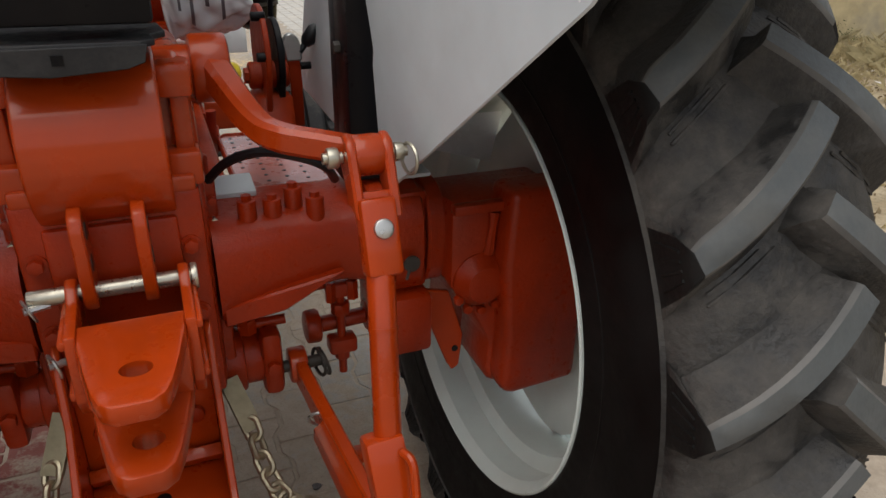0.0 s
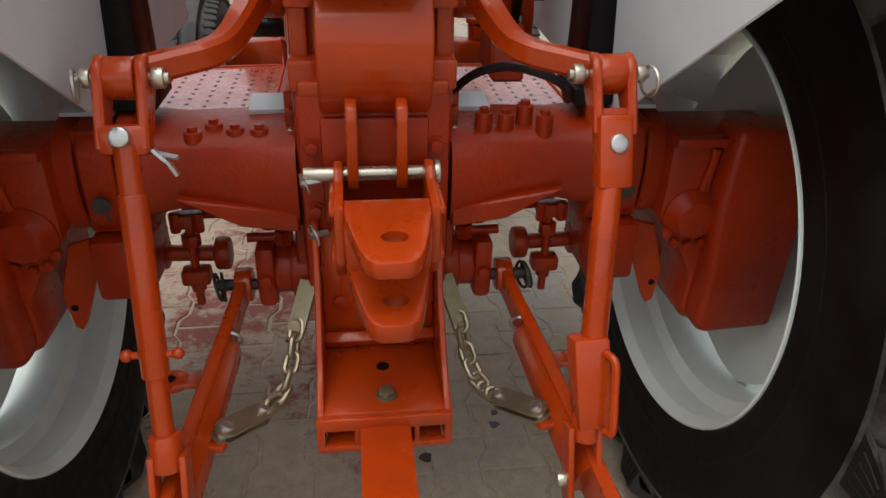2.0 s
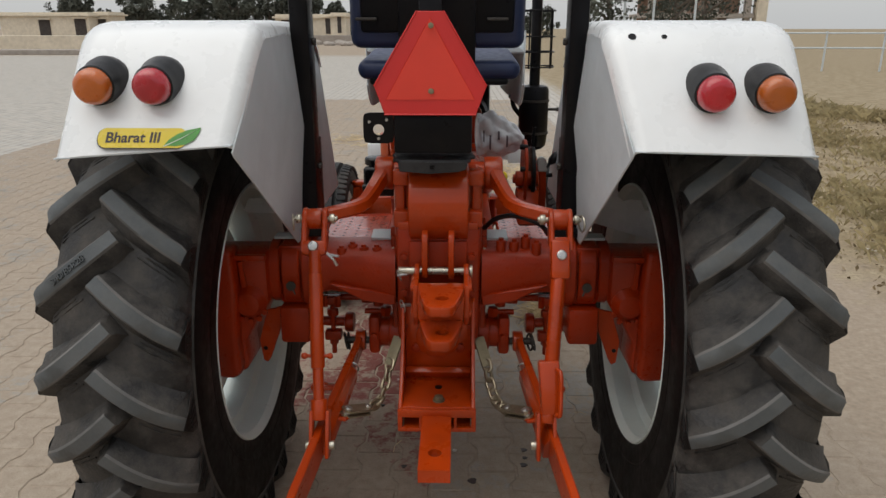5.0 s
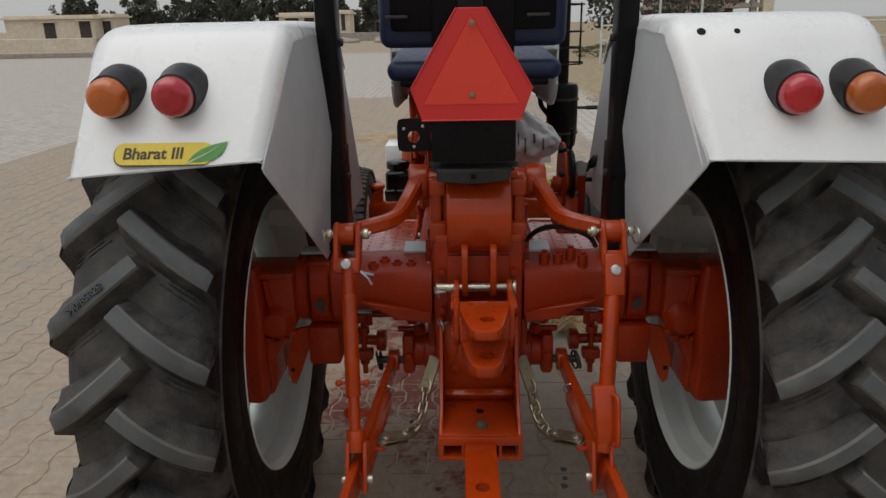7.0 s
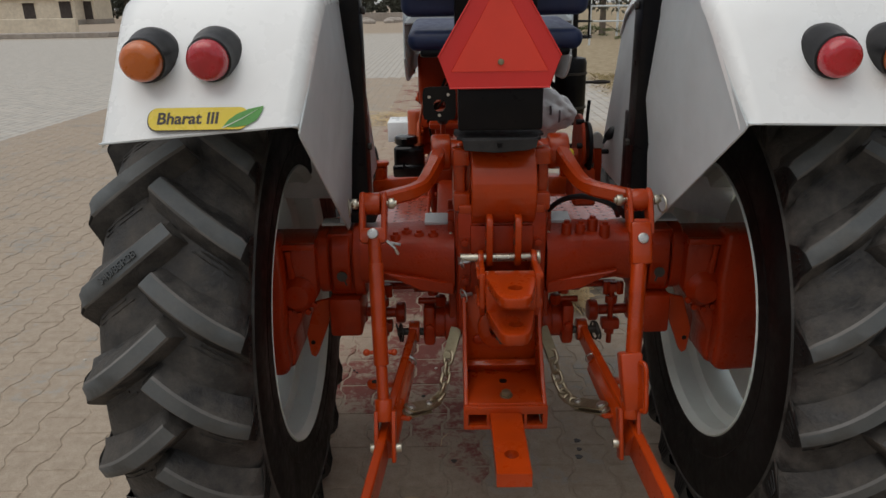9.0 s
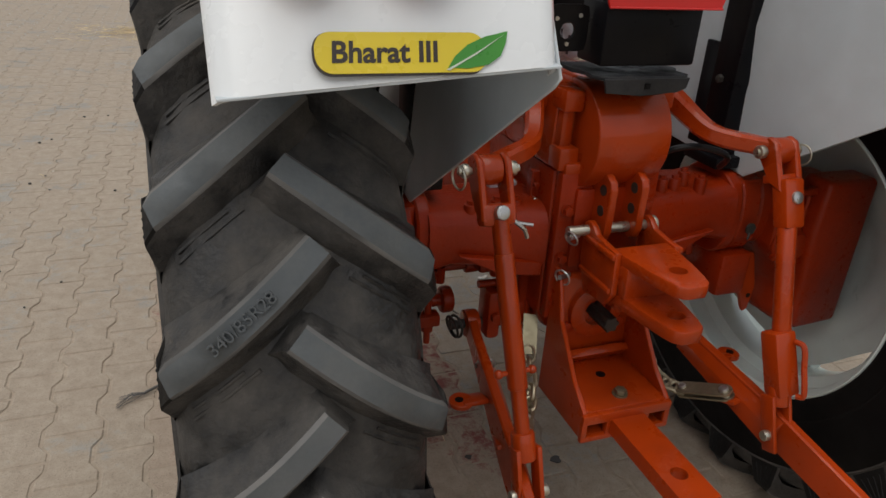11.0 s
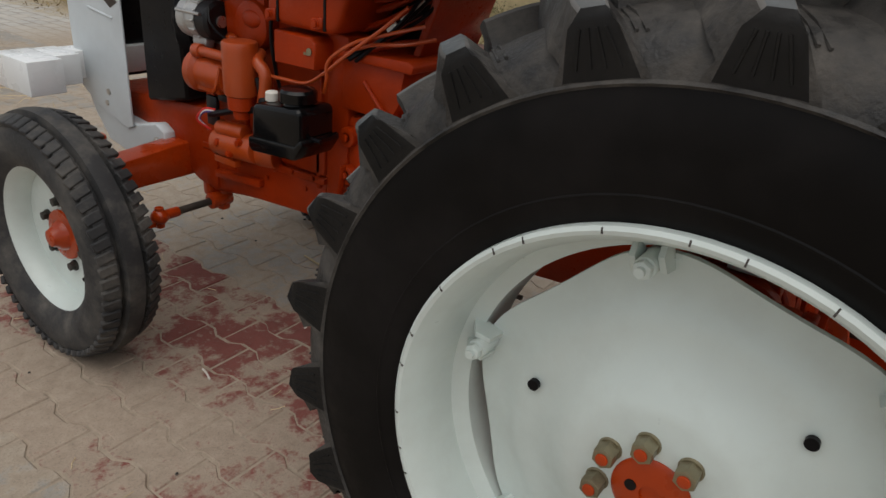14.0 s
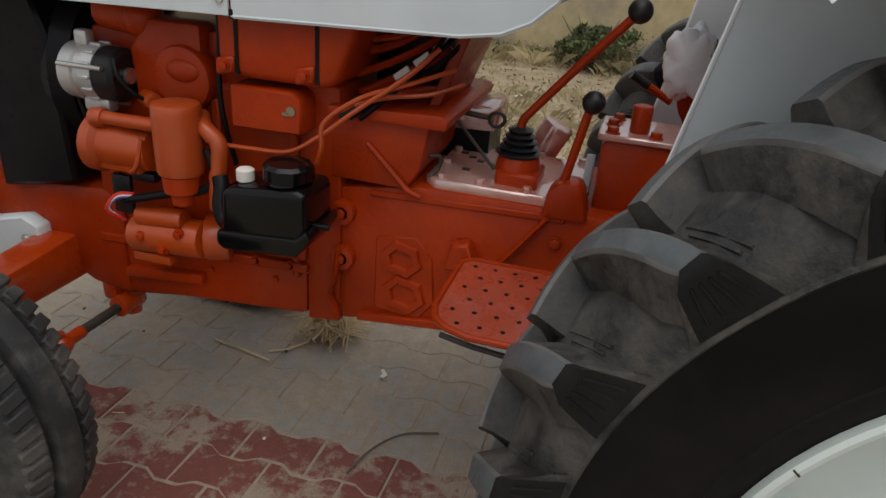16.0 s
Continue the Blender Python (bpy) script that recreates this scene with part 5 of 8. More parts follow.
def sticker():
    """The yellow sticker with its leaf, laid on the fender's sloped back."""
    up = Vector((0, 0.042, 0.072)).normalized()
    right = Vector((1, 0, 0))
    out = Vector((0, -up.z, up.y))
    origin = Vector((-0.624, -0.525, 1.157)) + 0.0045 * out

    def on(u, v, h=0.0):
        return origin + 1.04 * u * right + 1.12 * v * up + h * out

    def sheet(name, outline, mat, h, label=""):
        bm = B()
        lo, hi = [bm.verts.new(on(u, v, h)) for u, v in outline], [bm.verts.new(on(u, v, h + 0.0006)) for u, v in outline]
        n = len(outline)
        fs = [bm.faces.new(hi)] + [bm.faces.new((lo[k], hi[k], hi[(k + 1) % n], lo[(k + 1) % n])) for k in range(n)]
        bmesh.ops.recalc_face_normals(bm, faces=fs)
        return part(name, bm, mat, FENDER_LEFT, label)

    def pill(x0, x1, y0, y1, r):
        pts = []
        for cx, cy, a0 in ((x1 - r, y1 - r, 0), (x0 + r, y1 - r, 90), (x0 + r, y0 + r, 180), (x1 - r, y0 + r, 270)):
            pts += [(cx + r * math.cos(radians(a0 + 90 * k / 6)), cy + r * math.sin(radians(a0 + 90 * k / 6))) for k in range(7)]
        return pts

    sheet("sticker_border", pill(-0.003, 0.158, -0.002, 0.035, 0.016), INK, 0.0)
    sheet("sticker", pill(-0.001, 0.160, 0.000, 0.035, 0.015), YELLOW, 0.0008, "yellow round-ended sticker with black words")
    leaf = [(0.120, 0.004), (0.128, 0.014), (0.142, 0.024), (0.160, 0.031), (0.184, 0.036), (0.181, 0.026), (0.174, 0.014), (0.160, 0.006), (0.140, 0.003)]
    sheet("leaf_print", leaf, GREEN, 0.0016, "green leaf print")
    sheet("leaf_vein", [(0.118, 0.002), (0.150, 0.017), (0.180, 0.033), (0.150, 0.0155), (0.121, 0.0015)], PALE_INK, 0.0024)
    text = bpy.data.curves.new("lettering", "FONT")
    text.body, text.size, text.extrude, text.offset, text.shear = "Bharat III", 0.0283, 0.0002, 0.0007, 0.10
    ob = new("lettering", text)
    ob.data.materials.append(INK)
    m = Matrix((right, up, out)).transposed().to_4x4()
    m.translation = on(0.012, 0.0095, 0.0018)
    ob.matrix_world = m
    ob.parent = FENDER_LEFT
    tagged(ob, label="black printed words")


sticker()


def posts():
    for s in (-1, 1):
        bm = B()
        box(bm, (s * 0.347, 0.030, 1.56), (0.047, 0.070, 1.45), bevel=0.005)
        box(bm, (s * 0.338, 0.030, 0.852), (0.062, 0.11, 0.026), bevel=0.004)
        part("roll_bar_post", bm, BLACK, tractor, "square black roll-over post")
        bm = B()
        box(bm, (s * 0.332, 0.080, 0.98), (0.012, 0.05, 0.22), bevel=0.003)
        part("post_bracket", bm, BLACK, tractor)
        for z in (1.02, 1.34):
            bm = B()
            hexnut(bm, (s * 0.3235, 0.035, z), (s * 0.314, 0.035, z), 0.009)
            part("post_bolt", bm, DARK_METAL, tractor)


posts()


def seat():
    st = holder("seat", tractor, (0, 0, 0), "dark blue vinyl tractor seat in a black shell")
    bm = B()
    box(bm, (-0.003, 0.30, 1.276), (0.44, 0.36, 0.052), (4, 0, 0), bevel=0.024, seg=4)
    part("cushion", bm, NAVY, st, "dark blue seat cushion")
    bm = B()
    box(bm, (-0.003, 0.30, 1.246), (0.38, 0.34, 0.022), (4, 0, 0), bevel=0.010)
    box(bm, (-0.003, 0.22, 1.18), (0.18, 0.22, 0.13), bevel=0.02)
    part("base", bm, BLACK, st, "black seat base")
    bm = B()
    box(bm, (-0.006, 0.110, 1.500), (0.46, 0.055, 0.36), (8, 0, 0), bevel=0.026, seg=4)
    part("backrest", bm, NAVY, st, "dark blue backrest")
    bm = B()
    box(bm, (-0.006, 0.082, 1.50), (0.40, 0.02, 0.28), (8, 0, 0), bevel=0.010)
    box(bm, (-0.006, 0.068, 1.45), (0.20, 0.02, 0.34), (8, 0, 0), bevel=0.006)
    part("back_shell", bm, BLACK, st, "black backrest shell")
    for x in (-0.19, 0.15):
        bm = B()
        box(bm, (x, 0.084, 1.395), (0.055, 0.012, 0.008), bevel=0.002)
        part("slot", bm, DARK_METAL, st)


seat()


def sign_and_box():
    # triangular slow-vehicle sign
    sign = holder("slow_vehicle_sign", tractor, (-0.015, -0.185, 1.296), "red triangular slow vehicle sign with truncated corners")
    def tri(points, d0, d1, mat, name, label):
        bm = B()
        prism(bm, points, "y", d0, d1, bevel=0.0015)
        ob = part(name, bm, mat, sign, label)
        ob.rotation_euler = (radians(-4), 0, 0)
        return ob
    outer = [(-0.030, 0.113), (0.030, 0.113), (0.128, -0.050), (0.105, -0.113), (-0.105, -0.113), (-0.128, -0.050)]
    tri(outer, 0.0, -0.004, RED_SIGN, "border", "dark red reflective border")
    inner = [(0.0, 0.100), (0.102, -0.080), (-0.102, -0.080)]
    tri(inner, -0.004, -0.0052, RED_FLUO, "field", "orange red field")
    bm = B()
    for p, q in ((outer[0], outer[5]), (outer[1], outer[2]), (outer[3], outer[4])):
        tube(bm, [(p[0], -0.005, p[1]), (q[0], -0.005, q[1])], 0.002, n=6)
    ob = part("rim_bead", bm, RED_SIGN, sign)
    ob.rotation_euler = (radians(-4), 0, 0)
    for z in (0.082, -0.060):
        bm = B()
        hexnut(bm, (0.002, -0.006, z), (0.002, -0.014, z), 0.007)
        part("sign_bolt", bm, BRASSY, sign)
    # bracket post behind and black box below
    bm = B()
    box(bm, (-0.015, -0.160, 1.318), (0.05, 0.02, 0.25), bevel=0.003)
    part("sign_post", bm, BLACK, tractor)
    box_thing = holder("plate_box", tractor, (0, 0, 0), "black sheet metal plate holder under the sign")
    bm = B()
    box(bm, (-0.010, -0.125, 1.138), (0.184, 0.080, 0.100), bevel=0.006)
    part("body", bm, BLACK, box_thing, "black box")
    # scuffed shelf plate with a square hole, torn at its ends
    bm = B()
    outline = [(-0.108, -0.040), (-0.112, -0.090), (-0.100, -0.118), (-0.106, -0.150), (-0.088, -0.172), (0.066, -0.174), (0.080, -0.158), (0.076, -0.130), (0.092, -0.108), (0.086, -0.040)]
    prism(bm, outline, "z", 1.066, 1.073, bevel=0.001)
    part("shelf", bm, BLACK_SCUFFED, box_thing, "scuffed dark grey shelf plate")
    bm = B()
    prism(bm, [(-0.094, 1.070), (-0.090, 1.047), (-0.020, 1.041), (0.050, 1.046), (0.068, 1.052), (0.072, 1.070)], "y", -0.176, -0.171, bevel=0.001)
    part("shelf_flange", bm, BLACK_SCUFFED, box_thing)
    bm = B()
    box(bm, (-0.012, -0.1765, 1.058), (0.011, 0.002, 0.010))
    part("square_hole", bm, BLACK, box_thing)
    # socket plate at its left
    n, bm = 24, B()
    cx, cz, hw = -0.143, 1.142, 0.037
    rows = []
    for y in (-0.120, -0.114):
        hole = [bm.verts.new((cx + 0.0135 * math.cos(2 * math.pi * k / n), y, cz - 0.004 + 0.0135 * math.sin(2 * math.pi * k / n))) for k in range(n)]
        sq = []
        for k in range(n):
            c, q = math.cos(2 * math.pi * k / n), math.sin(2 * math.pi * k / n)
            f = 1 / (abs(c) ** 8 + abs(q) ** 8) ** 0.125
            sq.append(bm.verts.new((cx + hw * c * f, y, cz + hw * q * f)))
        rows.append((hole, sq))
        for k in range(n):
            bm.faces.new((hole[k], hole[(k + 1) % n], sq[(k + 1) % n], sq[k]))
    for a, b in zip(*rows):
        for k in range(n):
            bm.faces.new((a[k], a[(k + 1) % n], b[(k + 1) % n], b[k]))
    bmesh.ops.recalc_face_normals(bm, faces=bm.faces)
    part("socket_plate", bm, BLACK, box_thing, "black plate with a round hole")
    for dx, dz in ((-0.022, 0.015), (0.020, 0.020), (0.0, -0.025)):
        bm = B()
        cyl(bm, (cx + dx, -0.122, cz + dz), (cx + dx, -0.1195, cz + dz), 0.0035, n=10)
        part("screw", bm, STEEL, box_thing)


sign_and_box()

# ---- gearbox, engine and front ----
def bolts(parent, spots, r, length, axis, name="bolt", material=None, label=""):
    """Hex heads, one object each, pointing along an axis."""
    d = vec(axis)
    for c in spots:
        bm = B()
        cyl(bm, vec(c) - 0.004 * d, vec(c) + 0.002 * d, r * 1.35, n=14)
        hexnut(bm, vec(c), vec(c) + length * d, r)
        part(name, bm, material or ORANGE_ENGINE, parent, label)


def gearbox():
    bm = B()
    prism(bm, [(0.18, 0.56), (0.50, 0.535), (0.80, 0.522), (0.92, 0.500), (1.03, 0.478), (1.05, 0.478), (1.05, 0.78), (1.00, 0.787), (0.88, 0.806), (0.18, 0.80)],
          "x", -0.160, 0.160, bevel=0.014, seg=2)
    prism(bm, [(0.60, 0.782), (0.98, 0.772), (0.98, 0.784), (0.60, 0.796)], "x", -0.165, 0.165, bevel=0.002)
    prism(bm, [(0.56, 0.535), (1.00, 0.488), (1.00, 0.508), (0.56, 0.552)], "x", -0.172, 0.172, bevel=0.003)
    box_ = part("gearbox", bm, ORANGE_ENGINE, tractor, "orange cast gearbox and clutch housing")
    # a raised cast emblem
    bm = B()
    x = -0.155
    prism(bm, [(0.965, 0.525), (0.965, 0.690), (0.88, 0.700), (0.845, 0.66), (0.835, 0.56), (0.87, 0.515)], "x", -0.1635, -0.150, bevel=0.003)
    for y, z, r in ((0.908, 0.648, 0.030), (0.900, 0.570, 0.033)):
        ring_bar(bm, (x - 0.004, y, z), (1, 0.0, 0), r, 0.0140, n=6, m=6, stretch=1.15, along=(0, 1, 0.25))
    part("cast_emblem", bm, ORANGE_ENGINE, box_, "raised casting mark")
    bm = B()
    cyl(bm, (-0.180, 1.034, 0.73), (-0.150, 1.034, 0.73), 0.026, n=20, bevel=0.004)
    part("bolt_boss", bm, ORANGE_ENGINE, box_)
    bm = B()
    cyl(bm, (-0.180, 1.034, 0.63), (-0.150, 1.034, 0.63), 0.026, n=20, bevel=0.004)
    part("bolt_boss", bm, ORANGE_ENGINE, box_)
    bolts(box_, [(-0.178, 1.034, 0.730), (-0.178, 1.034, 0.630), (-0.162, 0.80, 0.705), (-0.162, 0.612, 0.741)], 0.010, 0.010, (-1, 0, 0))
    bm = B()
    tube(bm, smooth_path([(-0.184, 1.036, 0.655), (-0.186, 1.040, 0.600), (-0.180, 1.055, 0.545), (-0.176, 1.040, 0.500)], 5), 0.013, n=8, flat=0.35, up=(0, 1, 0))
    part("strap", bm, ORANGE_ENGINE, box_)
    # bell housing and the folded plate over it
    bm = B()
    prism(bm, [(1.04, 0.472), (1.115, 0.462), (1.115, 0.98), (1.045, 0.975), (1.04, 0.90)], "x", -0.166, 0.166, bevel=0.008, seg=2)
    part("bell_housing", bm, ORANGE_ENGINE, tractor)
    bm = B()
    prism(bm, [(1.06, 0.80), (0.905, 0.798), (0.880, 0.842), (0.866, 0.925), (1.06, 0.925)], "x", -0.170, 0.170, bevel=0.006, seg=2)
    tube(bm, [(-0.172, 0.985, 0.88), (-0.176, 0.90, 0.80), (-0.172, 0.875, 0.790)], 0.006, n=6)
    part("shelf_box", bm, ORANGE_ENGINE, tractor)
    bm = B()
    prism(bm, [(1.06, 0.928), (0.832, 0.926), (0.826, 0.944), (0.842, 0.954), (1.06, 0.946)], "x", -0.190, 0.190, bevel=0.004, seg=2)
    part("battery_shelf", bm, ORANGE_ENGINE, tractor, "orange folded shelf plate")
    # sloped dash panel, black box as the hollow's shade, bundle of pipes in front
    bm = B()
    prism(bm, [(0.862, 0.953), (0.815, 1.085), (0.80, 1.16), (0.822, 1.16), (0.838, 1.085), (0.886, 0.953)], "x", -0.120, 0.120, bevel=0.003)
    part("dash_support", bm, ORANGE_CAST, tractor, "sloped orange dash panel")
    bm = B()
    box(bm, (0.03, 0.95, 1.05), (0.16, 0.14, 0.19), bevel=0.01)
    part("dash_shade_box", bm, BLACK, tractor, "black box painted as the shade under the dash")
    for k in range(3):
        bm = B()
        tube(bm, smooth_path([(-0.20, 1.03 - 0.02 * k, 0.93), (-0.16, 0.93 - 0.02 * k, 0.99 + 0.02 * k), (-0.12, 0.84, 1.06 + 0.03 * k), (-0.08, 0.82, 1.15)], 5), 0.005, n=6)
        part("dash_cable", bm, BLACK, tractor)
    for k, (r, a, b, c) in enumerate(((0.010, (-0.10, 1.03, 0.955), (-0.09, 0.95, 0.995), (-0.07, 0.86, 1.05)), (0.008, (-0.12, 1.04, 0.99), (-0.11, 0.95, 1.03), (-0.08, 0.85, 1.09)),
                                      (0.009, (-0.11, 1.04, 1.03), (-0.10, 0.95, 1.06), (-0.07, 0.84, 1.13)), (0.007, (-0.13, 1.02, 1.06), (-0.12, 0.93, 1.08), (-0.09, 0.83, 1.15)),
                                      (0.008, (-0.14, 0.99, 0.952), (-0.12, 0.92, 0.975), (-0.10, 0.865, 0.985)))):
        bm = B()
        tube(bm, smooth_path([a, b, c], 5), r, n=8)
        part("dash_pipe", bm, ORANGE_CAST, tractor)
    for k in range(3):
        bm = B()
        box(bm, (-0.138 + 0.006 * k, 0.935 - 0.035 * k, 1.010 + 0.028 * k), (0.004, 0.034, 0.012), (-38, 0, 0), bevel=0.001, seg=1)
        part("cable_label", bm, PAPER, tractor, "pale tape on the pipes")
    # lid with gear levers
    lid = holder("gearbox_lid", tractor, (0, 0, 0), "orange gearbox lid, painted pale sky sheen and dust on top")
    bm = B()
    prism(bm, [(-0.150, 0.575), (0.110, 0.575), (0.110, 0.855), (0.088, 0.880), (-0.125, 0.880), (-0.150, 0.855)], "z", 0.800, 0.822, bevel=0.004)
    part("plate", bm, PINK_SHEEN_DUSTY, lid)
    bolts(lid, [(-0.135, y, 0.822) for y in (0.60, 0.68, 0.77, 0.845)] + [(0.096, y, 0.822) for y in (0.60, 0.69, 0.78, 0.845)] + [(-0.045, 0.862, 0.822), (0.05, 0.862, 0.822)],
          0.009, 0.010, (0, 0, 1), material=PINK_SHEEN_DUSTY)
    for x, y in ((0.0, 0.80), (0.02, 0.822), (0.04, 0.844), (-0.065, 0.815)):
        bm = B()
        box(bm, (x, y, 0.823), (0.010, 0.015, 0.004))
        part("print", bm, INK, lid, "small dark printed mark")
    bm = B()
    prism(bm, [(-0.125, 0.665), (-0.022, 0.665), (-0.030, 0.748), (-0.118, 0.748)], "z", 0.815, 0.848, bevel=0.006)
    lathe(bm, [(0.840, 0.044), (0.866, 0.040), (0.876, 0.034), (0.878, 0.020)], (-0.073, 0.712, 0), axis="z", n=28)
    part("turret", bm, ORANGE_ENGINE, lid)
    bm = B()
    prof = []
    for k in range(5):
        prof += [(0.872 + 0.011 * k, 0.040 - 0.0045 * k), (0.877 + 0.011 * k, 0.043 - 0.0045 * k), (0.882 + 0.011 * k, 0.033 - 0.0045 * k)]
    lathe(bm, prof, (-0.073, 0.714, 0), axis="z", n=24)
    part("rubber_boot", bm, BLACK_PLASTIC, lid, "black ribbed rubber boot")
    bm = B()
    tube(bm, smooth_path([(-0.073, 0.716, 0.905), (-0.073, 0.712, 0.938), (-0.073, 0.695, 0.962), (-0.071, 0.620, 1.054), (-0.070, 0.545, 1.140)], 5), 0.0085, n=10)
    part("gear_lever", bm, ORANGE_ENGINE, lid, "orange bent gear lever")
    bm = B()
    ball(bm, (-0.070, 0.535, 1.152), 0.0215, u=20, v=14)
    part("lever_knob", bm, BLACK_PLASTIC, lid, "round black knob")
    bm = B()
    tube(bm, [(-0.140, 0.620, 0.825), (-0.140, 0.590, 0.985)], 0.0085, n=10)
    part("range_lever", bm, ORANGE_ENGINE, lid)
    bm = B()
    ball(bm, (-0.140, 0.584, 1.003), 0.0205, u=20, v=14)
    part("lever_knob", bm, BLACK_PLASTIC, lid, "round black knob")
    bm = B()
    prism(bm, [(0.560, 0.790), (0.645, 0.790), (0.640, 0.840), (0.615, 0.862), (0.580, 0.860)], "x", -0.172, -0.108, bevel=0.010, seg=2)
    part("lever_bracket", bm, ORANGE_ENGINE, lid)
    # hydraulic tower behind the lid
    bm = B()
    prism(bm, [(0.40, 0.79), (0.560, 0.79), (0.562, 0.925), (0.548, 0.935), (0.40, 0.930)], "x", -0.112, 0.02, bevel=0.008, seg=2)
    tower = part("hydraulic_tower", bm, ORANGE_ENGINE, tractor)
    bm = B()
    prism(bm, [(-0.120, 0.395), (0.03, 0.395), (0.03, 0.570), (-0.120, 0.570)], "z", 0.934, 0.946, bevel=0.003)
    part("tower_lid", bm, PINK_SHEEN_DUSTY, tower)
    bolts(tower, [(-0.100, 0.545, 0.946), (-0.100, 0.47, 0.946), (-0.04, 0.548, 0.946), (0.01, 0.54, 0.946)], 0.010, 0.011, (0, 0, 1))
    bm = B()
    cyl(bm, (-0.070, 0.50, 0.945), (-0.070, 0.50, 0.995), 0.018, n=18, bevel=0.003)
    part("plug", bm, ORANGE_ENGINE, tower)
    bm = B()
    prism(bm, [(0.572, 0.78), (0.590, 0.78), (0.586, 0.885), (0.570, 0.885)], "x", -0.050, -0.040, bevel=0.002)
    part("grey_plate", bm, GREY_WHITE, tower, "pale grey upright plate")
    # pedal box and linkage on the far side
    bm = B()
    prism(bm, [(0.790, 0.873), (0.955, 0.866), (0.955, 0.918), (0.945, 0.927), (0.800, 0.925), (0.790, 0.917)], "x", 0.050, 0.20, bevel=0.006, seg=2)
    pedal = part("pedal_box", bm, PINK_SHEEN_DUSTY, tractor, "orange folded plate box with painted sky sheen and dust")
    # a black block paints the shade of the slot under the box
    bm = B()
    prism(bm, [(0.80, 0.795), (0.95, 0.785), (0.95, 0.868), (0.80, 0.874)], "x", 0.062, 0.19)
    part("recess_shade", bm, BLACK, pedal)
    bm = B()
    tube(bm, [(0.03, 0.905, 0.915), (0.04, 0.80, 0.905)], 0.005, n=6)
    ring_bar(bm, (0.04, 0.783, 0.903), (1, 0.2, 0.2), 0.016, 0.004, n=16)
    part("linkage_rod", bm, DARK_METAL, pedal, "dark rod with an eye")
    bm = B()
    tube(bm, [(-0.02, 0.86, 0.915), (-0.06, 0.76, 0.83)], 0.0035, n=6)
    tube(bm, smooth_path([(-0.13, 0.875, 0.86), (-0.12, 0.855, 0.858), (-0.12, 0.858, 0.835), (-0.135, 0.87, 0.82)], 4), 0.004, n=6)
    part("linkage_wire", bm, DARK_METAL, pedal)
    bm = B()
    cyl(bm, (0.15, 0.70, 0.815), (0.15, 0.665, 0.885), 0.035, n=24, bevel=0.004)
    cyl(bm, (0.15, 0.735, 0.775), (0.15, 0.695, 0.83), 0.022, n=16)
    part("brake_cylinder", bm, PINK_SHEEN_DUSTY, pedal)


gearbox()


def footplate(s):
    """A tilted plate with rows of small round holes."""
    plate = holder("footplate", tractor, (0, 0, 0), "perforated orange footplate, worn and dusty")
    a, b, c, d = (vec(p) for p in ((s * 0.195, 0.775, 0.688), (s * 0.195, 0.40, 0.688), (s * 0.455, 0.40, 0.682), (s * 0.455, 0.775, 0.682)))
    n = (b - a).cross(d - a).normalized()
    n = n if n.z > 0 else -n

    def at(u, v, h=0.0):
        return a * (1 - u) * (1 - v) + d * u * (1 - v) + c * u * v + b * (1 - u) * v + n * h
    rim = [(0.06, 0.0), (0.72, 0.0), (0.86, 0.03), (0.95, 0.10), (1.0, 0.20), (1.0, 1.0), (0.0, 1.0), (0.0, 0.06)]
    bm = B()
    top, low = [bm.verts.new(at(u, v, 0.004)) for u, v in rim], [bm.verts.new(at(u, v, -0.003)) for u, v in rim]
    m = len(rim)
    fs = [bm.faces.new(top), bm.faces.new(low[::-1])] + [bm.faces.new((top[k], low[k], low[(k + 1) % m], top[(k + 1) % m])) for k in range(m)]
    bmesh.ops.recalc_face_normals(bm, faces=fs)
    part("plate", bm, ORANGE_WORN, plate)
    bm = B()
    edge = [at(u, v, 0.003) for u, v in rim[6:] + rim[:6]]
    tube(bm, edge, 0.006, n=8)
    part("rolled_edge", bm, ORANGE_ENGINE, plate)
    for i in range(6):
        for j in range(9):
            bm = B()
            p = at(0.10 + 0.155 * i, 0.08 + 0.10 * j + 0.05 * (i % 2))
            cyl(bm, p + n * 0.002, p + n * 0.0048, 0.0043, n=10)
            part("hole", bm, BLACK, plate)
    bm = B()
    tube(bm, [(s * 0.190, 0.81, 0.510), (s * 0.215, 0.74, 0.514), (s * 0.25, 0.60, 0.525), (s * 0.25, 0.45, 0.53)], 0.006, n=8)
    part("rail", bm, DARK_METAL, plate, "dark rail under the plate")
    bm = B()
    prism(bm, [(0.745, 0.66), (0.815, 0.66), (0.800, 0.715), (0.770, 0.72)], "x", s * 0.160, s * 0.200, bevel=0.004)
    tube(bm, [(s * 0.176, 0.730, 0.655), (s * 0.176, 0.632, 0.792)], 0.012, n=8, flat=0.4)
    part("bracket", bm, ORANGE_ENGINE, plate)


footplate(-1)
footplate(1)


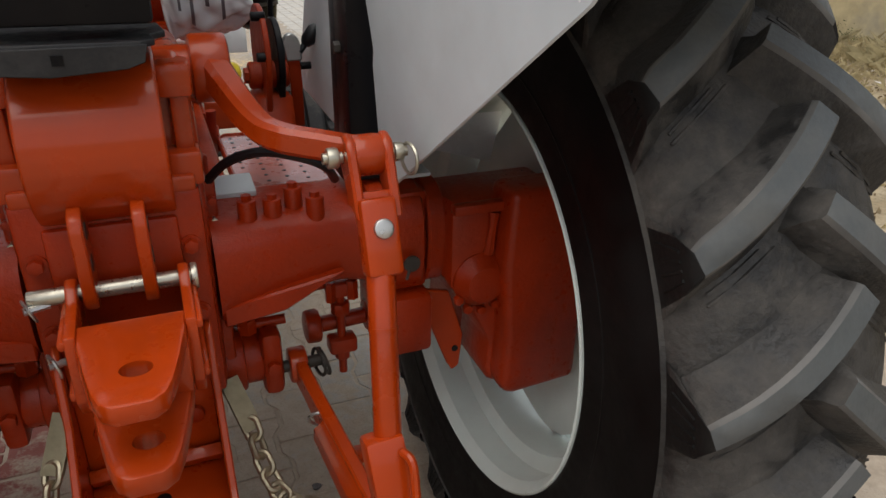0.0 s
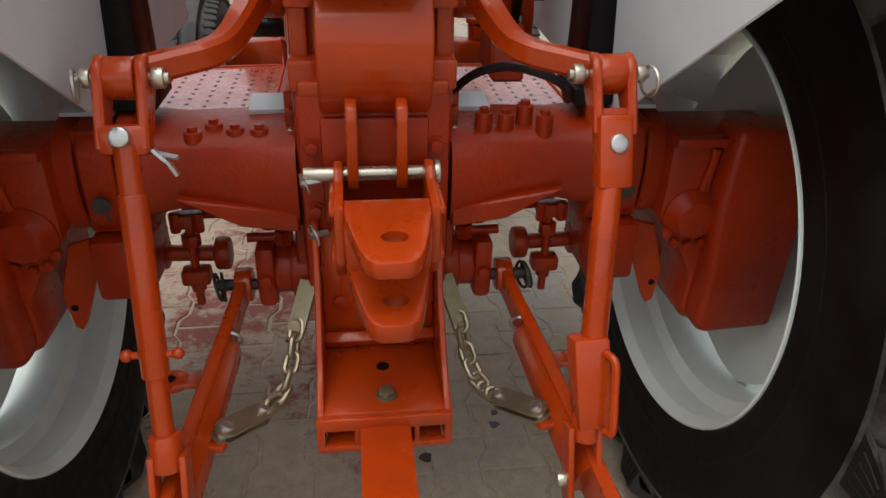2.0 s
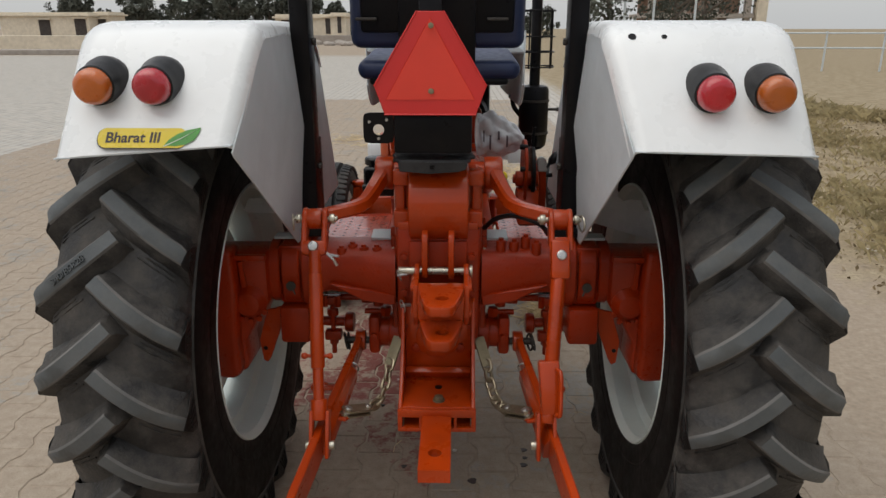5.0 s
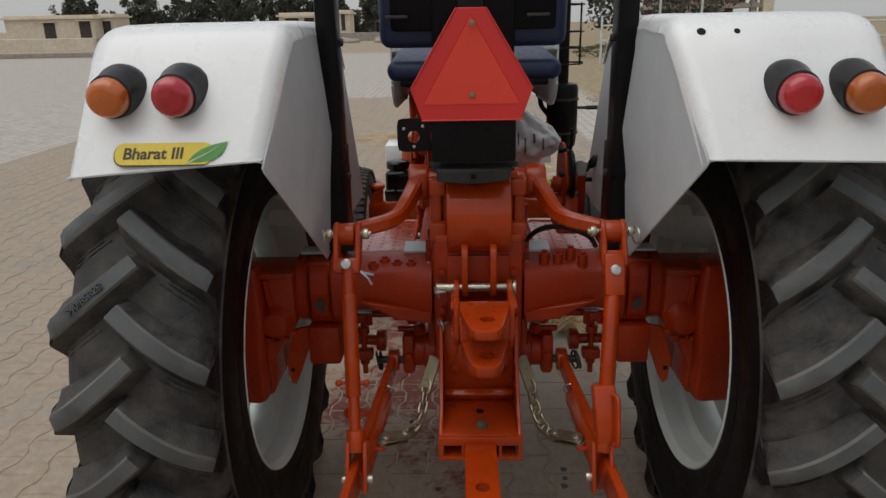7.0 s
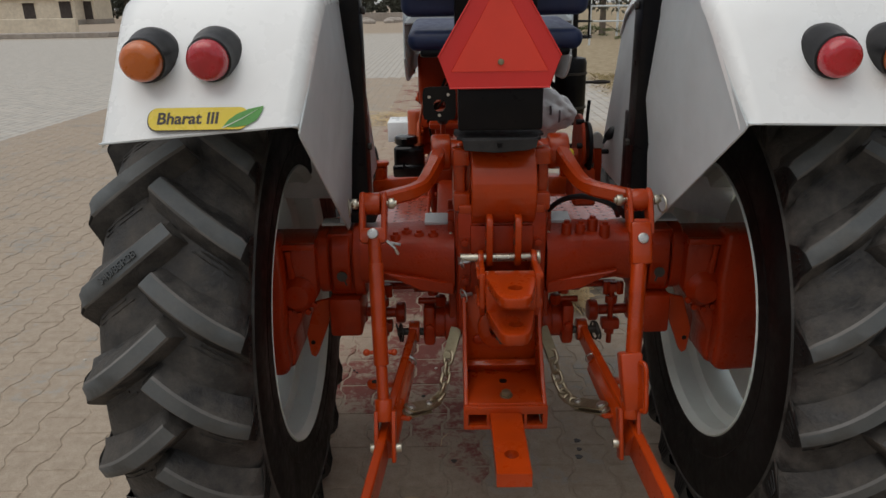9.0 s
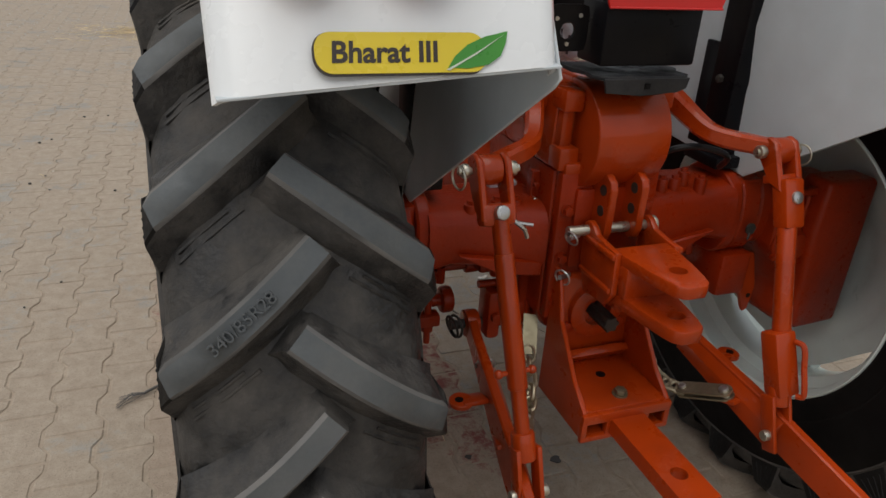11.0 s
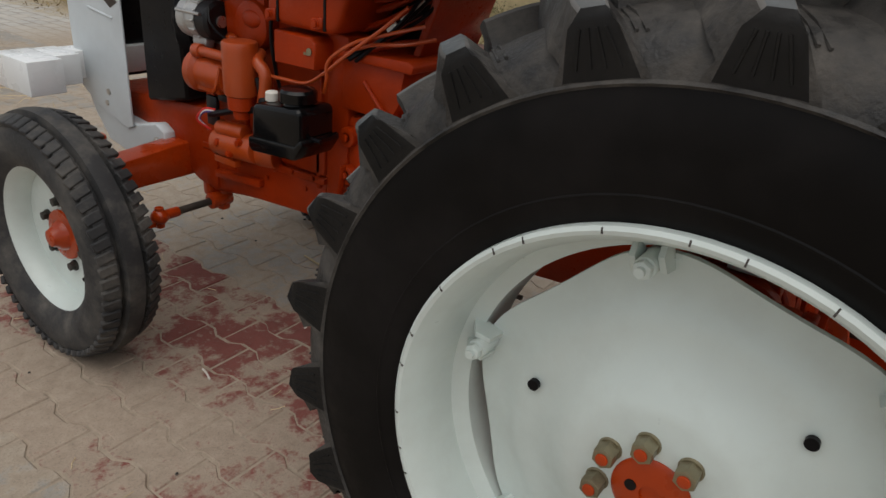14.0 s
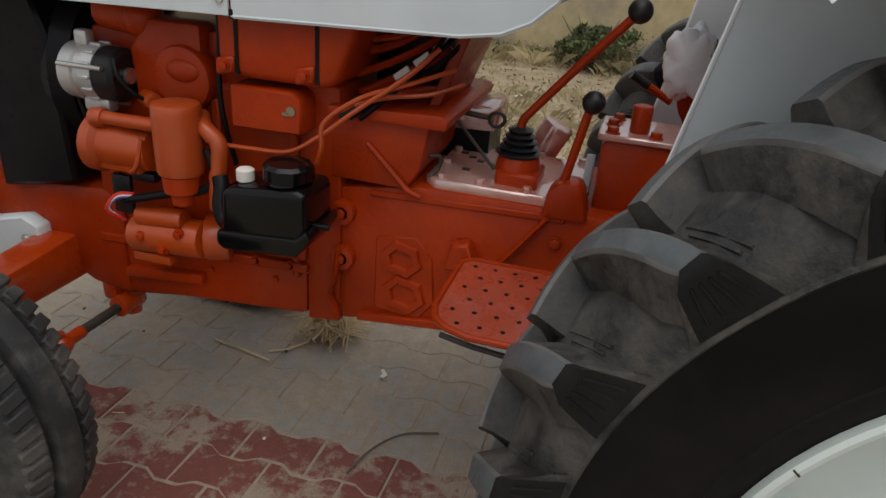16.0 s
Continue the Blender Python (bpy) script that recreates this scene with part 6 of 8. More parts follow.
def engine():
    block = holder("engine", tractor, (0, 0, 0), "orange diesel engine with dusty castings")
    bm = B()
    prism(bm, [(1.10, 0.56), (1.58, 0.54), (1.62, 0.60), (1.62, 0.93), (1.10, 0.96)], "x", -0.160, 0.160, bevel=0.010)
    box(bm, (-0.162, 1.20, 0.66), (0.02, 0.17, 0.12), bevel=0.008)
    part("block", bm, ORANGE_ENGINE, block)
    for y in (1.13, 1.30, 1.42, 1.555):
        bm = B()
        prism(bm, [(y, 0.56), (y + 0.018, 0.56), (y + 0.018, 0.92), (y, 0.92)], "x", -0.172, 0.172, bevel=0.004)
        part("block_rib", bm, ORANGE_ENGINE, block)
    bm = B()
    prism(bm, [(1.10, 0.952), (1.60, 0.925), (1.60, 1.03), (1.10, 1.06)], "x", -0.150, 0.150, bevel=0.012, seg=2)
    part("cylinder_head", bm, ORANGE_CAST, block)
    bm = B()
    prism(bm, [(1.115, 0.468), (1.42, 0.444), (1.60, 0.415), (1.66, 0.46), (1.66, 0.575), (1.115, 0.590)], "x", -0.165, 0.165, bevel=0.018, seg=2)
    prism(bm, [(1.11, 0.578), (1.62, 0.558), (1.62, 0.578), (1.11, 0.598)], "x", -0.180, 0.180, bevel=0.003)
    prism(bm, [(1.36, 0.500), (1.56, 0.480), (1.56, 0.505), (1.36, 0.525)], "x", -0.185, -0.16, bevel=0.006, seg=2)
    part("oil_pan", bm, ORANGE_ENGINE, block, "orange cast oil pan")
    bolts(block, [(-0.178, y, 0.592 - 0.038 * (y - 1.11)) for y in (1.15, 1.23, 1.31, 1.39, 1.47, 1.55)] + [(-0.164, 1.345, 0.535), (-0.164, 1.19, 0.545), (-0.170, 1.22, 0.64)], 0.007, 0.008, (-1, 0, 0))
    # fuel tank strapped over the side
    bm = B()
    prism(bm, [(0.985, 1.085), (1.025, 0.990), (1.05, 0.982), (1.20, 0.982), (1.252, 0.992), (1.258, 1.02), (1.258, 1.18), (0.985, 1.18)], "x", -0.232, 0.0, bevel=0.016, seg=3)
    part("side_tank", bm, ORANGE_ENGINE, block)
    for y in (1.055, 1.212):
        bm = B()
        prism(bm, [(y, 0.990), (y + 0.007, 0.990), (y + 0.007, 1.15), (y, 1.15)], "x", -0.2345, -0.20)
        part("strap_seam", bm, BLACK, block)
        bm = B()
        prism(bm, [(y + 0.008, 0.992), (y + 0.045, 0.985), (y + 0.045, 1.015), (y + 0.008, 1.022)], "x", -0.240, -0.20, bevel=0.004)
        part("clip", bm, ORANGE_ENGINE, block)
        bolts(block, [(-0.240, y + 0.025, 1.004)], 0.008, 0.008, (-1, 0, 0))
    bm = B()
    prism(bm, [(1.094, 0.890), (1.238, 0.888), (1.238, 0.969), (1.110, 0.968), (1.094, 0.955)], "x", -0.228, -0.15, bevel=0.004)
    part("side_cover", bm, ORANGE_ENGINE, block, "orange rectangular side cover")
    bm = B()
    cyl(bm, (-0.229, 1.113, 0.934), (-0.231, 1.113, 0.934), 0.009, n=14)
    box(bm, (-0.230, 1.124, 0.928), (0.002, 0.012, 0.006))
    part("tag", bm, BRASSY, block, "small brass tag")
    # round timing cover and the thermostat elbow
    bm = B()
    cyl(bm, (-0.195, 1.365, 0.955), (-0.14, 1.365, 0.955), 0.064, n=32, bevel=0.012)
    prism(bm, [(1.325, 0.90), (1.48, 0.90), (1.49, 1.00), (1.44, 1.06), (1.325, 1.06)], "x", -0.180, -0.12, bevel=0.012, seg=2)
    ball(bm, (-0.190, 1.358, 0.972), 0.026, scale=(0.6, 1.5, 0.9), u=18, v=12)
    part("round_cover", bm, ORANGE_ENGINE, block)
    bm = B()
    cyl(bm, (-0.15, 1.46, 1.055), (-0.15, 1.56, 1.065), 0.038, n=20, bevel=0.006)
    ball(bm, (-0.15, 1.47, 1.055), 0.042)
    part("elbow", bm, ORANGE_ENGINE, block)
    bm = B()
    tube(bm, smooth_path([(-0.205, 1.266, 1.09), (-0.205, 1.270, 1.0), (-0.205, 1.272, 0.93), (-0.20, 1.264, 0.86), (-0.19, 1.255, 0.80)], 6), 0.0050, n=8)
    part("hose", bm, BLACK, block)
    # canister filter
    bm = B()
    lathe(bm, [(0.785, 0.028), (0.788, 0.043), (0.796, 0.0455), (0.902, 0.0465), (0.918, 0.0465), (0.924, 0.044), (0.926, 0.036), (0.925, 0.002)], (-0.250, 1.340, 0), axis="z", n=36)
    part("oil_filter", bm, ORANGE_FILTER, block, "orange canister oil filter")
    bm = B()
    lathe(bm, [(0.720, 0.010), (0.725, 0.020), (0.745, 0.022), (0.752, 0.034), (0.786, 0.036)], (-0.255, 1.338, 0), axis="z", n=24)
    cyl(bm, (-0.255, 1.338, 0.76), (-0.15, 1.345, 0.76), 0.026, n=16)
    part("filter_base", bm, ORANGE_ENGINE, block)
    bm = B()
    tube(bm, smooth_path([(-0.20, 1.32, 0.890), (-0.235, 1.292, 0.880), (-0.238, 1.262, 0.855), (-0.238, 1.262, 0.82), (-0.24, 1.268, 0.775), (-0.24, 1.27, 0.72)], 6), 0.0165, n=12)
    part("breather_pipe", bm, ORANGE_FILTER, block)
    # injection pump
    bm = B()
    lathe(bm, [(1.420, 0.026), (1.424, 0.043), (1.480, 0.048), (1.530, 0.048), (1.540, 0.060), (1.562, 0.060), (1.568, 0.052), (1.568, 0.001)], (-0.210, 0, 0.808), axis="y", n=32)
    box(bm, (-0.20, 1.50, 0.80), (0.09, 0.12, 0.08), bevel=0.01)
    part("injection_pump", bm, ORANGE_FILTER, block, "orange rounded pump body")
    bm = B()
    cyl(bm, (-0.235, 1.52, 0.868), (-0.245, 1.39, 0.872), 0.0135, n=14)
    cyl(bm, (-0.235, 1.545, 0.866), (-0.235, 1.515, 0.868), 0.019, n=16, bevel=0.003)
    cyl(bm, (-0.18, 1.46, 0.905), (-0.205, 1.42, 0.905), 0.017, n=16, bevel=0.003)
    part("pump_pipe", bm, ORANGE_FILTER, block)
    bm = B()
    tube(bm, smooth_path([(-0.25, 1.425, 0.84), (-0.255, 1.437, 0.79), (-0.25, 1.455, 0.77), (-0.23, 1.48, 0.765)], 5), 0.005, n=7)
    part("drain_pipe", bm, ORANGE_FILTER, block)
    bm = B()
    box(bm, (-0.21, 1.515, 0.70), (0.012, 0.045, 0.085), bevel=0.003)
    box(bm, (-0.20, 1.46, 0.745), (0.03, 0.055, 0.02), bevel=0.004)
    part("rubber_mount", bm, BLACK_PLASTIC, block)
    # fuel pipes
    for k, pts in enumerate(([(-0.228, 1.265, 0.850), (-0.23, 1.20, 0.852), (-0.232, 1.12, 0.858), (-0.232, 1.06, 0.893), (-0.225, 0.99, 0.950), (-0.21, 0.90, 1.02), (-0.19, 0.85, 1.07)],
                             [(-0.232, 1.060, 0.845), (-0.234, 1.050, 0.880), (-0.232, 1.045, 0.925), (-0.22, 0.98, 0.975), (-0.20, 0.90, 1.005), (-0.15, 0.83, 1.03)],
                             [(-0.20, 1.00, 0.955), (-0.19, 0.94, 0.975), (-0.17, 0.87, 0.985), (-0.12, 0.82, 1.0)])):
        bm = B()
        tube(bm, smooth_path(pts, 6), 0.0046, n=8)
        part("fuel_pipe", bm, ORANGE_FILTER, block)
    # starter with its wires
    bm = B()
    cyl(bm, (-0.215, 1.49, 0.618), (-0.215, 1.32, 0.632), 0.040, n=24, bevel=0.006)
    cyl(bm, (-0.225, 1.47, 0.665), (-0.225, 1.36, 0.672), 0.022, n=18, bevel=0.004)
    cyl(bm, (-0.20, 1.33, 0.63), (-0.18, 1.28, 0.63), 0.048, n=24, bevel=0.006)
    box(bm, (-0.225, 1.44, 0.575), (0.03, 0.09, 0.02), bevel=0.004)
    part("starter", bm, ORANGE_FILTER, block, "orange starter motor")
    bolts(block, [(-0.252, 1.40, 0.610), (-0.250, 1.36, 0.650), (-0.250, 1.45, 0.630)], 0.009, 0.010, (-1, 0, 0))
    for mat, k in ((WIRE_PURPLE, 0), (PAPER, 1), (RED_SIGN, 2)):
        bm = B()
        tube(bm, smooth_path([(-0.24, 1.500 - 0.004 * k, 0.655), (-0.26 - 0.004 * k, 1.512, 0.685), (-0.255, 1.495, 0.708 + 0.004 * k), (-0.24, 1.465, 0.712 + 0.003 * k)], 5), 0.0035, n=6)
        part("wire", bm, mat, block)
    bm = B()
    tube(bm, smooth_path([(-0.24, 1.49, 0.70), (-0.245, 1.44, 0.715), (-0.25, 1.38, 0.735), (-0.245, 1.30, 0.755), (-0.245, 1.27, 0.79), (-0.24, 1.285, 0.84)], 5), 0.009, n=8)
    part("wiring_sleeve", bm, BLACK, block)
    # alternator and belt
    bm = B()
    lathe(bm, [(1.486, 0.010), (1.486, 0.044), (1.494, 0.053), (1.530, 0.054)], (-0.19, 0, 0.946), axis="y", n=28)
    part("alternator_cap", bm, BLACK_PLASTIC, block, "black slotted alternator cap")
    bm = B()
    lathe(bm, [(1.530, 0.056), (1.556, 0.058), (1.560, 0.053), (1.572, 0.053), (1.576, 0.058), (1.606, 0.056), (1.616, 0.040)], (-0.19, 0, 0.946), axis="y", n=28)
    for k in range(14):
        a = 2 * math.pi * k / 14
        box(bm, (-0.19 + 0.057 * math.cos(a), 1.543, 0.946 + 0.057 * math.sin(a)), (0.007, 0.024, 0.007), (0, -math.degrees(a), 0), bevel=0.0015, seg=1)
    box(bm, (-0.195, 1.575, 1.012), (0.026, 0.030, 0.030), bevel=0.006)
    box(bm, (-0.205, 1.545, 0.886), (0.030, 0.060, 0.028), bevel=0.006)
    part("alternator", bm, ALUMINIUM, block, "bare aluminium alternator body")
    for k in range(3):
        a = radians(40 + 120 * k)
        bm = B()
        cyl(bm, (-0.19 + 0.060 * math.cos(a), 1.500, 0.946 + 0.060 * math.sin(a)), (-0.19 + 0.060 * math.cos(a), 1.600, 0.946 + 0.060 * math.sin(a)), 0.005, n=10)
        part("alternator_bolt", bm, STEEL, block)
    bm = B()
    cyl(bm, (-0.19, 1.487, 0.946), (-0.19, 1.479, 0.946), 0.016, n=14)
    part("alternator_stud", bm, STEEL, block)
    bm = B()
    tube(bm, smooth_path([(-0.225, 1.488, 0.985), (-0.235, 1.475, 0.955), (-0.225, 1.455, 0.925), (-0.20, 1.43, 0.90)], 5), 0.004, n=6)
    part("cable", bm, BLACK, block)
    bm = B()
    tube(bm, [(-0.16, 1.66, 0.92), (-0.14, 1.65, 0.82)], 0.006, n=6)
    part("belt", bm, ALUMINIUM, block)
    # reservoir on the side
    tank = holder("reservoir", tractor, (0, 0, 0), "black plastic fluid reservoir")
    bm = B()
    prism(bm, [(1.034, 0.745), (1.050, 0.712), (1.19, 0.700), (1.205, 0.712), (1.200, 0.800), (1.190, 0.810), (1.046, 0.826), (1.034, 0.816)], "x", -0.338, -0.220, bevel=0.012, seg=3)
    prism(bm, [(1.022, 0.742), (1.050, 0.700), (1.198, 0.688), (1.212, 0.700), (1.210, 0.725), (1.050, 0.737), (1.030, 0.757)], "x", -0.343, -0.212, bevel=0.006, seg=2)
    part("body", bm, BLACK_GLOSS, tank)
    bm = B()
    lathe(bm, [(0.800, 0.036), (0.822, 0.034), (0.828, 0.030), (0.836, 0.030)], (-0.290, 1.088, 0), axis="z", n=28)
    lathe(bm, [(0.826, 0.036), (0.831, 0.047), (0.853, 0.047), (0.860, 0.041), (0.862, 0.020), (0.863, 0.002)], (-0.290, 1.088, 0), axis="z", n=10)
    part("cap", bm, BLACK_GLOSS, tank)
    bm = B()
    lathe(bm, [(0.795, 0.011), (0.813, 0.012), (0.815, 0.0165), (0.834, 0.0165), (0.837, 0.013), (0.838, 0.001)], (-0.295, 1.172, 0), axis="z", n=18)
    part("filler_plug", bm, PAPER, tank, "small white plug")
    bm = B()
    tube(bm, smooth_path([(-0.245, 1.258, 0.790), (-0.255, 1.250, 0.770), (-0.270, 1.245, 0.740), (-0.280, 1.232, 0.718), (-0.29, 1.205, 0.712)], 6), 0.0155, n=12)
    part("elbow_hose", bm, BLACK, tank)
    bm = B()
    cyl(bm, (-0.300, 1.036, 0.750), (-0.296, 1.006, 0.750), 0.006, n=10)
    part("drain_stub", bm, BLACK, tank)


engine()


def hood():
    # greyer than the fenders' white: the hood's shade is put into its colour
    hd = holder("hood", tractor, (0, 0, 0), "white sheet metal hood, toned down for shade")
    pts = [(0.640, 1.190), (0.655, 1.168), (0.690, 1.136), (0.735, 1.115), (0.800, 1.105), (1.205, 1.094)]
    for s in (-1, 1):
        w = 0.262 if s < 0 else 0.277
        bm = B()
        prism(bm, pts + [(1.205, 1.34), (0.640, 1.365)], "x", s * w, s * (w - 0.005), bevel=0.001)
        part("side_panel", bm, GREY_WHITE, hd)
        bm = B()
        prism(bm, [(1.210, 1.094), (1.90, 1.080), (1.90, 1.30), (1.210, 1.34)], "x", s * w, s * (w - 0.005), bevel=0.001)
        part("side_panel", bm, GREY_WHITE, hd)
        bm = B()
        tube(bm, [(s * (w - 0.003), y, z) for y, z in pts], 0.0045, n=6)
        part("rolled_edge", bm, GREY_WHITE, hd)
        bm = B()
        cyl(bm, (s * (w - 0.001), 1.226, 1.122), (s * (w + 0.005), 1.226, 1.122), 0.0085, n=14)
        part("screw", bm, STEEL, hd)
        bm = B()
        box(bm, (s * (w - 0.005), 1.205, 1.098), (0.012, 0.010, 0.018), bevel=0.003)
        part("rubber_stop", bm, BLACK, hd)
    bm = B()
    prism(bm, [(-0.262, 1.30), (-0.19, 1.36), (0.20, 1.36), (0.277, 1.30), (0.277, 1.29), (-0.262, 1.29)], "y", 0.64, 1.92, bevel=0.006)
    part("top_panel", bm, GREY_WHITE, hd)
    # the nose: side cheeks, front grille
    nose = holder("nose", tractor, (0, 0.10, 0), "white sheet metal nose toned down for shade, with a dark grille")
    nose.scale = (0.81, 1, 1)
    # cheeks and brackets take the hood's darkened white, shade included
    for s in (-1, 1):
        bm = B()
        prism(bm, [(1.812, 0.560), (1.845, 0.548), (2.02, 0.600), (2.11, 0.66), (2.11, 1.28), (1.812, 1.30), (1.812, 0.765), (1.814, 0.725)], "x", s * 0.272, s * 0.264, bevel=0.002)
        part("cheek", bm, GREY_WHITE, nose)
        bm = B()
        tube(bm, [(s * 0.2725, 1.86, 0.888), (s * 0.2735, 1.99, 0.905)], 0.004, n=6)
        part("crease", bm, GREY_WHITE, nose)
        bm = B()
        cyl(bm, (s * 0.271, 1.93, 0.650), (s * 0.2745, 1.93, 0.650), 0.010, n=14)
        cyl(bm, (s * 0.271, 1.945, 0.610), (s * 0.2745, 1.945, 0.610), 0.010, n=14)
        part("screw", bm, STEEL, nose)
        # a dark six-sided emblem with a hollow
        bm = B()
        ring = [(1.862 - 0.044 * math.cos(math.pi / 3 * k + 0.5), 0.962 + 0.044 * math.sin(math.pi / 3 * k + 0.5)) for k in range(6)]
        hollow = [(1.872 - 0.020 * math.cos(math.pi / 3 * k + 0.5), 0.962 + 0.020 * math.sin(math.pi / 3 * k + 0.5)) for k in range(6)]
        for k in range(5):
            quad = [ring[k], ring[k + 1], hollow[k + 1], hollow[k]]
            prism(bm, quad, "x", s * 0.2722, s * 0.2735)
        part("emblem", bm, INK, nose, "dark six-sided emblem")
        bm = B()
        strip = [(2.10, 0.70), (2.04, 0.565), (1.97, 0.480), (1.80, 0.448), (1.70, 0.468), (1.655, 0.510), (1.660, 0.575), (1.70, 0.595), (1.80, 0.570), (1.95, 0.585), (2.02, 0.66), (2.06, 0.76)]
        prism(bm, strip, "x", s * 0.262, s * 0.205, bevel=0.004)
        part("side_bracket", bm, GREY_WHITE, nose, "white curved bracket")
        bolts(nose, [(s * 0.276, 1.685, 0.545)], 0.010, 0.008, (s, 0, 0), material=STEEL)
    bm = B()
    box(bm, (0, 2.10, 0.96), (0.53, 0.03, 0.62), bevel=0.006)
    part("grille", bm, BLACK, nose, "black front grille")
    bumper = holder("bumper", tractor, (0, 0, 0), "white box section front bumper")
    for s in (-1, 1):
        for name, c, size in (("end_box", (s * 0.390, 2.165, 0.708), (0.110, 0.20, 0.105)), ("step_box", (s * 0.300, 2.185, 0.713), (0.09, 0.15, 0.095))):
            bm = B()
            box(bm, c, size, bevel=0.004)
            part(name, bm, WHITE, bumper)
    bm = B()
    box(bm, (0, 2.205, 0.713), (0.56, 0.10, 0.090), bevel=0.004)
    part("cross_bar", bm, WHITE, bumper)
    # radiator shroud
    bm = B()
    prism(bm, [(1.64, 0.70), (1.84, 0.66), (1.84, 1.13), (1.70, 1.13), (1.66, 1.0)], "x", -0.205, 0.205, bevel=0.008)
    lathe(bm, [(1.62, 0.20), (1.66, 0.215), (1.70, 0.20)], (0, 0, 0.92), axis="y", n=40, closed=True)
    part("radiator_shroud", bm, BLACK, tractor, "black radiator and fan shroud")


hood()


def front_axle():
    bm = B()
    prism(bm, [(1.56, 0.43), (1.66, 0.44), (1.84, 0.55), (2.16, 0.56), (2.16, 0.645), (1.60, 0.685), (1.56, 0.66)], "x", -0.175, 0.175, bevel=0.014, seg=2)
    part("axle_support", bm, ORANGE_ENGINE, tractor, "orange cast front support")
    axle = holder("front_axle", tractor, (0, 0, 0), "orange front axle beam with steering rods")
    bm = B()
    prism(bm, [(-0.50, 0.448), (0.50, 0.448), (0.50, 0.532), (0.20, 0.556), (-0.20, 0.556), (-0.50, 0.532)], "y", 1.690, 1.780, bevel=0.008, seg=2)
    part("beam", bm, ORANGE, axle)
    for s in (-1, 1):
        bm = B()
        cyl(bm, (s * 0.470, 1.735, 0.33), (s * 0.455, 1.735, 0.60), 0.030, n=20, bevel=0.005)
        prism(bm, [(s * 0.44, 0.45), (s * 0.50, 0.45), (s * 0.48, 0.59), (s * 0.44, 0.60)], "y", 1.70, 1.775, bevel=0.006)
        cyl(bm, (s * 0.455, 1.735, 0.60), (s * 0.455, 1.735, 0.622), 0.038, n=18, bevel=0.006)
        cyl(bm, (s * 0.46, FRONT[1], FRONT[2]), (s * 0.53, FRONT[1], FRONT[2]), 0.035, n=18)
        bar_sweep(bm, [(s * 0.462, 1.735, 0.350), (s * 0.435, 1.690, 0.355), (s * 0.390, 1.640, 0.362), (s * 0.360, 1.612, 0.366)], [(0.050, 0.026), (0.046, 0.024), (0.040, 0.022), (0.036, 0.020)])
        part("stub_axle", bm, ORANGE, axle)
        bm = B()
        ball(bm, (s * 0.352, 1.607, 0.384), 0.026, scale=(1, 1.1, 0.9))
        cyl(bm, (s * 0.352, 1.607, 0.350), (s * 0.352, 1.607, 0.412), 0.013, n=14)
        cyl(bm, (s * 0.34, 1.606, 0.384), (s * 0.292, 1.605, 0.384), 0.0155, n=14)
        part("rod_end", bm, ORANGE, axle)
        bm = B()
        cyl(bm, (s * 0.295, 1.605, 0.384), (s * 0.16, 1.602, 0.385), 0.0115, n=12)
        part("tie_rod", bm, DARK_METAL, axle, "dark steel tie rod")
        bm = B()
        cyl(bm, (s * 0.178, 1.602, 0.385), (s * 0.105, 1.600, 0.386), 0.026, n=14, bevel=0.004)
        cyl(bm, (s * 0.128, 1.600, 0.350), (s * 0.128, 1.600, 0.425), 0.020, n=14, bevel=0.004)
        prism(bm, [(s * 0.165, 0.395), (s * 0.10, 0.36), (s * 0.08, 0.47), (s * 0.17, 0.50)], "y", 1.612, 1.650, bevel=0.008, seg=2)
        part("steering_arm", bm, ORANGE, axle, "orange cast steering arm")


front_axle()


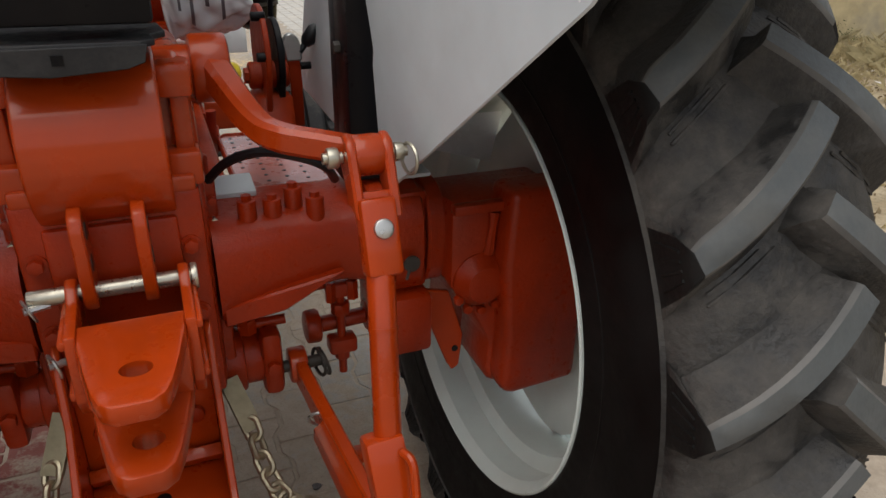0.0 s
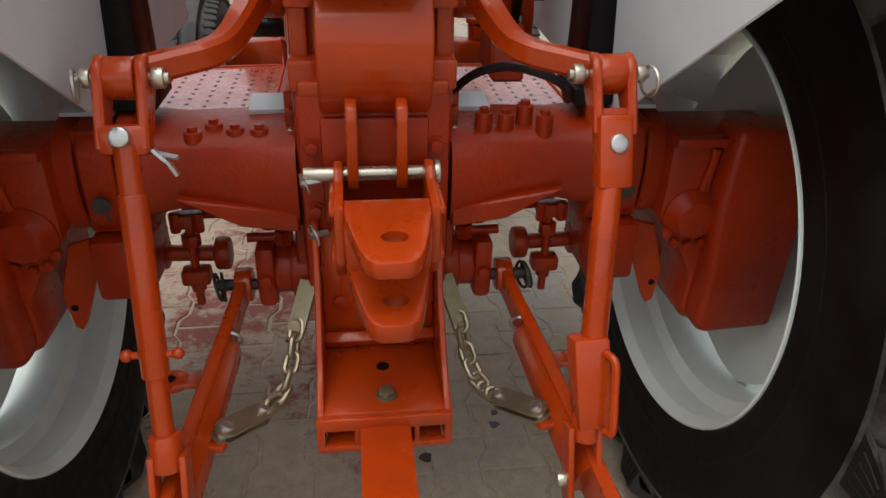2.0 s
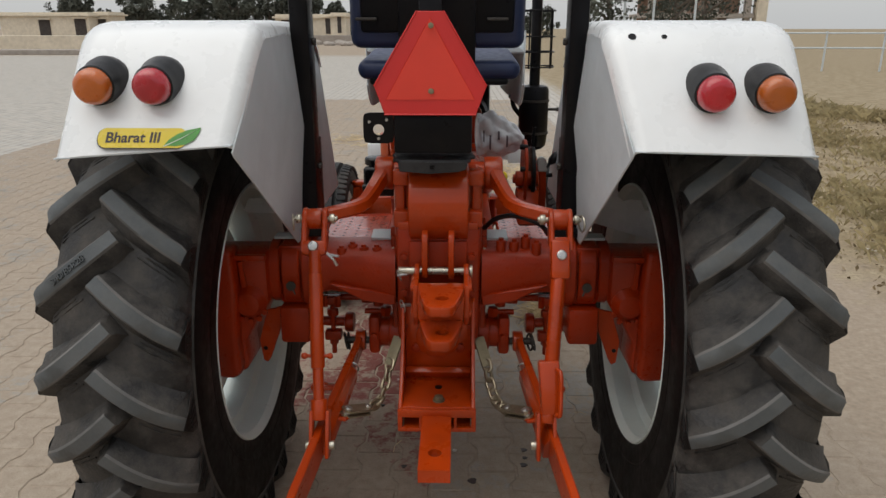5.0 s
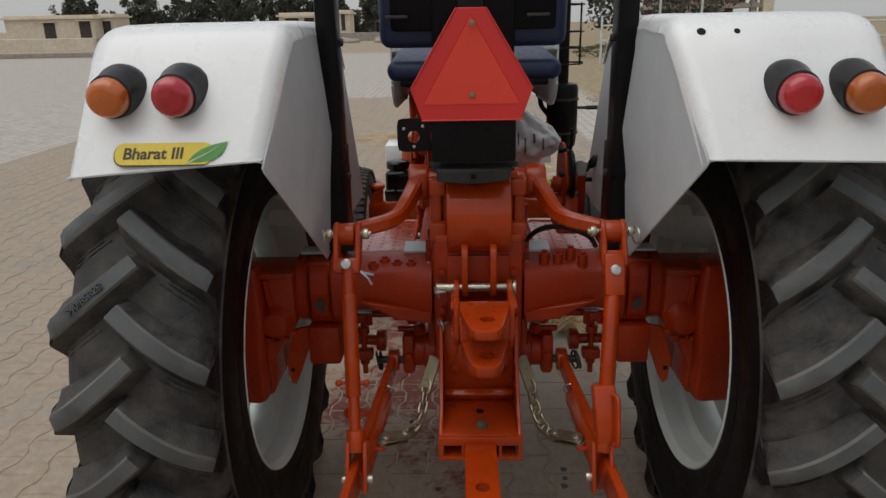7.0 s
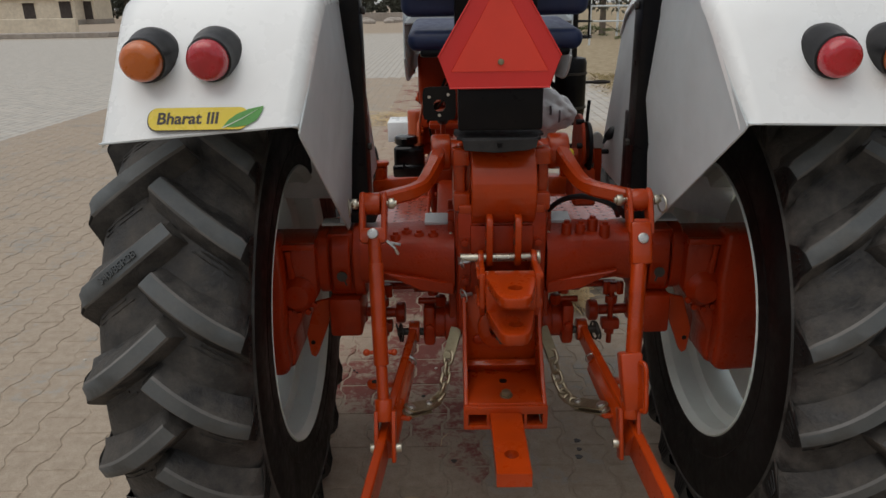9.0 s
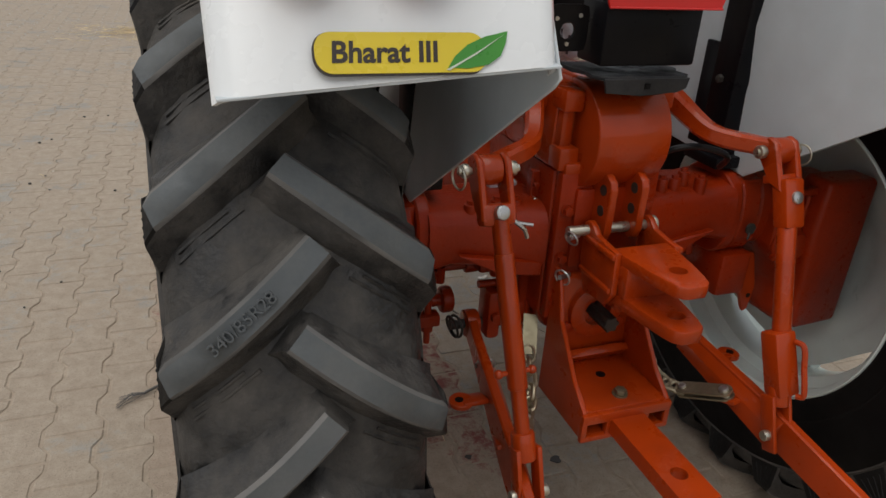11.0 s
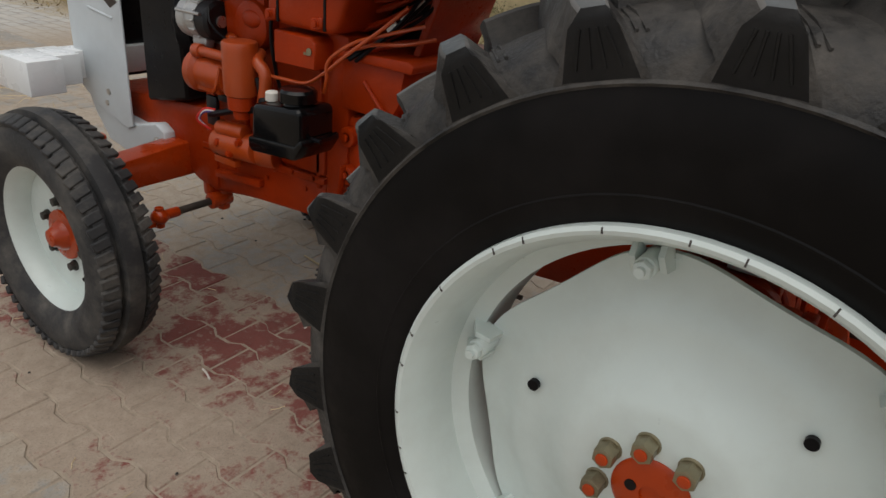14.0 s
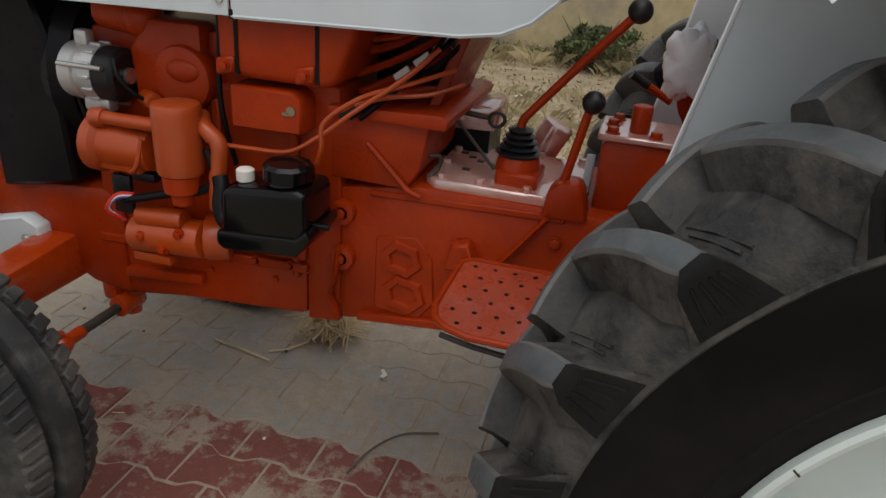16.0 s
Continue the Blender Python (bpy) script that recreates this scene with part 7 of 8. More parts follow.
def right_side():
    """Air cleaner, exhaust and levers past the far fender."""
    air = holder("air_cleaner", tractor, (0, 0, 0), "black cylindrical air cleaner with a bowl below")
    X = 0.372
    bm = B()
    lathe(bm, [(0.950, 0.060), (0.955, 0.062), (1.125, 0.062), (1.140, 0.056), (1.146, 0.030)], (X, 1.20, 0), axis="z", n=32)
    part("body", bm, BLACK, air)
    bm = B()
    lathe(bm, [(0.875, 0.020), (0.880, 0.040), (0.895, 0.056), (0.935, 0.061), (0.950, 0.061)], (X, 1.20, 0), axis="z", n=32)
    part("bowl", bm, BLACK_GLOSS, air)
    for z in (0.949, 1.082):
        bm = B()
        lathe(bm, [(z - 0.005, 0.0625), (z - 0.004, 0.0655), (z + 0.004, 0.0655), (z + 0.005, 0.0625)], (X, 1.20, 0), axis="z", n=32, closed=True)
        part("clamp_band", bm, DARK_METAL, air)
    bm = B()
    box(bm, (X - 0.072, 1.20, 1.125), (0.05, 0.05, 0.04), bevel=0.006)
    tube(bm, smooth_path([(X - 0.09, 1.20, 1.12), (X - 0.085, 1.20, 1.06), (X - 0.055, 1.20, 1.02)], 4), 0.010, n=8)
    part("bracket", bm, BLACK, air)
    bm = B()
    cyl(bm, (X, 1.20, 1.14), (X, 1.20, 1.95), 0.022, n=24)
    part("upright_pipe", bm, BLACK, air, "black upright pipe")
    for z in (1.22, 1.28, 1.34, 1.44):
        bm = B()
        ring_bar(bm, (X - 0.02, 1.20, z), (0, 0, 1), 0.095, 0.0032, n=28)
        part("guard_ring", bm, BLACK, air, "black wire ring")
    for k in range(6):
        a = radians(20 + 60 * k)
        bm = B()
        tube(bm, [(X - 0.02 + 0.095 * math.cos(a), 1.20 + 0.095 * math.sin(a), z) for z in (1.215, 1.33, 1.445)], 0.0032, n=6)
        part("guard_wire", bm, BLACK, air)
    bm = B()
    box(bm, (X - 0.02, 1.20, 1.225), (0.19, 0.012, 0.004))
    part("guard_stay", bm, BLACK, air)
    bm = B()
    tube(bm, [(X + 0.06, 1.20, 1.045), (X + 0.16, 1.20, 1.045)], 0.006, n=8)
    box(bm, (X + 0.12, 1.20, 1.045), (0.05, 0.01, 0.016), bevel=0.002)
    part("stay", bm, DARK_METAL, air)
    # hydraulic control levers on their quadrant
    quad = holder("lever_quadrant", tractor, (0, 0, 0), "orange lever quadrant with a bare grey lever and black knobs")
    def half_disc(x0, x1, r, cy, cz, mat, name, label=""):
        bm = B()
        rim = [(cy + r * math.cos(a), cz + r * math.sin(a)) for a in (radians(-40 + 260 * k / 22) for k in range(23))]
        prism(bm, rim + [(cy - 0.55 * r, cz - 1.25 * r), (cy + 0.55 * r, cz - 1.25 * r)], "x", x0, x1, bevel=0.002)
        return part(name, bm, mat, quad, label)
    half_disc(0.252, 0.262, 0.086, 0.345, 0.960, ORANGE_ENGINE, "quadrant_plate", "rounded orange quadrant plate")
    half_disc(0.276, 0.288, 0.072, 0.350, 0.950, BLACK, "friction_disc", "black friction disc")
    bm = B()
    cyl(bm, (0.230, 0.335, 0.925), (0.300, 0.335, 0.925), 0.024, n=20, bevel=0.004)
    cyl(bm, (0.222, 0.335, 0.925), (0.236, 0.335, 0.925), 0.014, n=6)
    part("pivot", bm, ORANGE_ENGINE, quad)
    bm = B()
    prism(bm, [(0.27, 0.79), (0.42, 0.79), (0.41, 0.87), (0.38, 0.895), (0.30, 0.895)], "x", 0.236, 0.300, bevel=0.006)
    part("foot", bm, ORANGE_ENGINE, quad)
    for y, z in ((0.268, 0.968), (0.30, 1.030)):
        bm = B()
        cyl(bm, (0.238, y, z), (0.262, y, z), 0.008, n=12, bevel=0.002)
        part("stop_screw", bm, BLACK, quad)
    bm = B()
    bar_sweep(bm, [vec((0.318, 0.36, 0.82)), vec((0.318, 0.356, 0.90)), vec((0.314, 0.35, 0.955))], [(0.022, 0.010)] * 3, up=(0, 1, 0))
    part("lever_stem", bm, ORANGE_ENGINE, quad)
    bm = B()
    prism(bm, [(0.300, 0.945), (0.330, 0.945), (0.330, 0.965), (0.324, 0.985), (0.312, 0.995), (0.302, 0.992), (0.294, 0.980)], "y", 0.340, 0.352, bevel=0.003)
    part("lever", bm, ALUMINIUM, quad, "bare grey metal lever end")
    bm = B()
    tube(bm, [vec((0.326, 0.345, 0.960)), vec((0.338, 0.345, 0.975))], 0.006, n=8)
    tube(bm, [vec((0.336, 0.345, 0.972)), vec((0.342, 0.345, 0.980)), vec((0.356, 0.345, 0.997)), vec((0.362, 0.345, 1.003))], [0.008, 0.013, 0.014, 0.009], n=14)
    part("knob", bm, BLACK_PLASTIC, quad, "black lever knob")
    bm = B()
    cyl(bm, (0.326, 0.345, 0.935), (0.345, 0.345, 0.935), 0.007, n=10, bevel=0.001)
    part("stop_screw", bm, BLACK, quad)
    bm = B()
    tube(bm, smooth_path([(0.283, 0.37, 0.98), (0.284, 0.372, 1.03), (0.288, 0.375, 1.08)], 4), 0.005, n=8)
    part("lever", bm, BLACK, quad, "thin black lever")
    # a short arm that ends in a dark grip
    bm = B()
    tube(bm, [(0.315, 0.44, 0.930), (0.300, 0.50, 0.965)], 0.009, n=8)
    part("arm", bm, ORANGE_ENGINE, quad)
    bm = B()
    tube(bm, [(0.302, 0.495, 0.962), (0.292, 0.535, 0.985)], 0.011, n=10)
    part("grip", bm, BLACK_PLASTIC, quad)
    bm = B()
    ball(bm, (0.168, -0.015, 1.003), 0.012, scale=(1, 0.8, 1.2))
    part("yellow_cap", bm, YELLOW, tractor, "small yellow plastic cap")


right_side()


def bag():
    """A limp clear bag with a gathered neck, with soft folds and small dark printed marks."""
    def skin(u, v, out=0.0):
        # v runs from the gathered neck to the slack bottom
        a = 2 * math.pi * u
        full = 0.20 + 0.80 * math.sin(min(1.0, v * 1.15) * math.pi * 0.60) ** 1.3
        if v > 0.82:
            full *= math.sqrt(max(0.0, 1 - ((v - 0.82) / 0.18) ** 2)) * 0.9 + 0.1
        fold = 0.22 * (abs(math.sin(2 * a + 3.1 * v + 0.4)) - 0.5) + 0.17 * (abs(math.sin(3.5 * a - 6.0 * v)) - 0.5) + 0.10 * (abs(math.sin(6 * a + 9 * v)) - 0.5)
        dent = 0.18 * (abs(math.sin(8 * v + a)) - 0.5) + 0.10 * (abs(math.sin(17 * v - 2 * a)) - 0.5)
        r = full * (1 + fold + dent * min(1.0, 3 * v)) + out
        return Vector((-0.155 * v + 0.012 * math.sin(6 * v), 0.042 * r * math.sin(a), 0.064 * r * math.cos(a) + 0.022 * v))
    n, m = 72, 44
    bm = B()
    rows = [[bm.verts.new(skin(k / n, i / m)) for k in range(n)] for i in range(m + 1)]
    fs = [bm.faces.new((p[k], p[(k + 1) % n], q[(k + 1) % n], q[k])) for p, q in zip(rows, rows[1:]) for k in range(n)]
    fs += [bm.faces.new(rows[0]), bm.faces.new(rows[-1][::-1])]
    bmesh.ops.recalc_face_normals(bm, faces=fs)
    ob = part("plastic_bag", bm, BAG, None, angle=50)
    ob.location = (0.262, 0.430, 1.030)
    for v, u0, length in ((0.40, 0.68, 0.10), (0.52, 0.74, 0.07), (0.64, 0.66, 0.11), (0.75, 0.72, 0.08)):
        bm = B()
        top = [bm.verts.new(skin(u0 + length * k / 8, v, 0.02)) for k in range(9)]
        low = [bm.verts.new(skin(u0 + length * k / 8, v + 0.028, 0.02)) for k in range(9)]
        for k in range(8):
            bm.faces.new((top[k], top[k + 1], low[k + 1], low[k]))
        part("print", bm, BAG_PRINT, ob, "faded dark print")
    tagged(ob, "limp clear plastic bag lying in soft folds beside the levers", "bag")


bag()

# ---- the yard's edges and the distance ----
CREAM = surface("cream_plaster", (0.70, 0.62, 0.49), 0.9, grain=8, vary=0.08, dust=0.35, dust_colour=(0.38, 0.32, 0.25), bump=0.1, dust_scale=0.8)
OCHRE = surface("ochre_plaster", (0.50, 0.40, 0.225), 0.92, grain=20, vary=0.15, dust=0.9, dust_colour=(0.235, 0.22, 0.185), bump=0.3, dust_scale=1.1)
PLASTER_PALE = surface("pale_plaster", (0.52, 0.49, 0.44), 0.92, grain=25, vary=0.12, dust=0.5, dust_colour=(0.30, 0.27, 0.23), bump=0.3, dust_scale=6)
CONCRETE = surface("raw_concrete", (0.36, 0.32, 0.28), 0.9, grain=10, vary=0.15, dust=0.4, dust_colour=(0.24, 0.19, 0.15), bump=0.2, dust_scale=1.0)
BRICK_FILL = surface("raw_brick", (0.30, 0.19, 0.14), 0.9, grain=6, vary=0.2, bump=0.2)
DARK_OPENING = surface("dark_opening", (0.06, 0.05, 0.045), 0.9, grain=10, vary=0.2, bump=0.0)
# leaf colour is lifted and greyed to carry the haze of distance
HAZY_LEAF = surface("leaves", (0.105, 0.112, 0.090), 0.8, grain=1.5, vary=0.45, dust=0.4, dust_colour=(0.11, 0.10, 0.075), bump=0.0, dust_scale=0.7, spec=0.2, random_tint=0.4)
BUSH_LEAF = surface("bush_leaves", (0.085, 0.105, 0.045), 0.8, grain=6, vary=0.4, dust=0.4, dust_colour=(0.13, 0.12, 0.06), bump=0.0, dust_scale=3, spec=0.2)
BARK = surface("bark", (0.13, 0.105, 0.085), 0.9, grain=8, vary=0.25, bump=0.4)
DRY_GRASS = surface("dry_grass", (0.42, 0.345, 0.195), 0.85, grain=5, vary=0.3, dust=0.55, dust_colour=(0.23, 0.205, 0.100), bump=0.0, dust_scale=1.6, spec=0.2)
LITTER = surface("leaf_litter", (0.26, 0.20, 0.120), 0.9, grain=9, vary=0.5, dust=0.4, dust_colour=(0.42, 0.37, 0.27), bump=0.0, dust_scale=9, spec=0.2)


def leaf_mesh(name, rng, spots, size, flat=0.5):
    """Many small leaf quads, each at a spot (centre, spread) of a crown."""
    verts, faces = [], []
    for c in spots:
        a, b = Vector((rng.gauss(0, 1), rng.gauss(0, 1), rng.gauss(0, 1))).normalized(), Vector((rng.gauss(0, 1), rng.gauss(0, 1), rng.gauss(0, 1)))
        b = (b - b.dot(a) * a).normalized()
        s = size * rng.uniform(0.6, 1.3)
        i = len(verts)
        verts += [c - a * s, c + b * s * flat, c + a * s, c - b * s * flat]
        faces.append((i, i + 1, i + 2, i + 3))
    me = bpy.data.meshes.new(name)
    me.from_pydata([tuple(v) for v in verts], [], faces)
    return me


def crown_spots(rng, centre, radii, count, lumps=16):
    """Spots in clumps, so that the outline is uneven and has gaps."""
    cs = []
    for k in range(lumps):
        d = Vector((rng.gauss(0, 1), rng.gauss(0, 1), rng.gauss(0, 1))).normalized() * rng.uniform(0.35, 1.0)
        cs.append((d, rng.uniform(0.16, 0.38)))
    out = []
    for k in range(count):
        d, r = rng.choice(cs)
        e = Vector((rng.gauss(0, 1), rng.gauss(0, 1), rng.gauss(0, 1))).normalized() * r * rng.random() ** 0.4
        p = d + e
        out.append(Vector(centre) + Vector((p.x * radii[0], p.y * radii[1], p.z * radii[2])))
    return out


def tree(at, height, seed, spread=0.42, leaves=3800, size=0.22, label="dusty dark green tree at the yard's far edge"):
    rng = random.Random(seed)
    x, y, z = at
    tr = holder("tree", None, (x, y, z), label, "tree", "far trees")
    bm = B()
    lean = rng.uniform(-0.3, 0.3)
    tube(bm, [(lean * k * k * 0.2, 0, height * 0.6 * k) for k in (0, 0.3, 0.6, 1.0)], [0.030 * height, 0.024 * height, 0.018 * height, 0.008 * height], n=8)
    for k in range(6):
        a, h = rng.uniform(0, 6.28), rng.uniform(0.28, 0.55) * height
        l = rng.uniform(0.2, 0.36) * height
        tube(bm, [(lean * 0.1, 0, h), (0.5 * l * math.cos(a), 0.5 * l * math.sin(a), h + 0.35 * l), (l * math.cos(a) * 0.9, l * math.sin(a) * 0.9, h + 0.8 * l)], [0.012 * height, 0.008 * height, 0.003 * height], n=6)
    part("trunk", bm, BARK, tr)
    me = leaf_mesh("crown", rng, crown_spots(rng, (0, 0, height * 0.60), (height * spread, height * spread, height * 0.42), leaves, 22), size)
    me.materials.append(HAZY_LEAF)
    ob = new("crown", me)
    ob.parent = tr


def house(at, size, label, turn=0.0, openings=()):
    """A flat-roofed plastered house: walls, roof slab, dark openings with frames; openings are (x0, x1, z0, z1) on the near face."""
    hs = holder("house", None, at, label, "house")
    hs.rotation_euler = (0, 0, radians(turn))
    w, d, h = size
    bm = B()
    box(bm, (0, 0, h / 2), (w, d, h), bevel=0.02, seg=1)
    part("wall", bm, CREAM, hs)
    bm = B()
    box(bm, (0, 0, h + 0.10), (w + 0.5, d + 0.5, 0.20), bevel=0.02, seg=1)
    box(bm, (0, 0, h + 0.30), (w, d, 0.22), bevel=0.02, seg=1)
    part("roof", bm, CREAM, hs)
    bm = B()
    box(bm, (0, 0, 0.25), (w + 0.12, d + 0.12, 0.5), bevel=0.02, seg=1)
    part("plinth", bm, CONCRETE, hs)
    for x0, x1, z0, z1 in openings:
        win = holder("window", hs)
        bm = B()
        box(bm, ((x0 + x1) / 2, -d / 2 - 0.01, (z0 + z1) / 2), (x1 - x0, 0.06, z1 - z0))
        part("pane", bm, DARK_OPENING, win)
        bm = B()
        box(bm, ((x0 + x1) / 2, -d / 2 - 0.15, z1 + 0.08), (x1 - x0 + 0.4, 0.4, 0.10), bevel=0.01, seg=1)
        part("sunshade", bm, CREAM, win)
    return hs


house((-43.2, 78, 0), (9.5, 6, 2.55), "cream flat-roofed house with dark doorways", 0, ((-0.6, 0.6, 0.5, 2.2), (3.2, 4.4, 0.6, 2.3)))
house((-38.1, 79.0, 0), (1.6, 4, 2.65), "narrow cream porch of a flat-roofed house", 0, ((-0.5, 0.5, 0.4, 2.3),))
house((-15.6, 78, 0), (6.5, 6, 2.35), "cream flat-roofed house with a walled yard", 0, ((-2.6, -1.2, 1.2, 2.2), (2.0, 2.5, 0.8, 2.4), (-0.6, 0.4, 1.2, 2.2)))
house((-12.2, 76.2, 0), (1.6, 3, 2.5), "cream end wing of a flat-roofed house", 0, ((-0.1, 0.3, 0.9, 2.5),))


def low_walls():
    for at, size, label in (((-28.0, 42, 0), (12, 0.4, 0.95), "low cream plastered yard wall"), ((-22.5, 38, 0), (9, 1.6, 0.25), "low concrete step along the yard"),
                            ((-10.2, 66, 0), (14, 0.4, 0.75), "low rough yard wall in front of a house")):
        bm = B()
        box(bm, (0, 0, size[2] / 2), size, bevel=0.02, seg=1)
        ob = part("low_wall", bm, CREAM if size[0] == 12 else CONCRETE)
        ob.location = at
        tagged(ob, label, "wall", kind="structure")
    bm = B()
    rng = random.Random(4)
    for k in range(46):
        ball(bm, (rng.uniform(-17, -1), rng.uniform(57, 64), 0.1), rng.uniform(0.15, 0.5), scale=(1.4, 1, rng.uniform(0.5, 0.9)), u=7, v=5)
    tagged(part("rubble", bm, CONCRETE, angle=20), "heaps of rubble along a wall", "rubble", kind="stuff")


low_walls()

for _k, (_x, _y, _h) in enumerate(((-49, 92, 6.2), (-43, 98, 6.6), (-33.5, 90, 5.8), (-30.5, 94, 6.9), (-27.5, 90, 6.3), (-24.5, 95, 7.3), (-21.5, 91, 6.4), (-19.0, 94, 5.6),
                                   (-14.5, 90, 4.9), (-11.0, 94, 5.3), (-8.0, 112, 4.9), (-4.5, 116, 4.6), (-1, 112, 4.2), (3, 110, 4.6))):
    tree((_x, _y, 0), _h, 20 + _k)
tree((6.6, 30, 0), 5.2, 51, spread=0.34, leaves=1500, size=0.11, label="sparse dusty tree beside a railing")
tree((10.2, 33, 0), 5.6, 52, spread=0.40, leaves=1700, size=0.11, label="sparse dusty tree before a raw building")
tree((12.6, 36, 0), 5.0, 53, spread=0.40, leaves=1500, size=0.11, label="sparse dusty tree before a raw building")


def woods():
    rng = random.Random(77)
    spots = []
    for k in range(60):
        x = -60 + k * 1.25 + rng.uniform(-1, 1)
        h = rng.uniform(3.6, 5.0)
        spots += crown_spots(rng, (x, 104 + rng.uniform(-4, 4), h * 0.48), (2.0, 1.6, h * 0.52), 620, 12)
    me = leaf_mesh("woods", rng, spots, 0.24)
    me.materials.append(HAZY_LEAF)
    tagged(new("woods", me), "dark hazy band of trees beyond the houses", "woods", kind="stuff")


woods()


def raw_building():
    """A bare concrete frame with brick fill between the floors."""
    rb = holder("unfinished_building", None, (16.8, 52, 0), "unfinished concrete frame building with brick infill", "building")
    for k in range(4):
        bm = B()
        box(bm, (-3.3 + 2.2 * k, -2.2, 3.2), (0.4, 0.4, 6.4), bevel=0.01, seg=1)
        part("column", bm, CONCRETE, rb)
    for z in (2.2, 4.4, 6.4):
        bm = B()
        box(bm, (0, 0, z), (7.4, 5.0, 0.30), bevel=0.01, seg=1)
        part("floor_slab", bm, CONCRETE, rb)
    for k in range(3):
        for z in (1.1, 3.3, 5.4):
            bm = B()
            box(bm, (-2.2 + 2.2 * k, -1.8 + 0.6 * ((k + int(z)) % 2), z - 0.4), (1.8, 0.2, 1.1), bevel=0.01, seg=1)
            part("infill", bm, BRICK_FILL, rb)
    bm = B()
    box(bm, (0, 1.6, 3.1), (6.6, 0.2, 6.0))
    part("rear_wall", bm, BRICK_FILL, rb)
    bm = B()
    prism(bm, [(-0.35, 0), (0.35, 0), (0.35, 6.6), (-0.35, 6.6)], "y", -0.4, 0.4, bevel=0.01)
    col = part("pillar", bm, CREAM, rb)
    col.location = (4.2, -2.2, 0)


raw_building()


def railing():
    rl = holder("railing", None, (0, 0, 0), "grey pipe railing along the yard", "railing")
    for k in range(9):
        bm = B()
        x = 4.6 + 1.9 * k
        cyl(bm, (x, 22.5, 0), (x, 22.5, 1.28 if k else 1.5), 0.035, n=8)
        part("post", bm, GREY_WHITE, rl)
    for z in (0.75, 1.22):
        bm = B()
        cyl(bm, (4.6, 22.5, z), (19.8, 22.5, z), 0.028, n=8)
        part("rail", bm, GREY_WHITE, rl)
    for x in (7.0, 8.2, 9.9):
        bm = B()
        cyl(bm, (x, 29, 0), (x, 29, 5.5), 0.05, n=8)
        ob = part("pole", bm, GREY_WHITE)
        tagged(ob, "slim pale grey upright pole", "pole", "slim poles")


railing()


def side_wall():
    bm = B()
    box(bm, (6.75, -0.5, 1.2), (0.3, 18, 2.4), bevel=0.01, seg=1)
    wall = tagged(part("wall_side", bm, OCHRE), "ochre plastered wall with dark stains", "wall", kind="structure")
    rng = random.Random(44)
    for k in range(70):
        # places where the paint has flaked off
        y, z, r = rng.uniform(-3, 7), rng.uniform(0.55, 1.35), rng.uniform(0.04, 0.17)
        bm = B()
        n = 11
        prism(bm, [(y + r * rng.uniform(0.6, 1.3) * 1.6 * math.cos(2 * math.pi * j / n), z + r * rng.uniform(0.5, 1.2) * math.sin(2 * math.pi * j / n)) for j in range(n)], "x", 6.596, 6.602)
        part("flaked_patch", bm, (PLASTER_PALE, CONCRETE, PLASTER_PALE)[k % 3], wall)
    bm = B()
    box(bm, (6.75, -0.5, 2.44), (0.4, 18.1, 0.08), bevel=0.01, seg=1)
    tagged(part("wall_cap", bm, CONCRETE), "dark concrete capping on the wall", "wall", kind="structure")
    # this wall is never in view, only added to close the yard
    bm = B()
    box(bm, (-2, -14.2, 1.3), (40, 0.3, 2.6), bevel=0.01, seg=1)
    tagged(part("wall_back", bm, CREAM), "plain plastered wall, unseen, added to close the yard", "wall", kind="structure")
    for k, (x, y, r, h, n) in enumerate(((6.15, 1.05, 0.45, 0.50, 2400), (6.2, -0.3, 0.45, 0.75, 2200), (5.2, 2.3, 0.30, 0.28, 1400), (6.1, 6.0, 0.5, 0.5, 1400), (6.8, 26.0, 1.2, 0.6, 1500), (5.4, 27.5, 1.0, 0.5, 1200))):
        rng = random.Random(90 + k)
        bush = holder("bush", None, (x, y, 0), "low dusty green bush on the rough verge", "bush", "bushes")
        bm = B()
        for j in range(9):
            a = rng.uniform(0, 6.28)
            tube(bm, [(0, 0, 0), (0.4 * r * math.cos(a), 0.4 * r * math.sin(a), 0.5 * h), (0.8 * r * math.cos(a), 0.8 * r * math.sin(a), 0.95 * h)], [0.014, 0.009, 0.004], n=5)
        part("stems", bm, BARK, bush)
        me = leaf_mesh("leaves", rng, [p for p in crown_spots(rng, (0, 0, h * 0.5), (r, r, h * 0.55), n, 18) if p.z > 0.01], 0.035, 0.45)
        me.materials.append(BUSH_LEAF)
        ob = new("leaves", me)
        ob.parent = bush


side_wall()


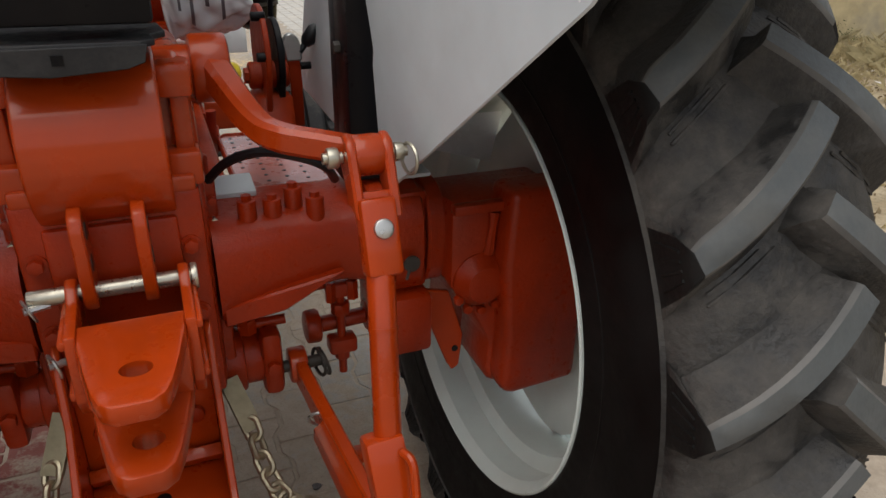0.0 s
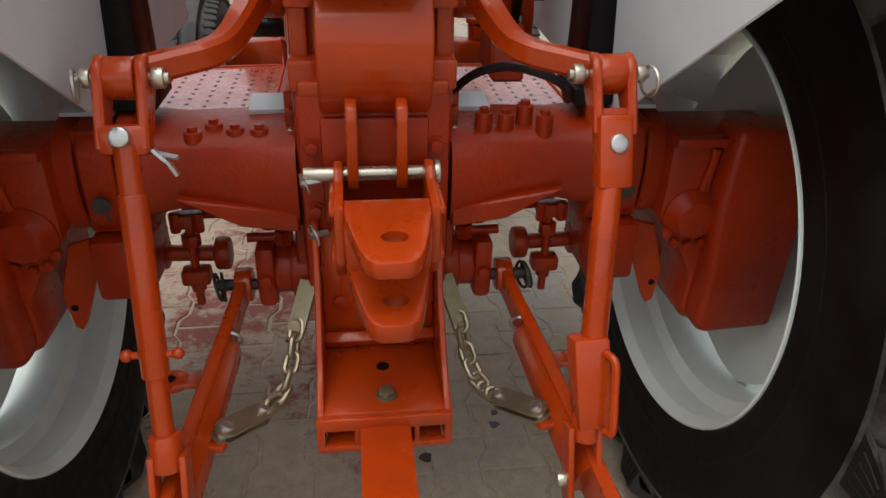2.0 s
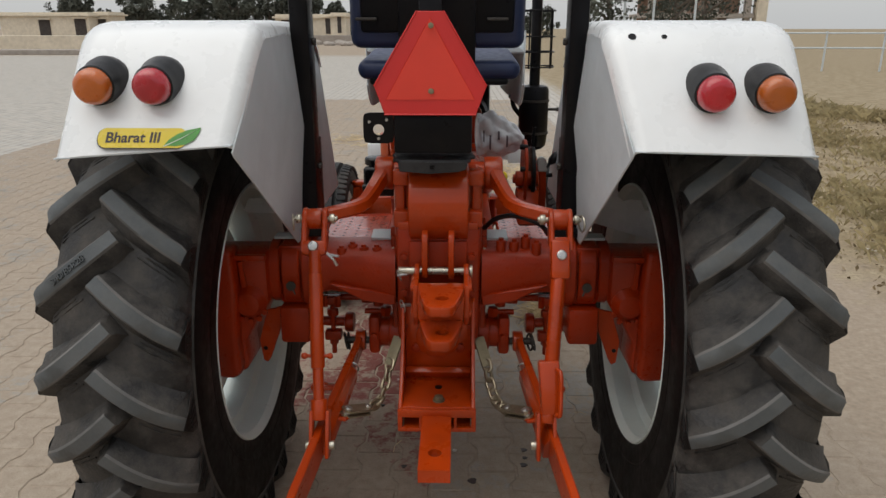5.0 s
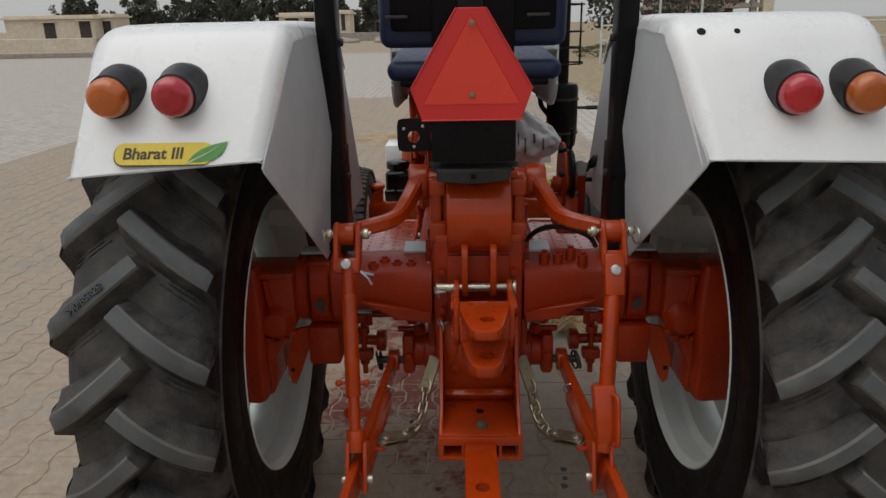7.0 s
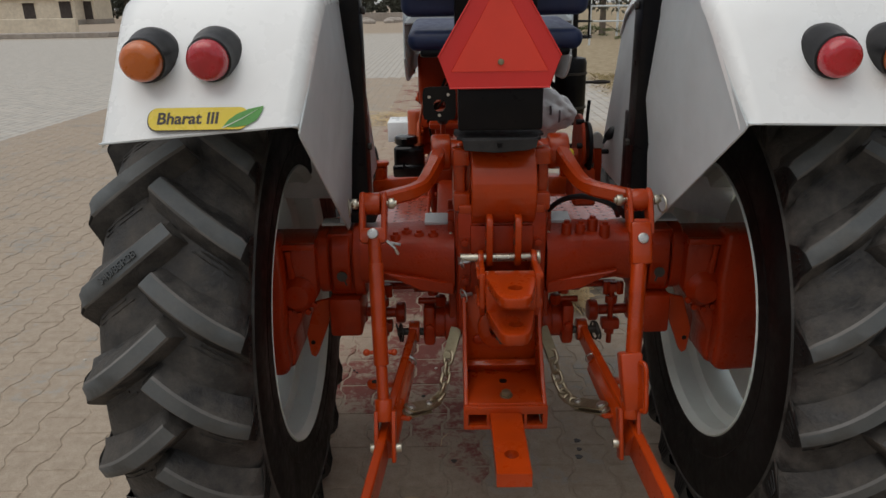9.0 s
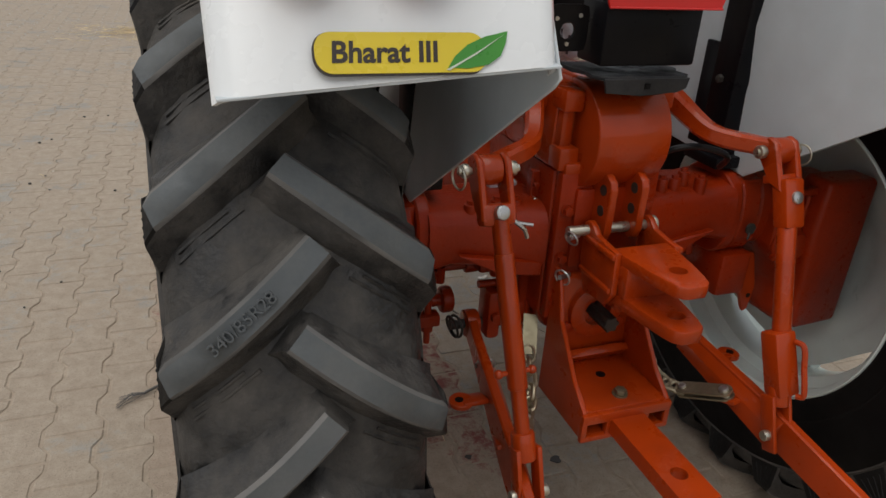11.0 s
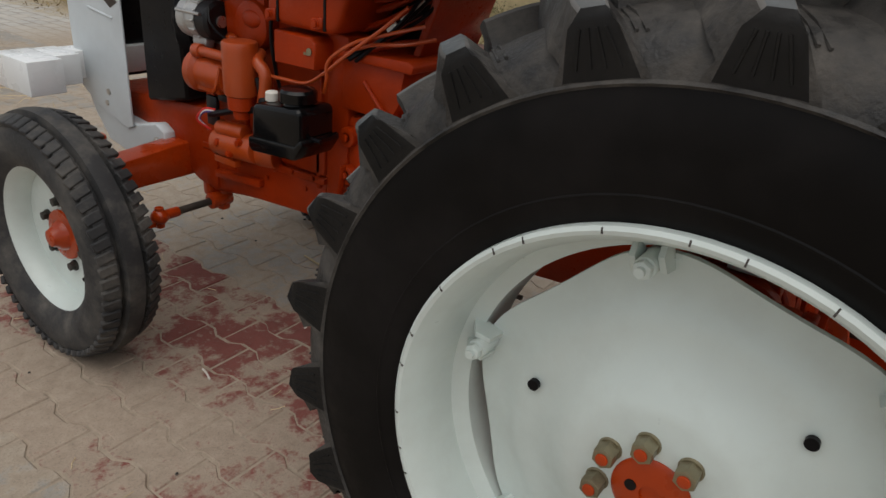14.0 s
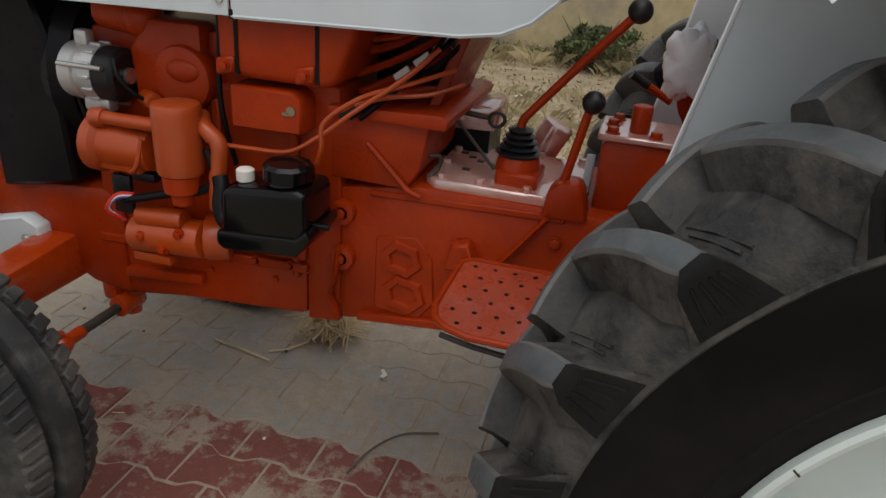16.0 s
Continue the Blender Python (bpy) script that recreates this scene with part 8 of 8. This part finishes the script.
def verge():
    """Dry grass and leaf litter between the paving and the wall."""
    rng = random.Random(12)
    verts, faces = [], []
    for k in range(5200):
        x, y = VERGE_X + 0.3 + 4.0 * rng.random() ** 0.9, rng.uniform(-4, 12)
        if math.sin(1.9 * x + 0.7 * y) + math.sin(1.1 * y - 0.6 * x) < rng.uniform(-1.4, 0.8):
            continue
        tall = 2.0 if x > 5.9 else 1.0
        for j in range(9):
            a, l = rng.uniform(0, 6.28), rng.uniform(0.03, 0.13) * tall
            bx, by = x + rng.gauss(0, 0.06), y + rng.gauss(0, 0.06)
            lx, ly, w = math.cos(a), math.sin(a), 0.0022
            low = ground_height(bx, by) - 0.004
            i = len(verts)
            verts += [(bx - w * ly, by + w * lx, low), (bx + w * ly, by - w * lx, low), (bx + lx * l * 0.35 + w * ly, by + ly * l * 0.35 - w * lx, low + l * 0.6), (bx + lx * l * 0.9, by + ly * l * 0.9, low + l * rng.uniform(0.5, 1.0))]
            faces += [(i, i + 1, i + 2), (i, i + 2, i + 3)]
    me = bpy.data.meshes.new("dry_grass")
    me.from_pydata(verts, [], faces)
    me.materials.append(DRY_GRASS)
    tagged(new("dry_grass", me), "sparse dry yellow grass on the rough verge", "grass", kind="stuff")
    weeds = []
    for k in range(26000):
        y = rng.uniform(-3, 6)
        weeds.append(Vector((6.58 - abs(rng.gauss(0, 0.16)), y, abs(rng.gauss(0, 0.075)) * (1.0 + 0.8 * math.sin(2.3 * y) * math.sin(0.9 * y + 1)))))
    me = leaf_mesh("weeds", rng, weeds, 0.013, 0.35)
    me.materials.append(BUSH_LEAF)
    tagged(new("weeds", me), "dark dusty weeds along the foot of the wall", "weeds", kind="stuff")
    spots = []
    for k in range(9000):
        x, y = VERGE_X + 4.3 * rng.random(), rng.uniform(-4, 12)
        spots.append(Vector((x, y, ground_height(x, y) + rng.uniform(0.003, 0.03))))
    me = leaf_mesh("leaf_litter", rng, spots, 0.020, 0.5)
    me.materials.append(LITTER)
    tagged(new("leaf_litter", me), "brown leaf litter and scraps on bare earth", "litter", kind="stuff")
    for k in range(14):
        x, y = rng.uniform(2.6, 6.5), rng.uniform(-0.5, 4.5)
        bm = B()
        box(bm, (0, 0, 0), (rng.uniform(0.04, 0.10), rng.uniform(0.03, 0.07), 0.006), (rng.uniform(-20, 20), rng.uniform(-20, 20), 0), bevel=0.002, seg=1)
        ob = part("scrap", bm, PAPER)
        ob.location, ob.rotation_euler = (x, y, ground_height(x, y) + 0.02), (0, 0, rng.uniform(0, 6))
        tagged(ob, "pale paper scrap lying on the verge", "scrap", "litter scraps")


verge()


def straw_patch(name, cx, cy, rx, ry, count, length, seed, label, rise=0.012, steep=0.12, thick=0.0018):
    """Thin three-sided stalks, each bent once."""
    rng = random.Random(seed)
    bm_v, bm_f = [], []
    for k in range(count):
        x, y = cx + rx * rng.gauss(0, 0.45), cy + ry * rng.gauss(0, 0.45)
        a, l, h = rng.uniform(0, 6.28), length * rng.uniform(0.4, 1.2), abs(rng.gauss(0, 1)) * rise + 0.004
        h += 0.25 * l * steep if steep > 0.2 else 0.0
        d = Vector((math.cos(a), math.sin(a), rng.uniform(-steep, steep))) * l / 2
        e = Vector((-math.sin(a), math.cos(a), 0))
        c, i = Vector((x, y, h)), len(bm_v)
        mid = c + e * l * rng.uniform(-0.14, 0.14) + Vector((0, 0, rise * rng.random()))
        e, up = e * thick, Vector((0, 0, 1.4 * thick))
        for p in (c - d, mid, c + d):
            p.z = max(p.z, 0.004)
            bm_v += [tuple(q) for q in (p - e, p + e, p + up)]
        for q in (i, i + 3):
            bm_f += [(q, q + 1, q + 4, q + 3), (q + 1, q + 2, q + 5, q + 4), (q + 2, q, q + 3, q + 5)]
    me = bpy.data.meshes.new(name)
    me.from_pydata(bm_v, [], bm_f)
    me.materials.append(STRAW)
    tagged(new(name, me), label, "straw", kind="stuff")


straw_patch("straw_clump", 0.452, 1.345, 0.070, 0.085, 140, 0.15, 1, "small heap of dry straw on the paving", 0.024, 0.85, 0.0021)
straw_patch("straw_patch", -0.6, 7.2, 1.1, 0.7, 900, 0.16, 2, "scattered dry straw on the paving", 0.012)
straw_patch("straw_patch", 0.35, 5.0, 0.8, 0.6, 500, 0.16, 3, "scattered dry straw on the paving", 0.012)
straw_patch("loose_straw", 0.1, 2.2, 1.6, 2.2, 45, 0.08, 4, "single straw stalks lying on the paving", 0.003, 0.02, 0.0011)


def litter():
    def stalk(name, pts, r, mat, label, category):
        bm = B()
        tube(bm, smooth_path(pts, 4), r, n=6)
        return tagged(part(name, bm, mat), label, category)
    stalk("straw_stalk", [(0.289, 1.667, 0.006), (0.266, 1.541, 0.008), (0.249, 1.454, 0.006)], 0.0035, STRAW, "thick straw stalk lying on the paving", "straw")
    stalk("straw_stalk", [(0.293, 1.479, 0.006), (0.325, 1.425, 0.009), (0.393, 1.390, 0.006)], 0.0035, STRAW, "thick straw stalk lying on the paving", "straw")
    stalk("white_stick", [(-0.430, 1.345, 0.006), (-0.436, 1.319, 0.006), (-0.448, 1.29, 0.006)], 0.003, PAPER, "short white stick lying on red paving", "stick")
    stalk("twig", [(-0.114, 1.039, 0.006), (-0.016, 1.012, 0.010), (0.069, 0.957, 0.008), (0.112, 0.866, 0.006)], 0.003, BARK, "thin dark bent twig on the paving", "twig")
    for k, off in enumerate((0.0, 0.018)):
        stalk("straw_rope", [(-0.350, -0.135 - off, 0.006), (-0.315, -0.062 - off, 0.010), (-0.255, -0.030 - off, 0.016), (-0.205, -0.036 - off * 1.4, 0.012), (-0.175 + off, -0.052 - off, 0.006)], 0.0032, STRAW, "curled strand of tan straw rope on red paving", "rope")
    bm = B()
    tube(bm, smooth_path([(-0.757, 0.625, 0.010), (-0.732, 0.662, 0.012), (-0.716, 0.706, 0.012), (-0.735, 0.722, 0.014), (-0.808, 0.744, 0.014), (-0.844, 0.712, 0.012), (-0.907, 0.673, 0.010), (-0.93, 0.655, 0.010)], 6), 0.0042, n=7)
    wire = tagged(part("wire", bm, WIRE), "grey bent wire with frayed ends on the paving", "wire")
    rng = random.Random(6)
    for k in range(9):
        bm = B()
        tube(bm, [(-0.925, 0.660, 0.010), (-0.955 - 0.01 * rng.random(), 0.645 + 0.03 * rng.uniform(-1, 1), 0.012), (-0.985 - 0.02 * rng.random(), 0.632 + 0.05 * rng.uniform(-1, 1), 0.007)], 0.0011, n=4)
        part("strand", bm, WIRE, wire)
    for x, y, r in ((0.281, 0.262, 0.010), (0.280, 0.215, 0.008), (0.272, 0.175, 0.011), (0.103, 0.087, 0.014), (-0.12, 0.16, 0.009)):
        bm = B()
        prism(bm, [(x + r * (1 + 0.3 * math.sin(3 * a + x * 50)) * math.cos(a), y + r * math.sin(a)) for a in (2 * math.pi * k / 12 for k in range(12))], "z", 0.0005, 0.0026)
        tagged(part("oil_spot", bm, INK), "small dark oil spot on the paving", "stain", "oil spots")
    bm = B()
    prism(bm, [(-0.022, -0.006), (0.0, -0.012), (0.024, 0.010), (0.018, 0.016), (0.0, 0.004), (-0.016, 0.008)], "z", 0.004, 0.007)
    ob = tagged(part("white_scrap", bm, PAPER), "small white leaf scrap on grey paving", "scrap")
    ob.location = (0.31, 1.10, 0.002)
    for k in range(60):
        x, y = rng.uniform(-1.7, 0.8), rng.uniform(0.2, 4.0)
        bm = B()
        r = rng.uniform(0.003, 0.008)
        ball(bm, (0, 0, 0), r, scale=(1.2, 1, 0.6), u=6, v=4)
        ob = tagged(part("pebble", bm, PAPER if rng.random() < 0.25 else DARK_METAL, angle=20), "tiny pebble or crumb lying on the paving", "pebble", "pebbles on the paving")
        ob.location = (x, y, 0.004 + r * 0.4)


litter()

# ---- interlocking pavers: wide at both ends and waisted in the middle, rows staggered by half ----
def paver_mesh():
    """One block as lists: a top, a narrow chamfer and sides."""
    g, a = 0.0028, 0.0115
    right = [(PAVE_W / 2 - g + w * a, q * (PAVE_L - 2 * g)) for q, w in ((-0.5, 1), (-0.35, 1), (-0.16, -1), (0.16, -1), (0.35, 1), (0.5, 1))]
    pts = right + [(-x, y) for x, y in right[::-1]]
    m = len(pts)
    inner = [(x - math.copysign(0.0042, x), y * 0.962) for x, y in pts]
    verts = [(x, y, 0.0) for x, y in inner] + [(x, y, -0.0040) for x, y in pts] + [(x, y, -0.030) for x, y in pts]
    # the waisted top is cut into three pieces that are each convex
    faces = [(0, 1, 10, 11), (1, 2, 9, 10), (2, 3, 8, 9), (3, 4, 7, 8), (4, 5, 6, 7)]
    for r in (0, m):
        faces += [(r + k, r + m + k, r + m + (k + 1) % m, r + (k + 1) % m) for k in range(m)]
    return verts, faces


def pavers():
    shape = paver_mesh()
    meshes = {}
    for red in (False, True):
        me = bpy.data.meshes.new("paver")
        me.from_pydata(shape[0], [], shape[1])
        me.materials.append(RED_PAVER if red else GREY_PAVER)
        meshes[red] = me
    root = holder("pavement", None, (0, 0, 0), "interlocking red and grey paving blocks, dusty", "pavement", kind="structure")
    rng = random.Random(31)
    rest = {True: ([], []), False: ([], [])}
    for i in range(-33, 19):
        x = RED_LO + PAVE_W * (i + 0.5)
        for j in range(-16, 63):
            y = PAVE_L * (j + 0.5 * (i % 2)) + 0.038
            red = 0 <= i <= 6
            tilt, turn, dz = (rng.gauss(0, 0.0045), rng.gauss(0, 0.0045)), rng.gauss(0, 0.010), rng.gauss(0, 0.0007)
            m = Matrix.LocRotScale(Vector((x, y, dz)), Euler((tilt[0], tilt[1], turn)), None)
            if -1.30 < x < 0.62 and 0.30 < y < 2.60:
                ob = new("paver", meshes[red])
                ob.parent = root
                ob.matrix_local = m
            else:
                vs, fs = rest[red]
                base = len(vs)
                vs += [tuple(m @ Vector(v)) for v in shape[0]]
                fs += [tuple(base + k for k in f) for f in shape[1]]
    for red, (vs, fs) in rest.items():
        me = bpy.data.meshes.new("outer_pavers")
        me.from_pydata(vs, [], fs)
        me.materials.append(RED_PAVER if red else GREY_PAVER)
        ob = new("outer_pavers", me)
        ob.parent = root
        tagged(ob, kind="stuff")


pavers()
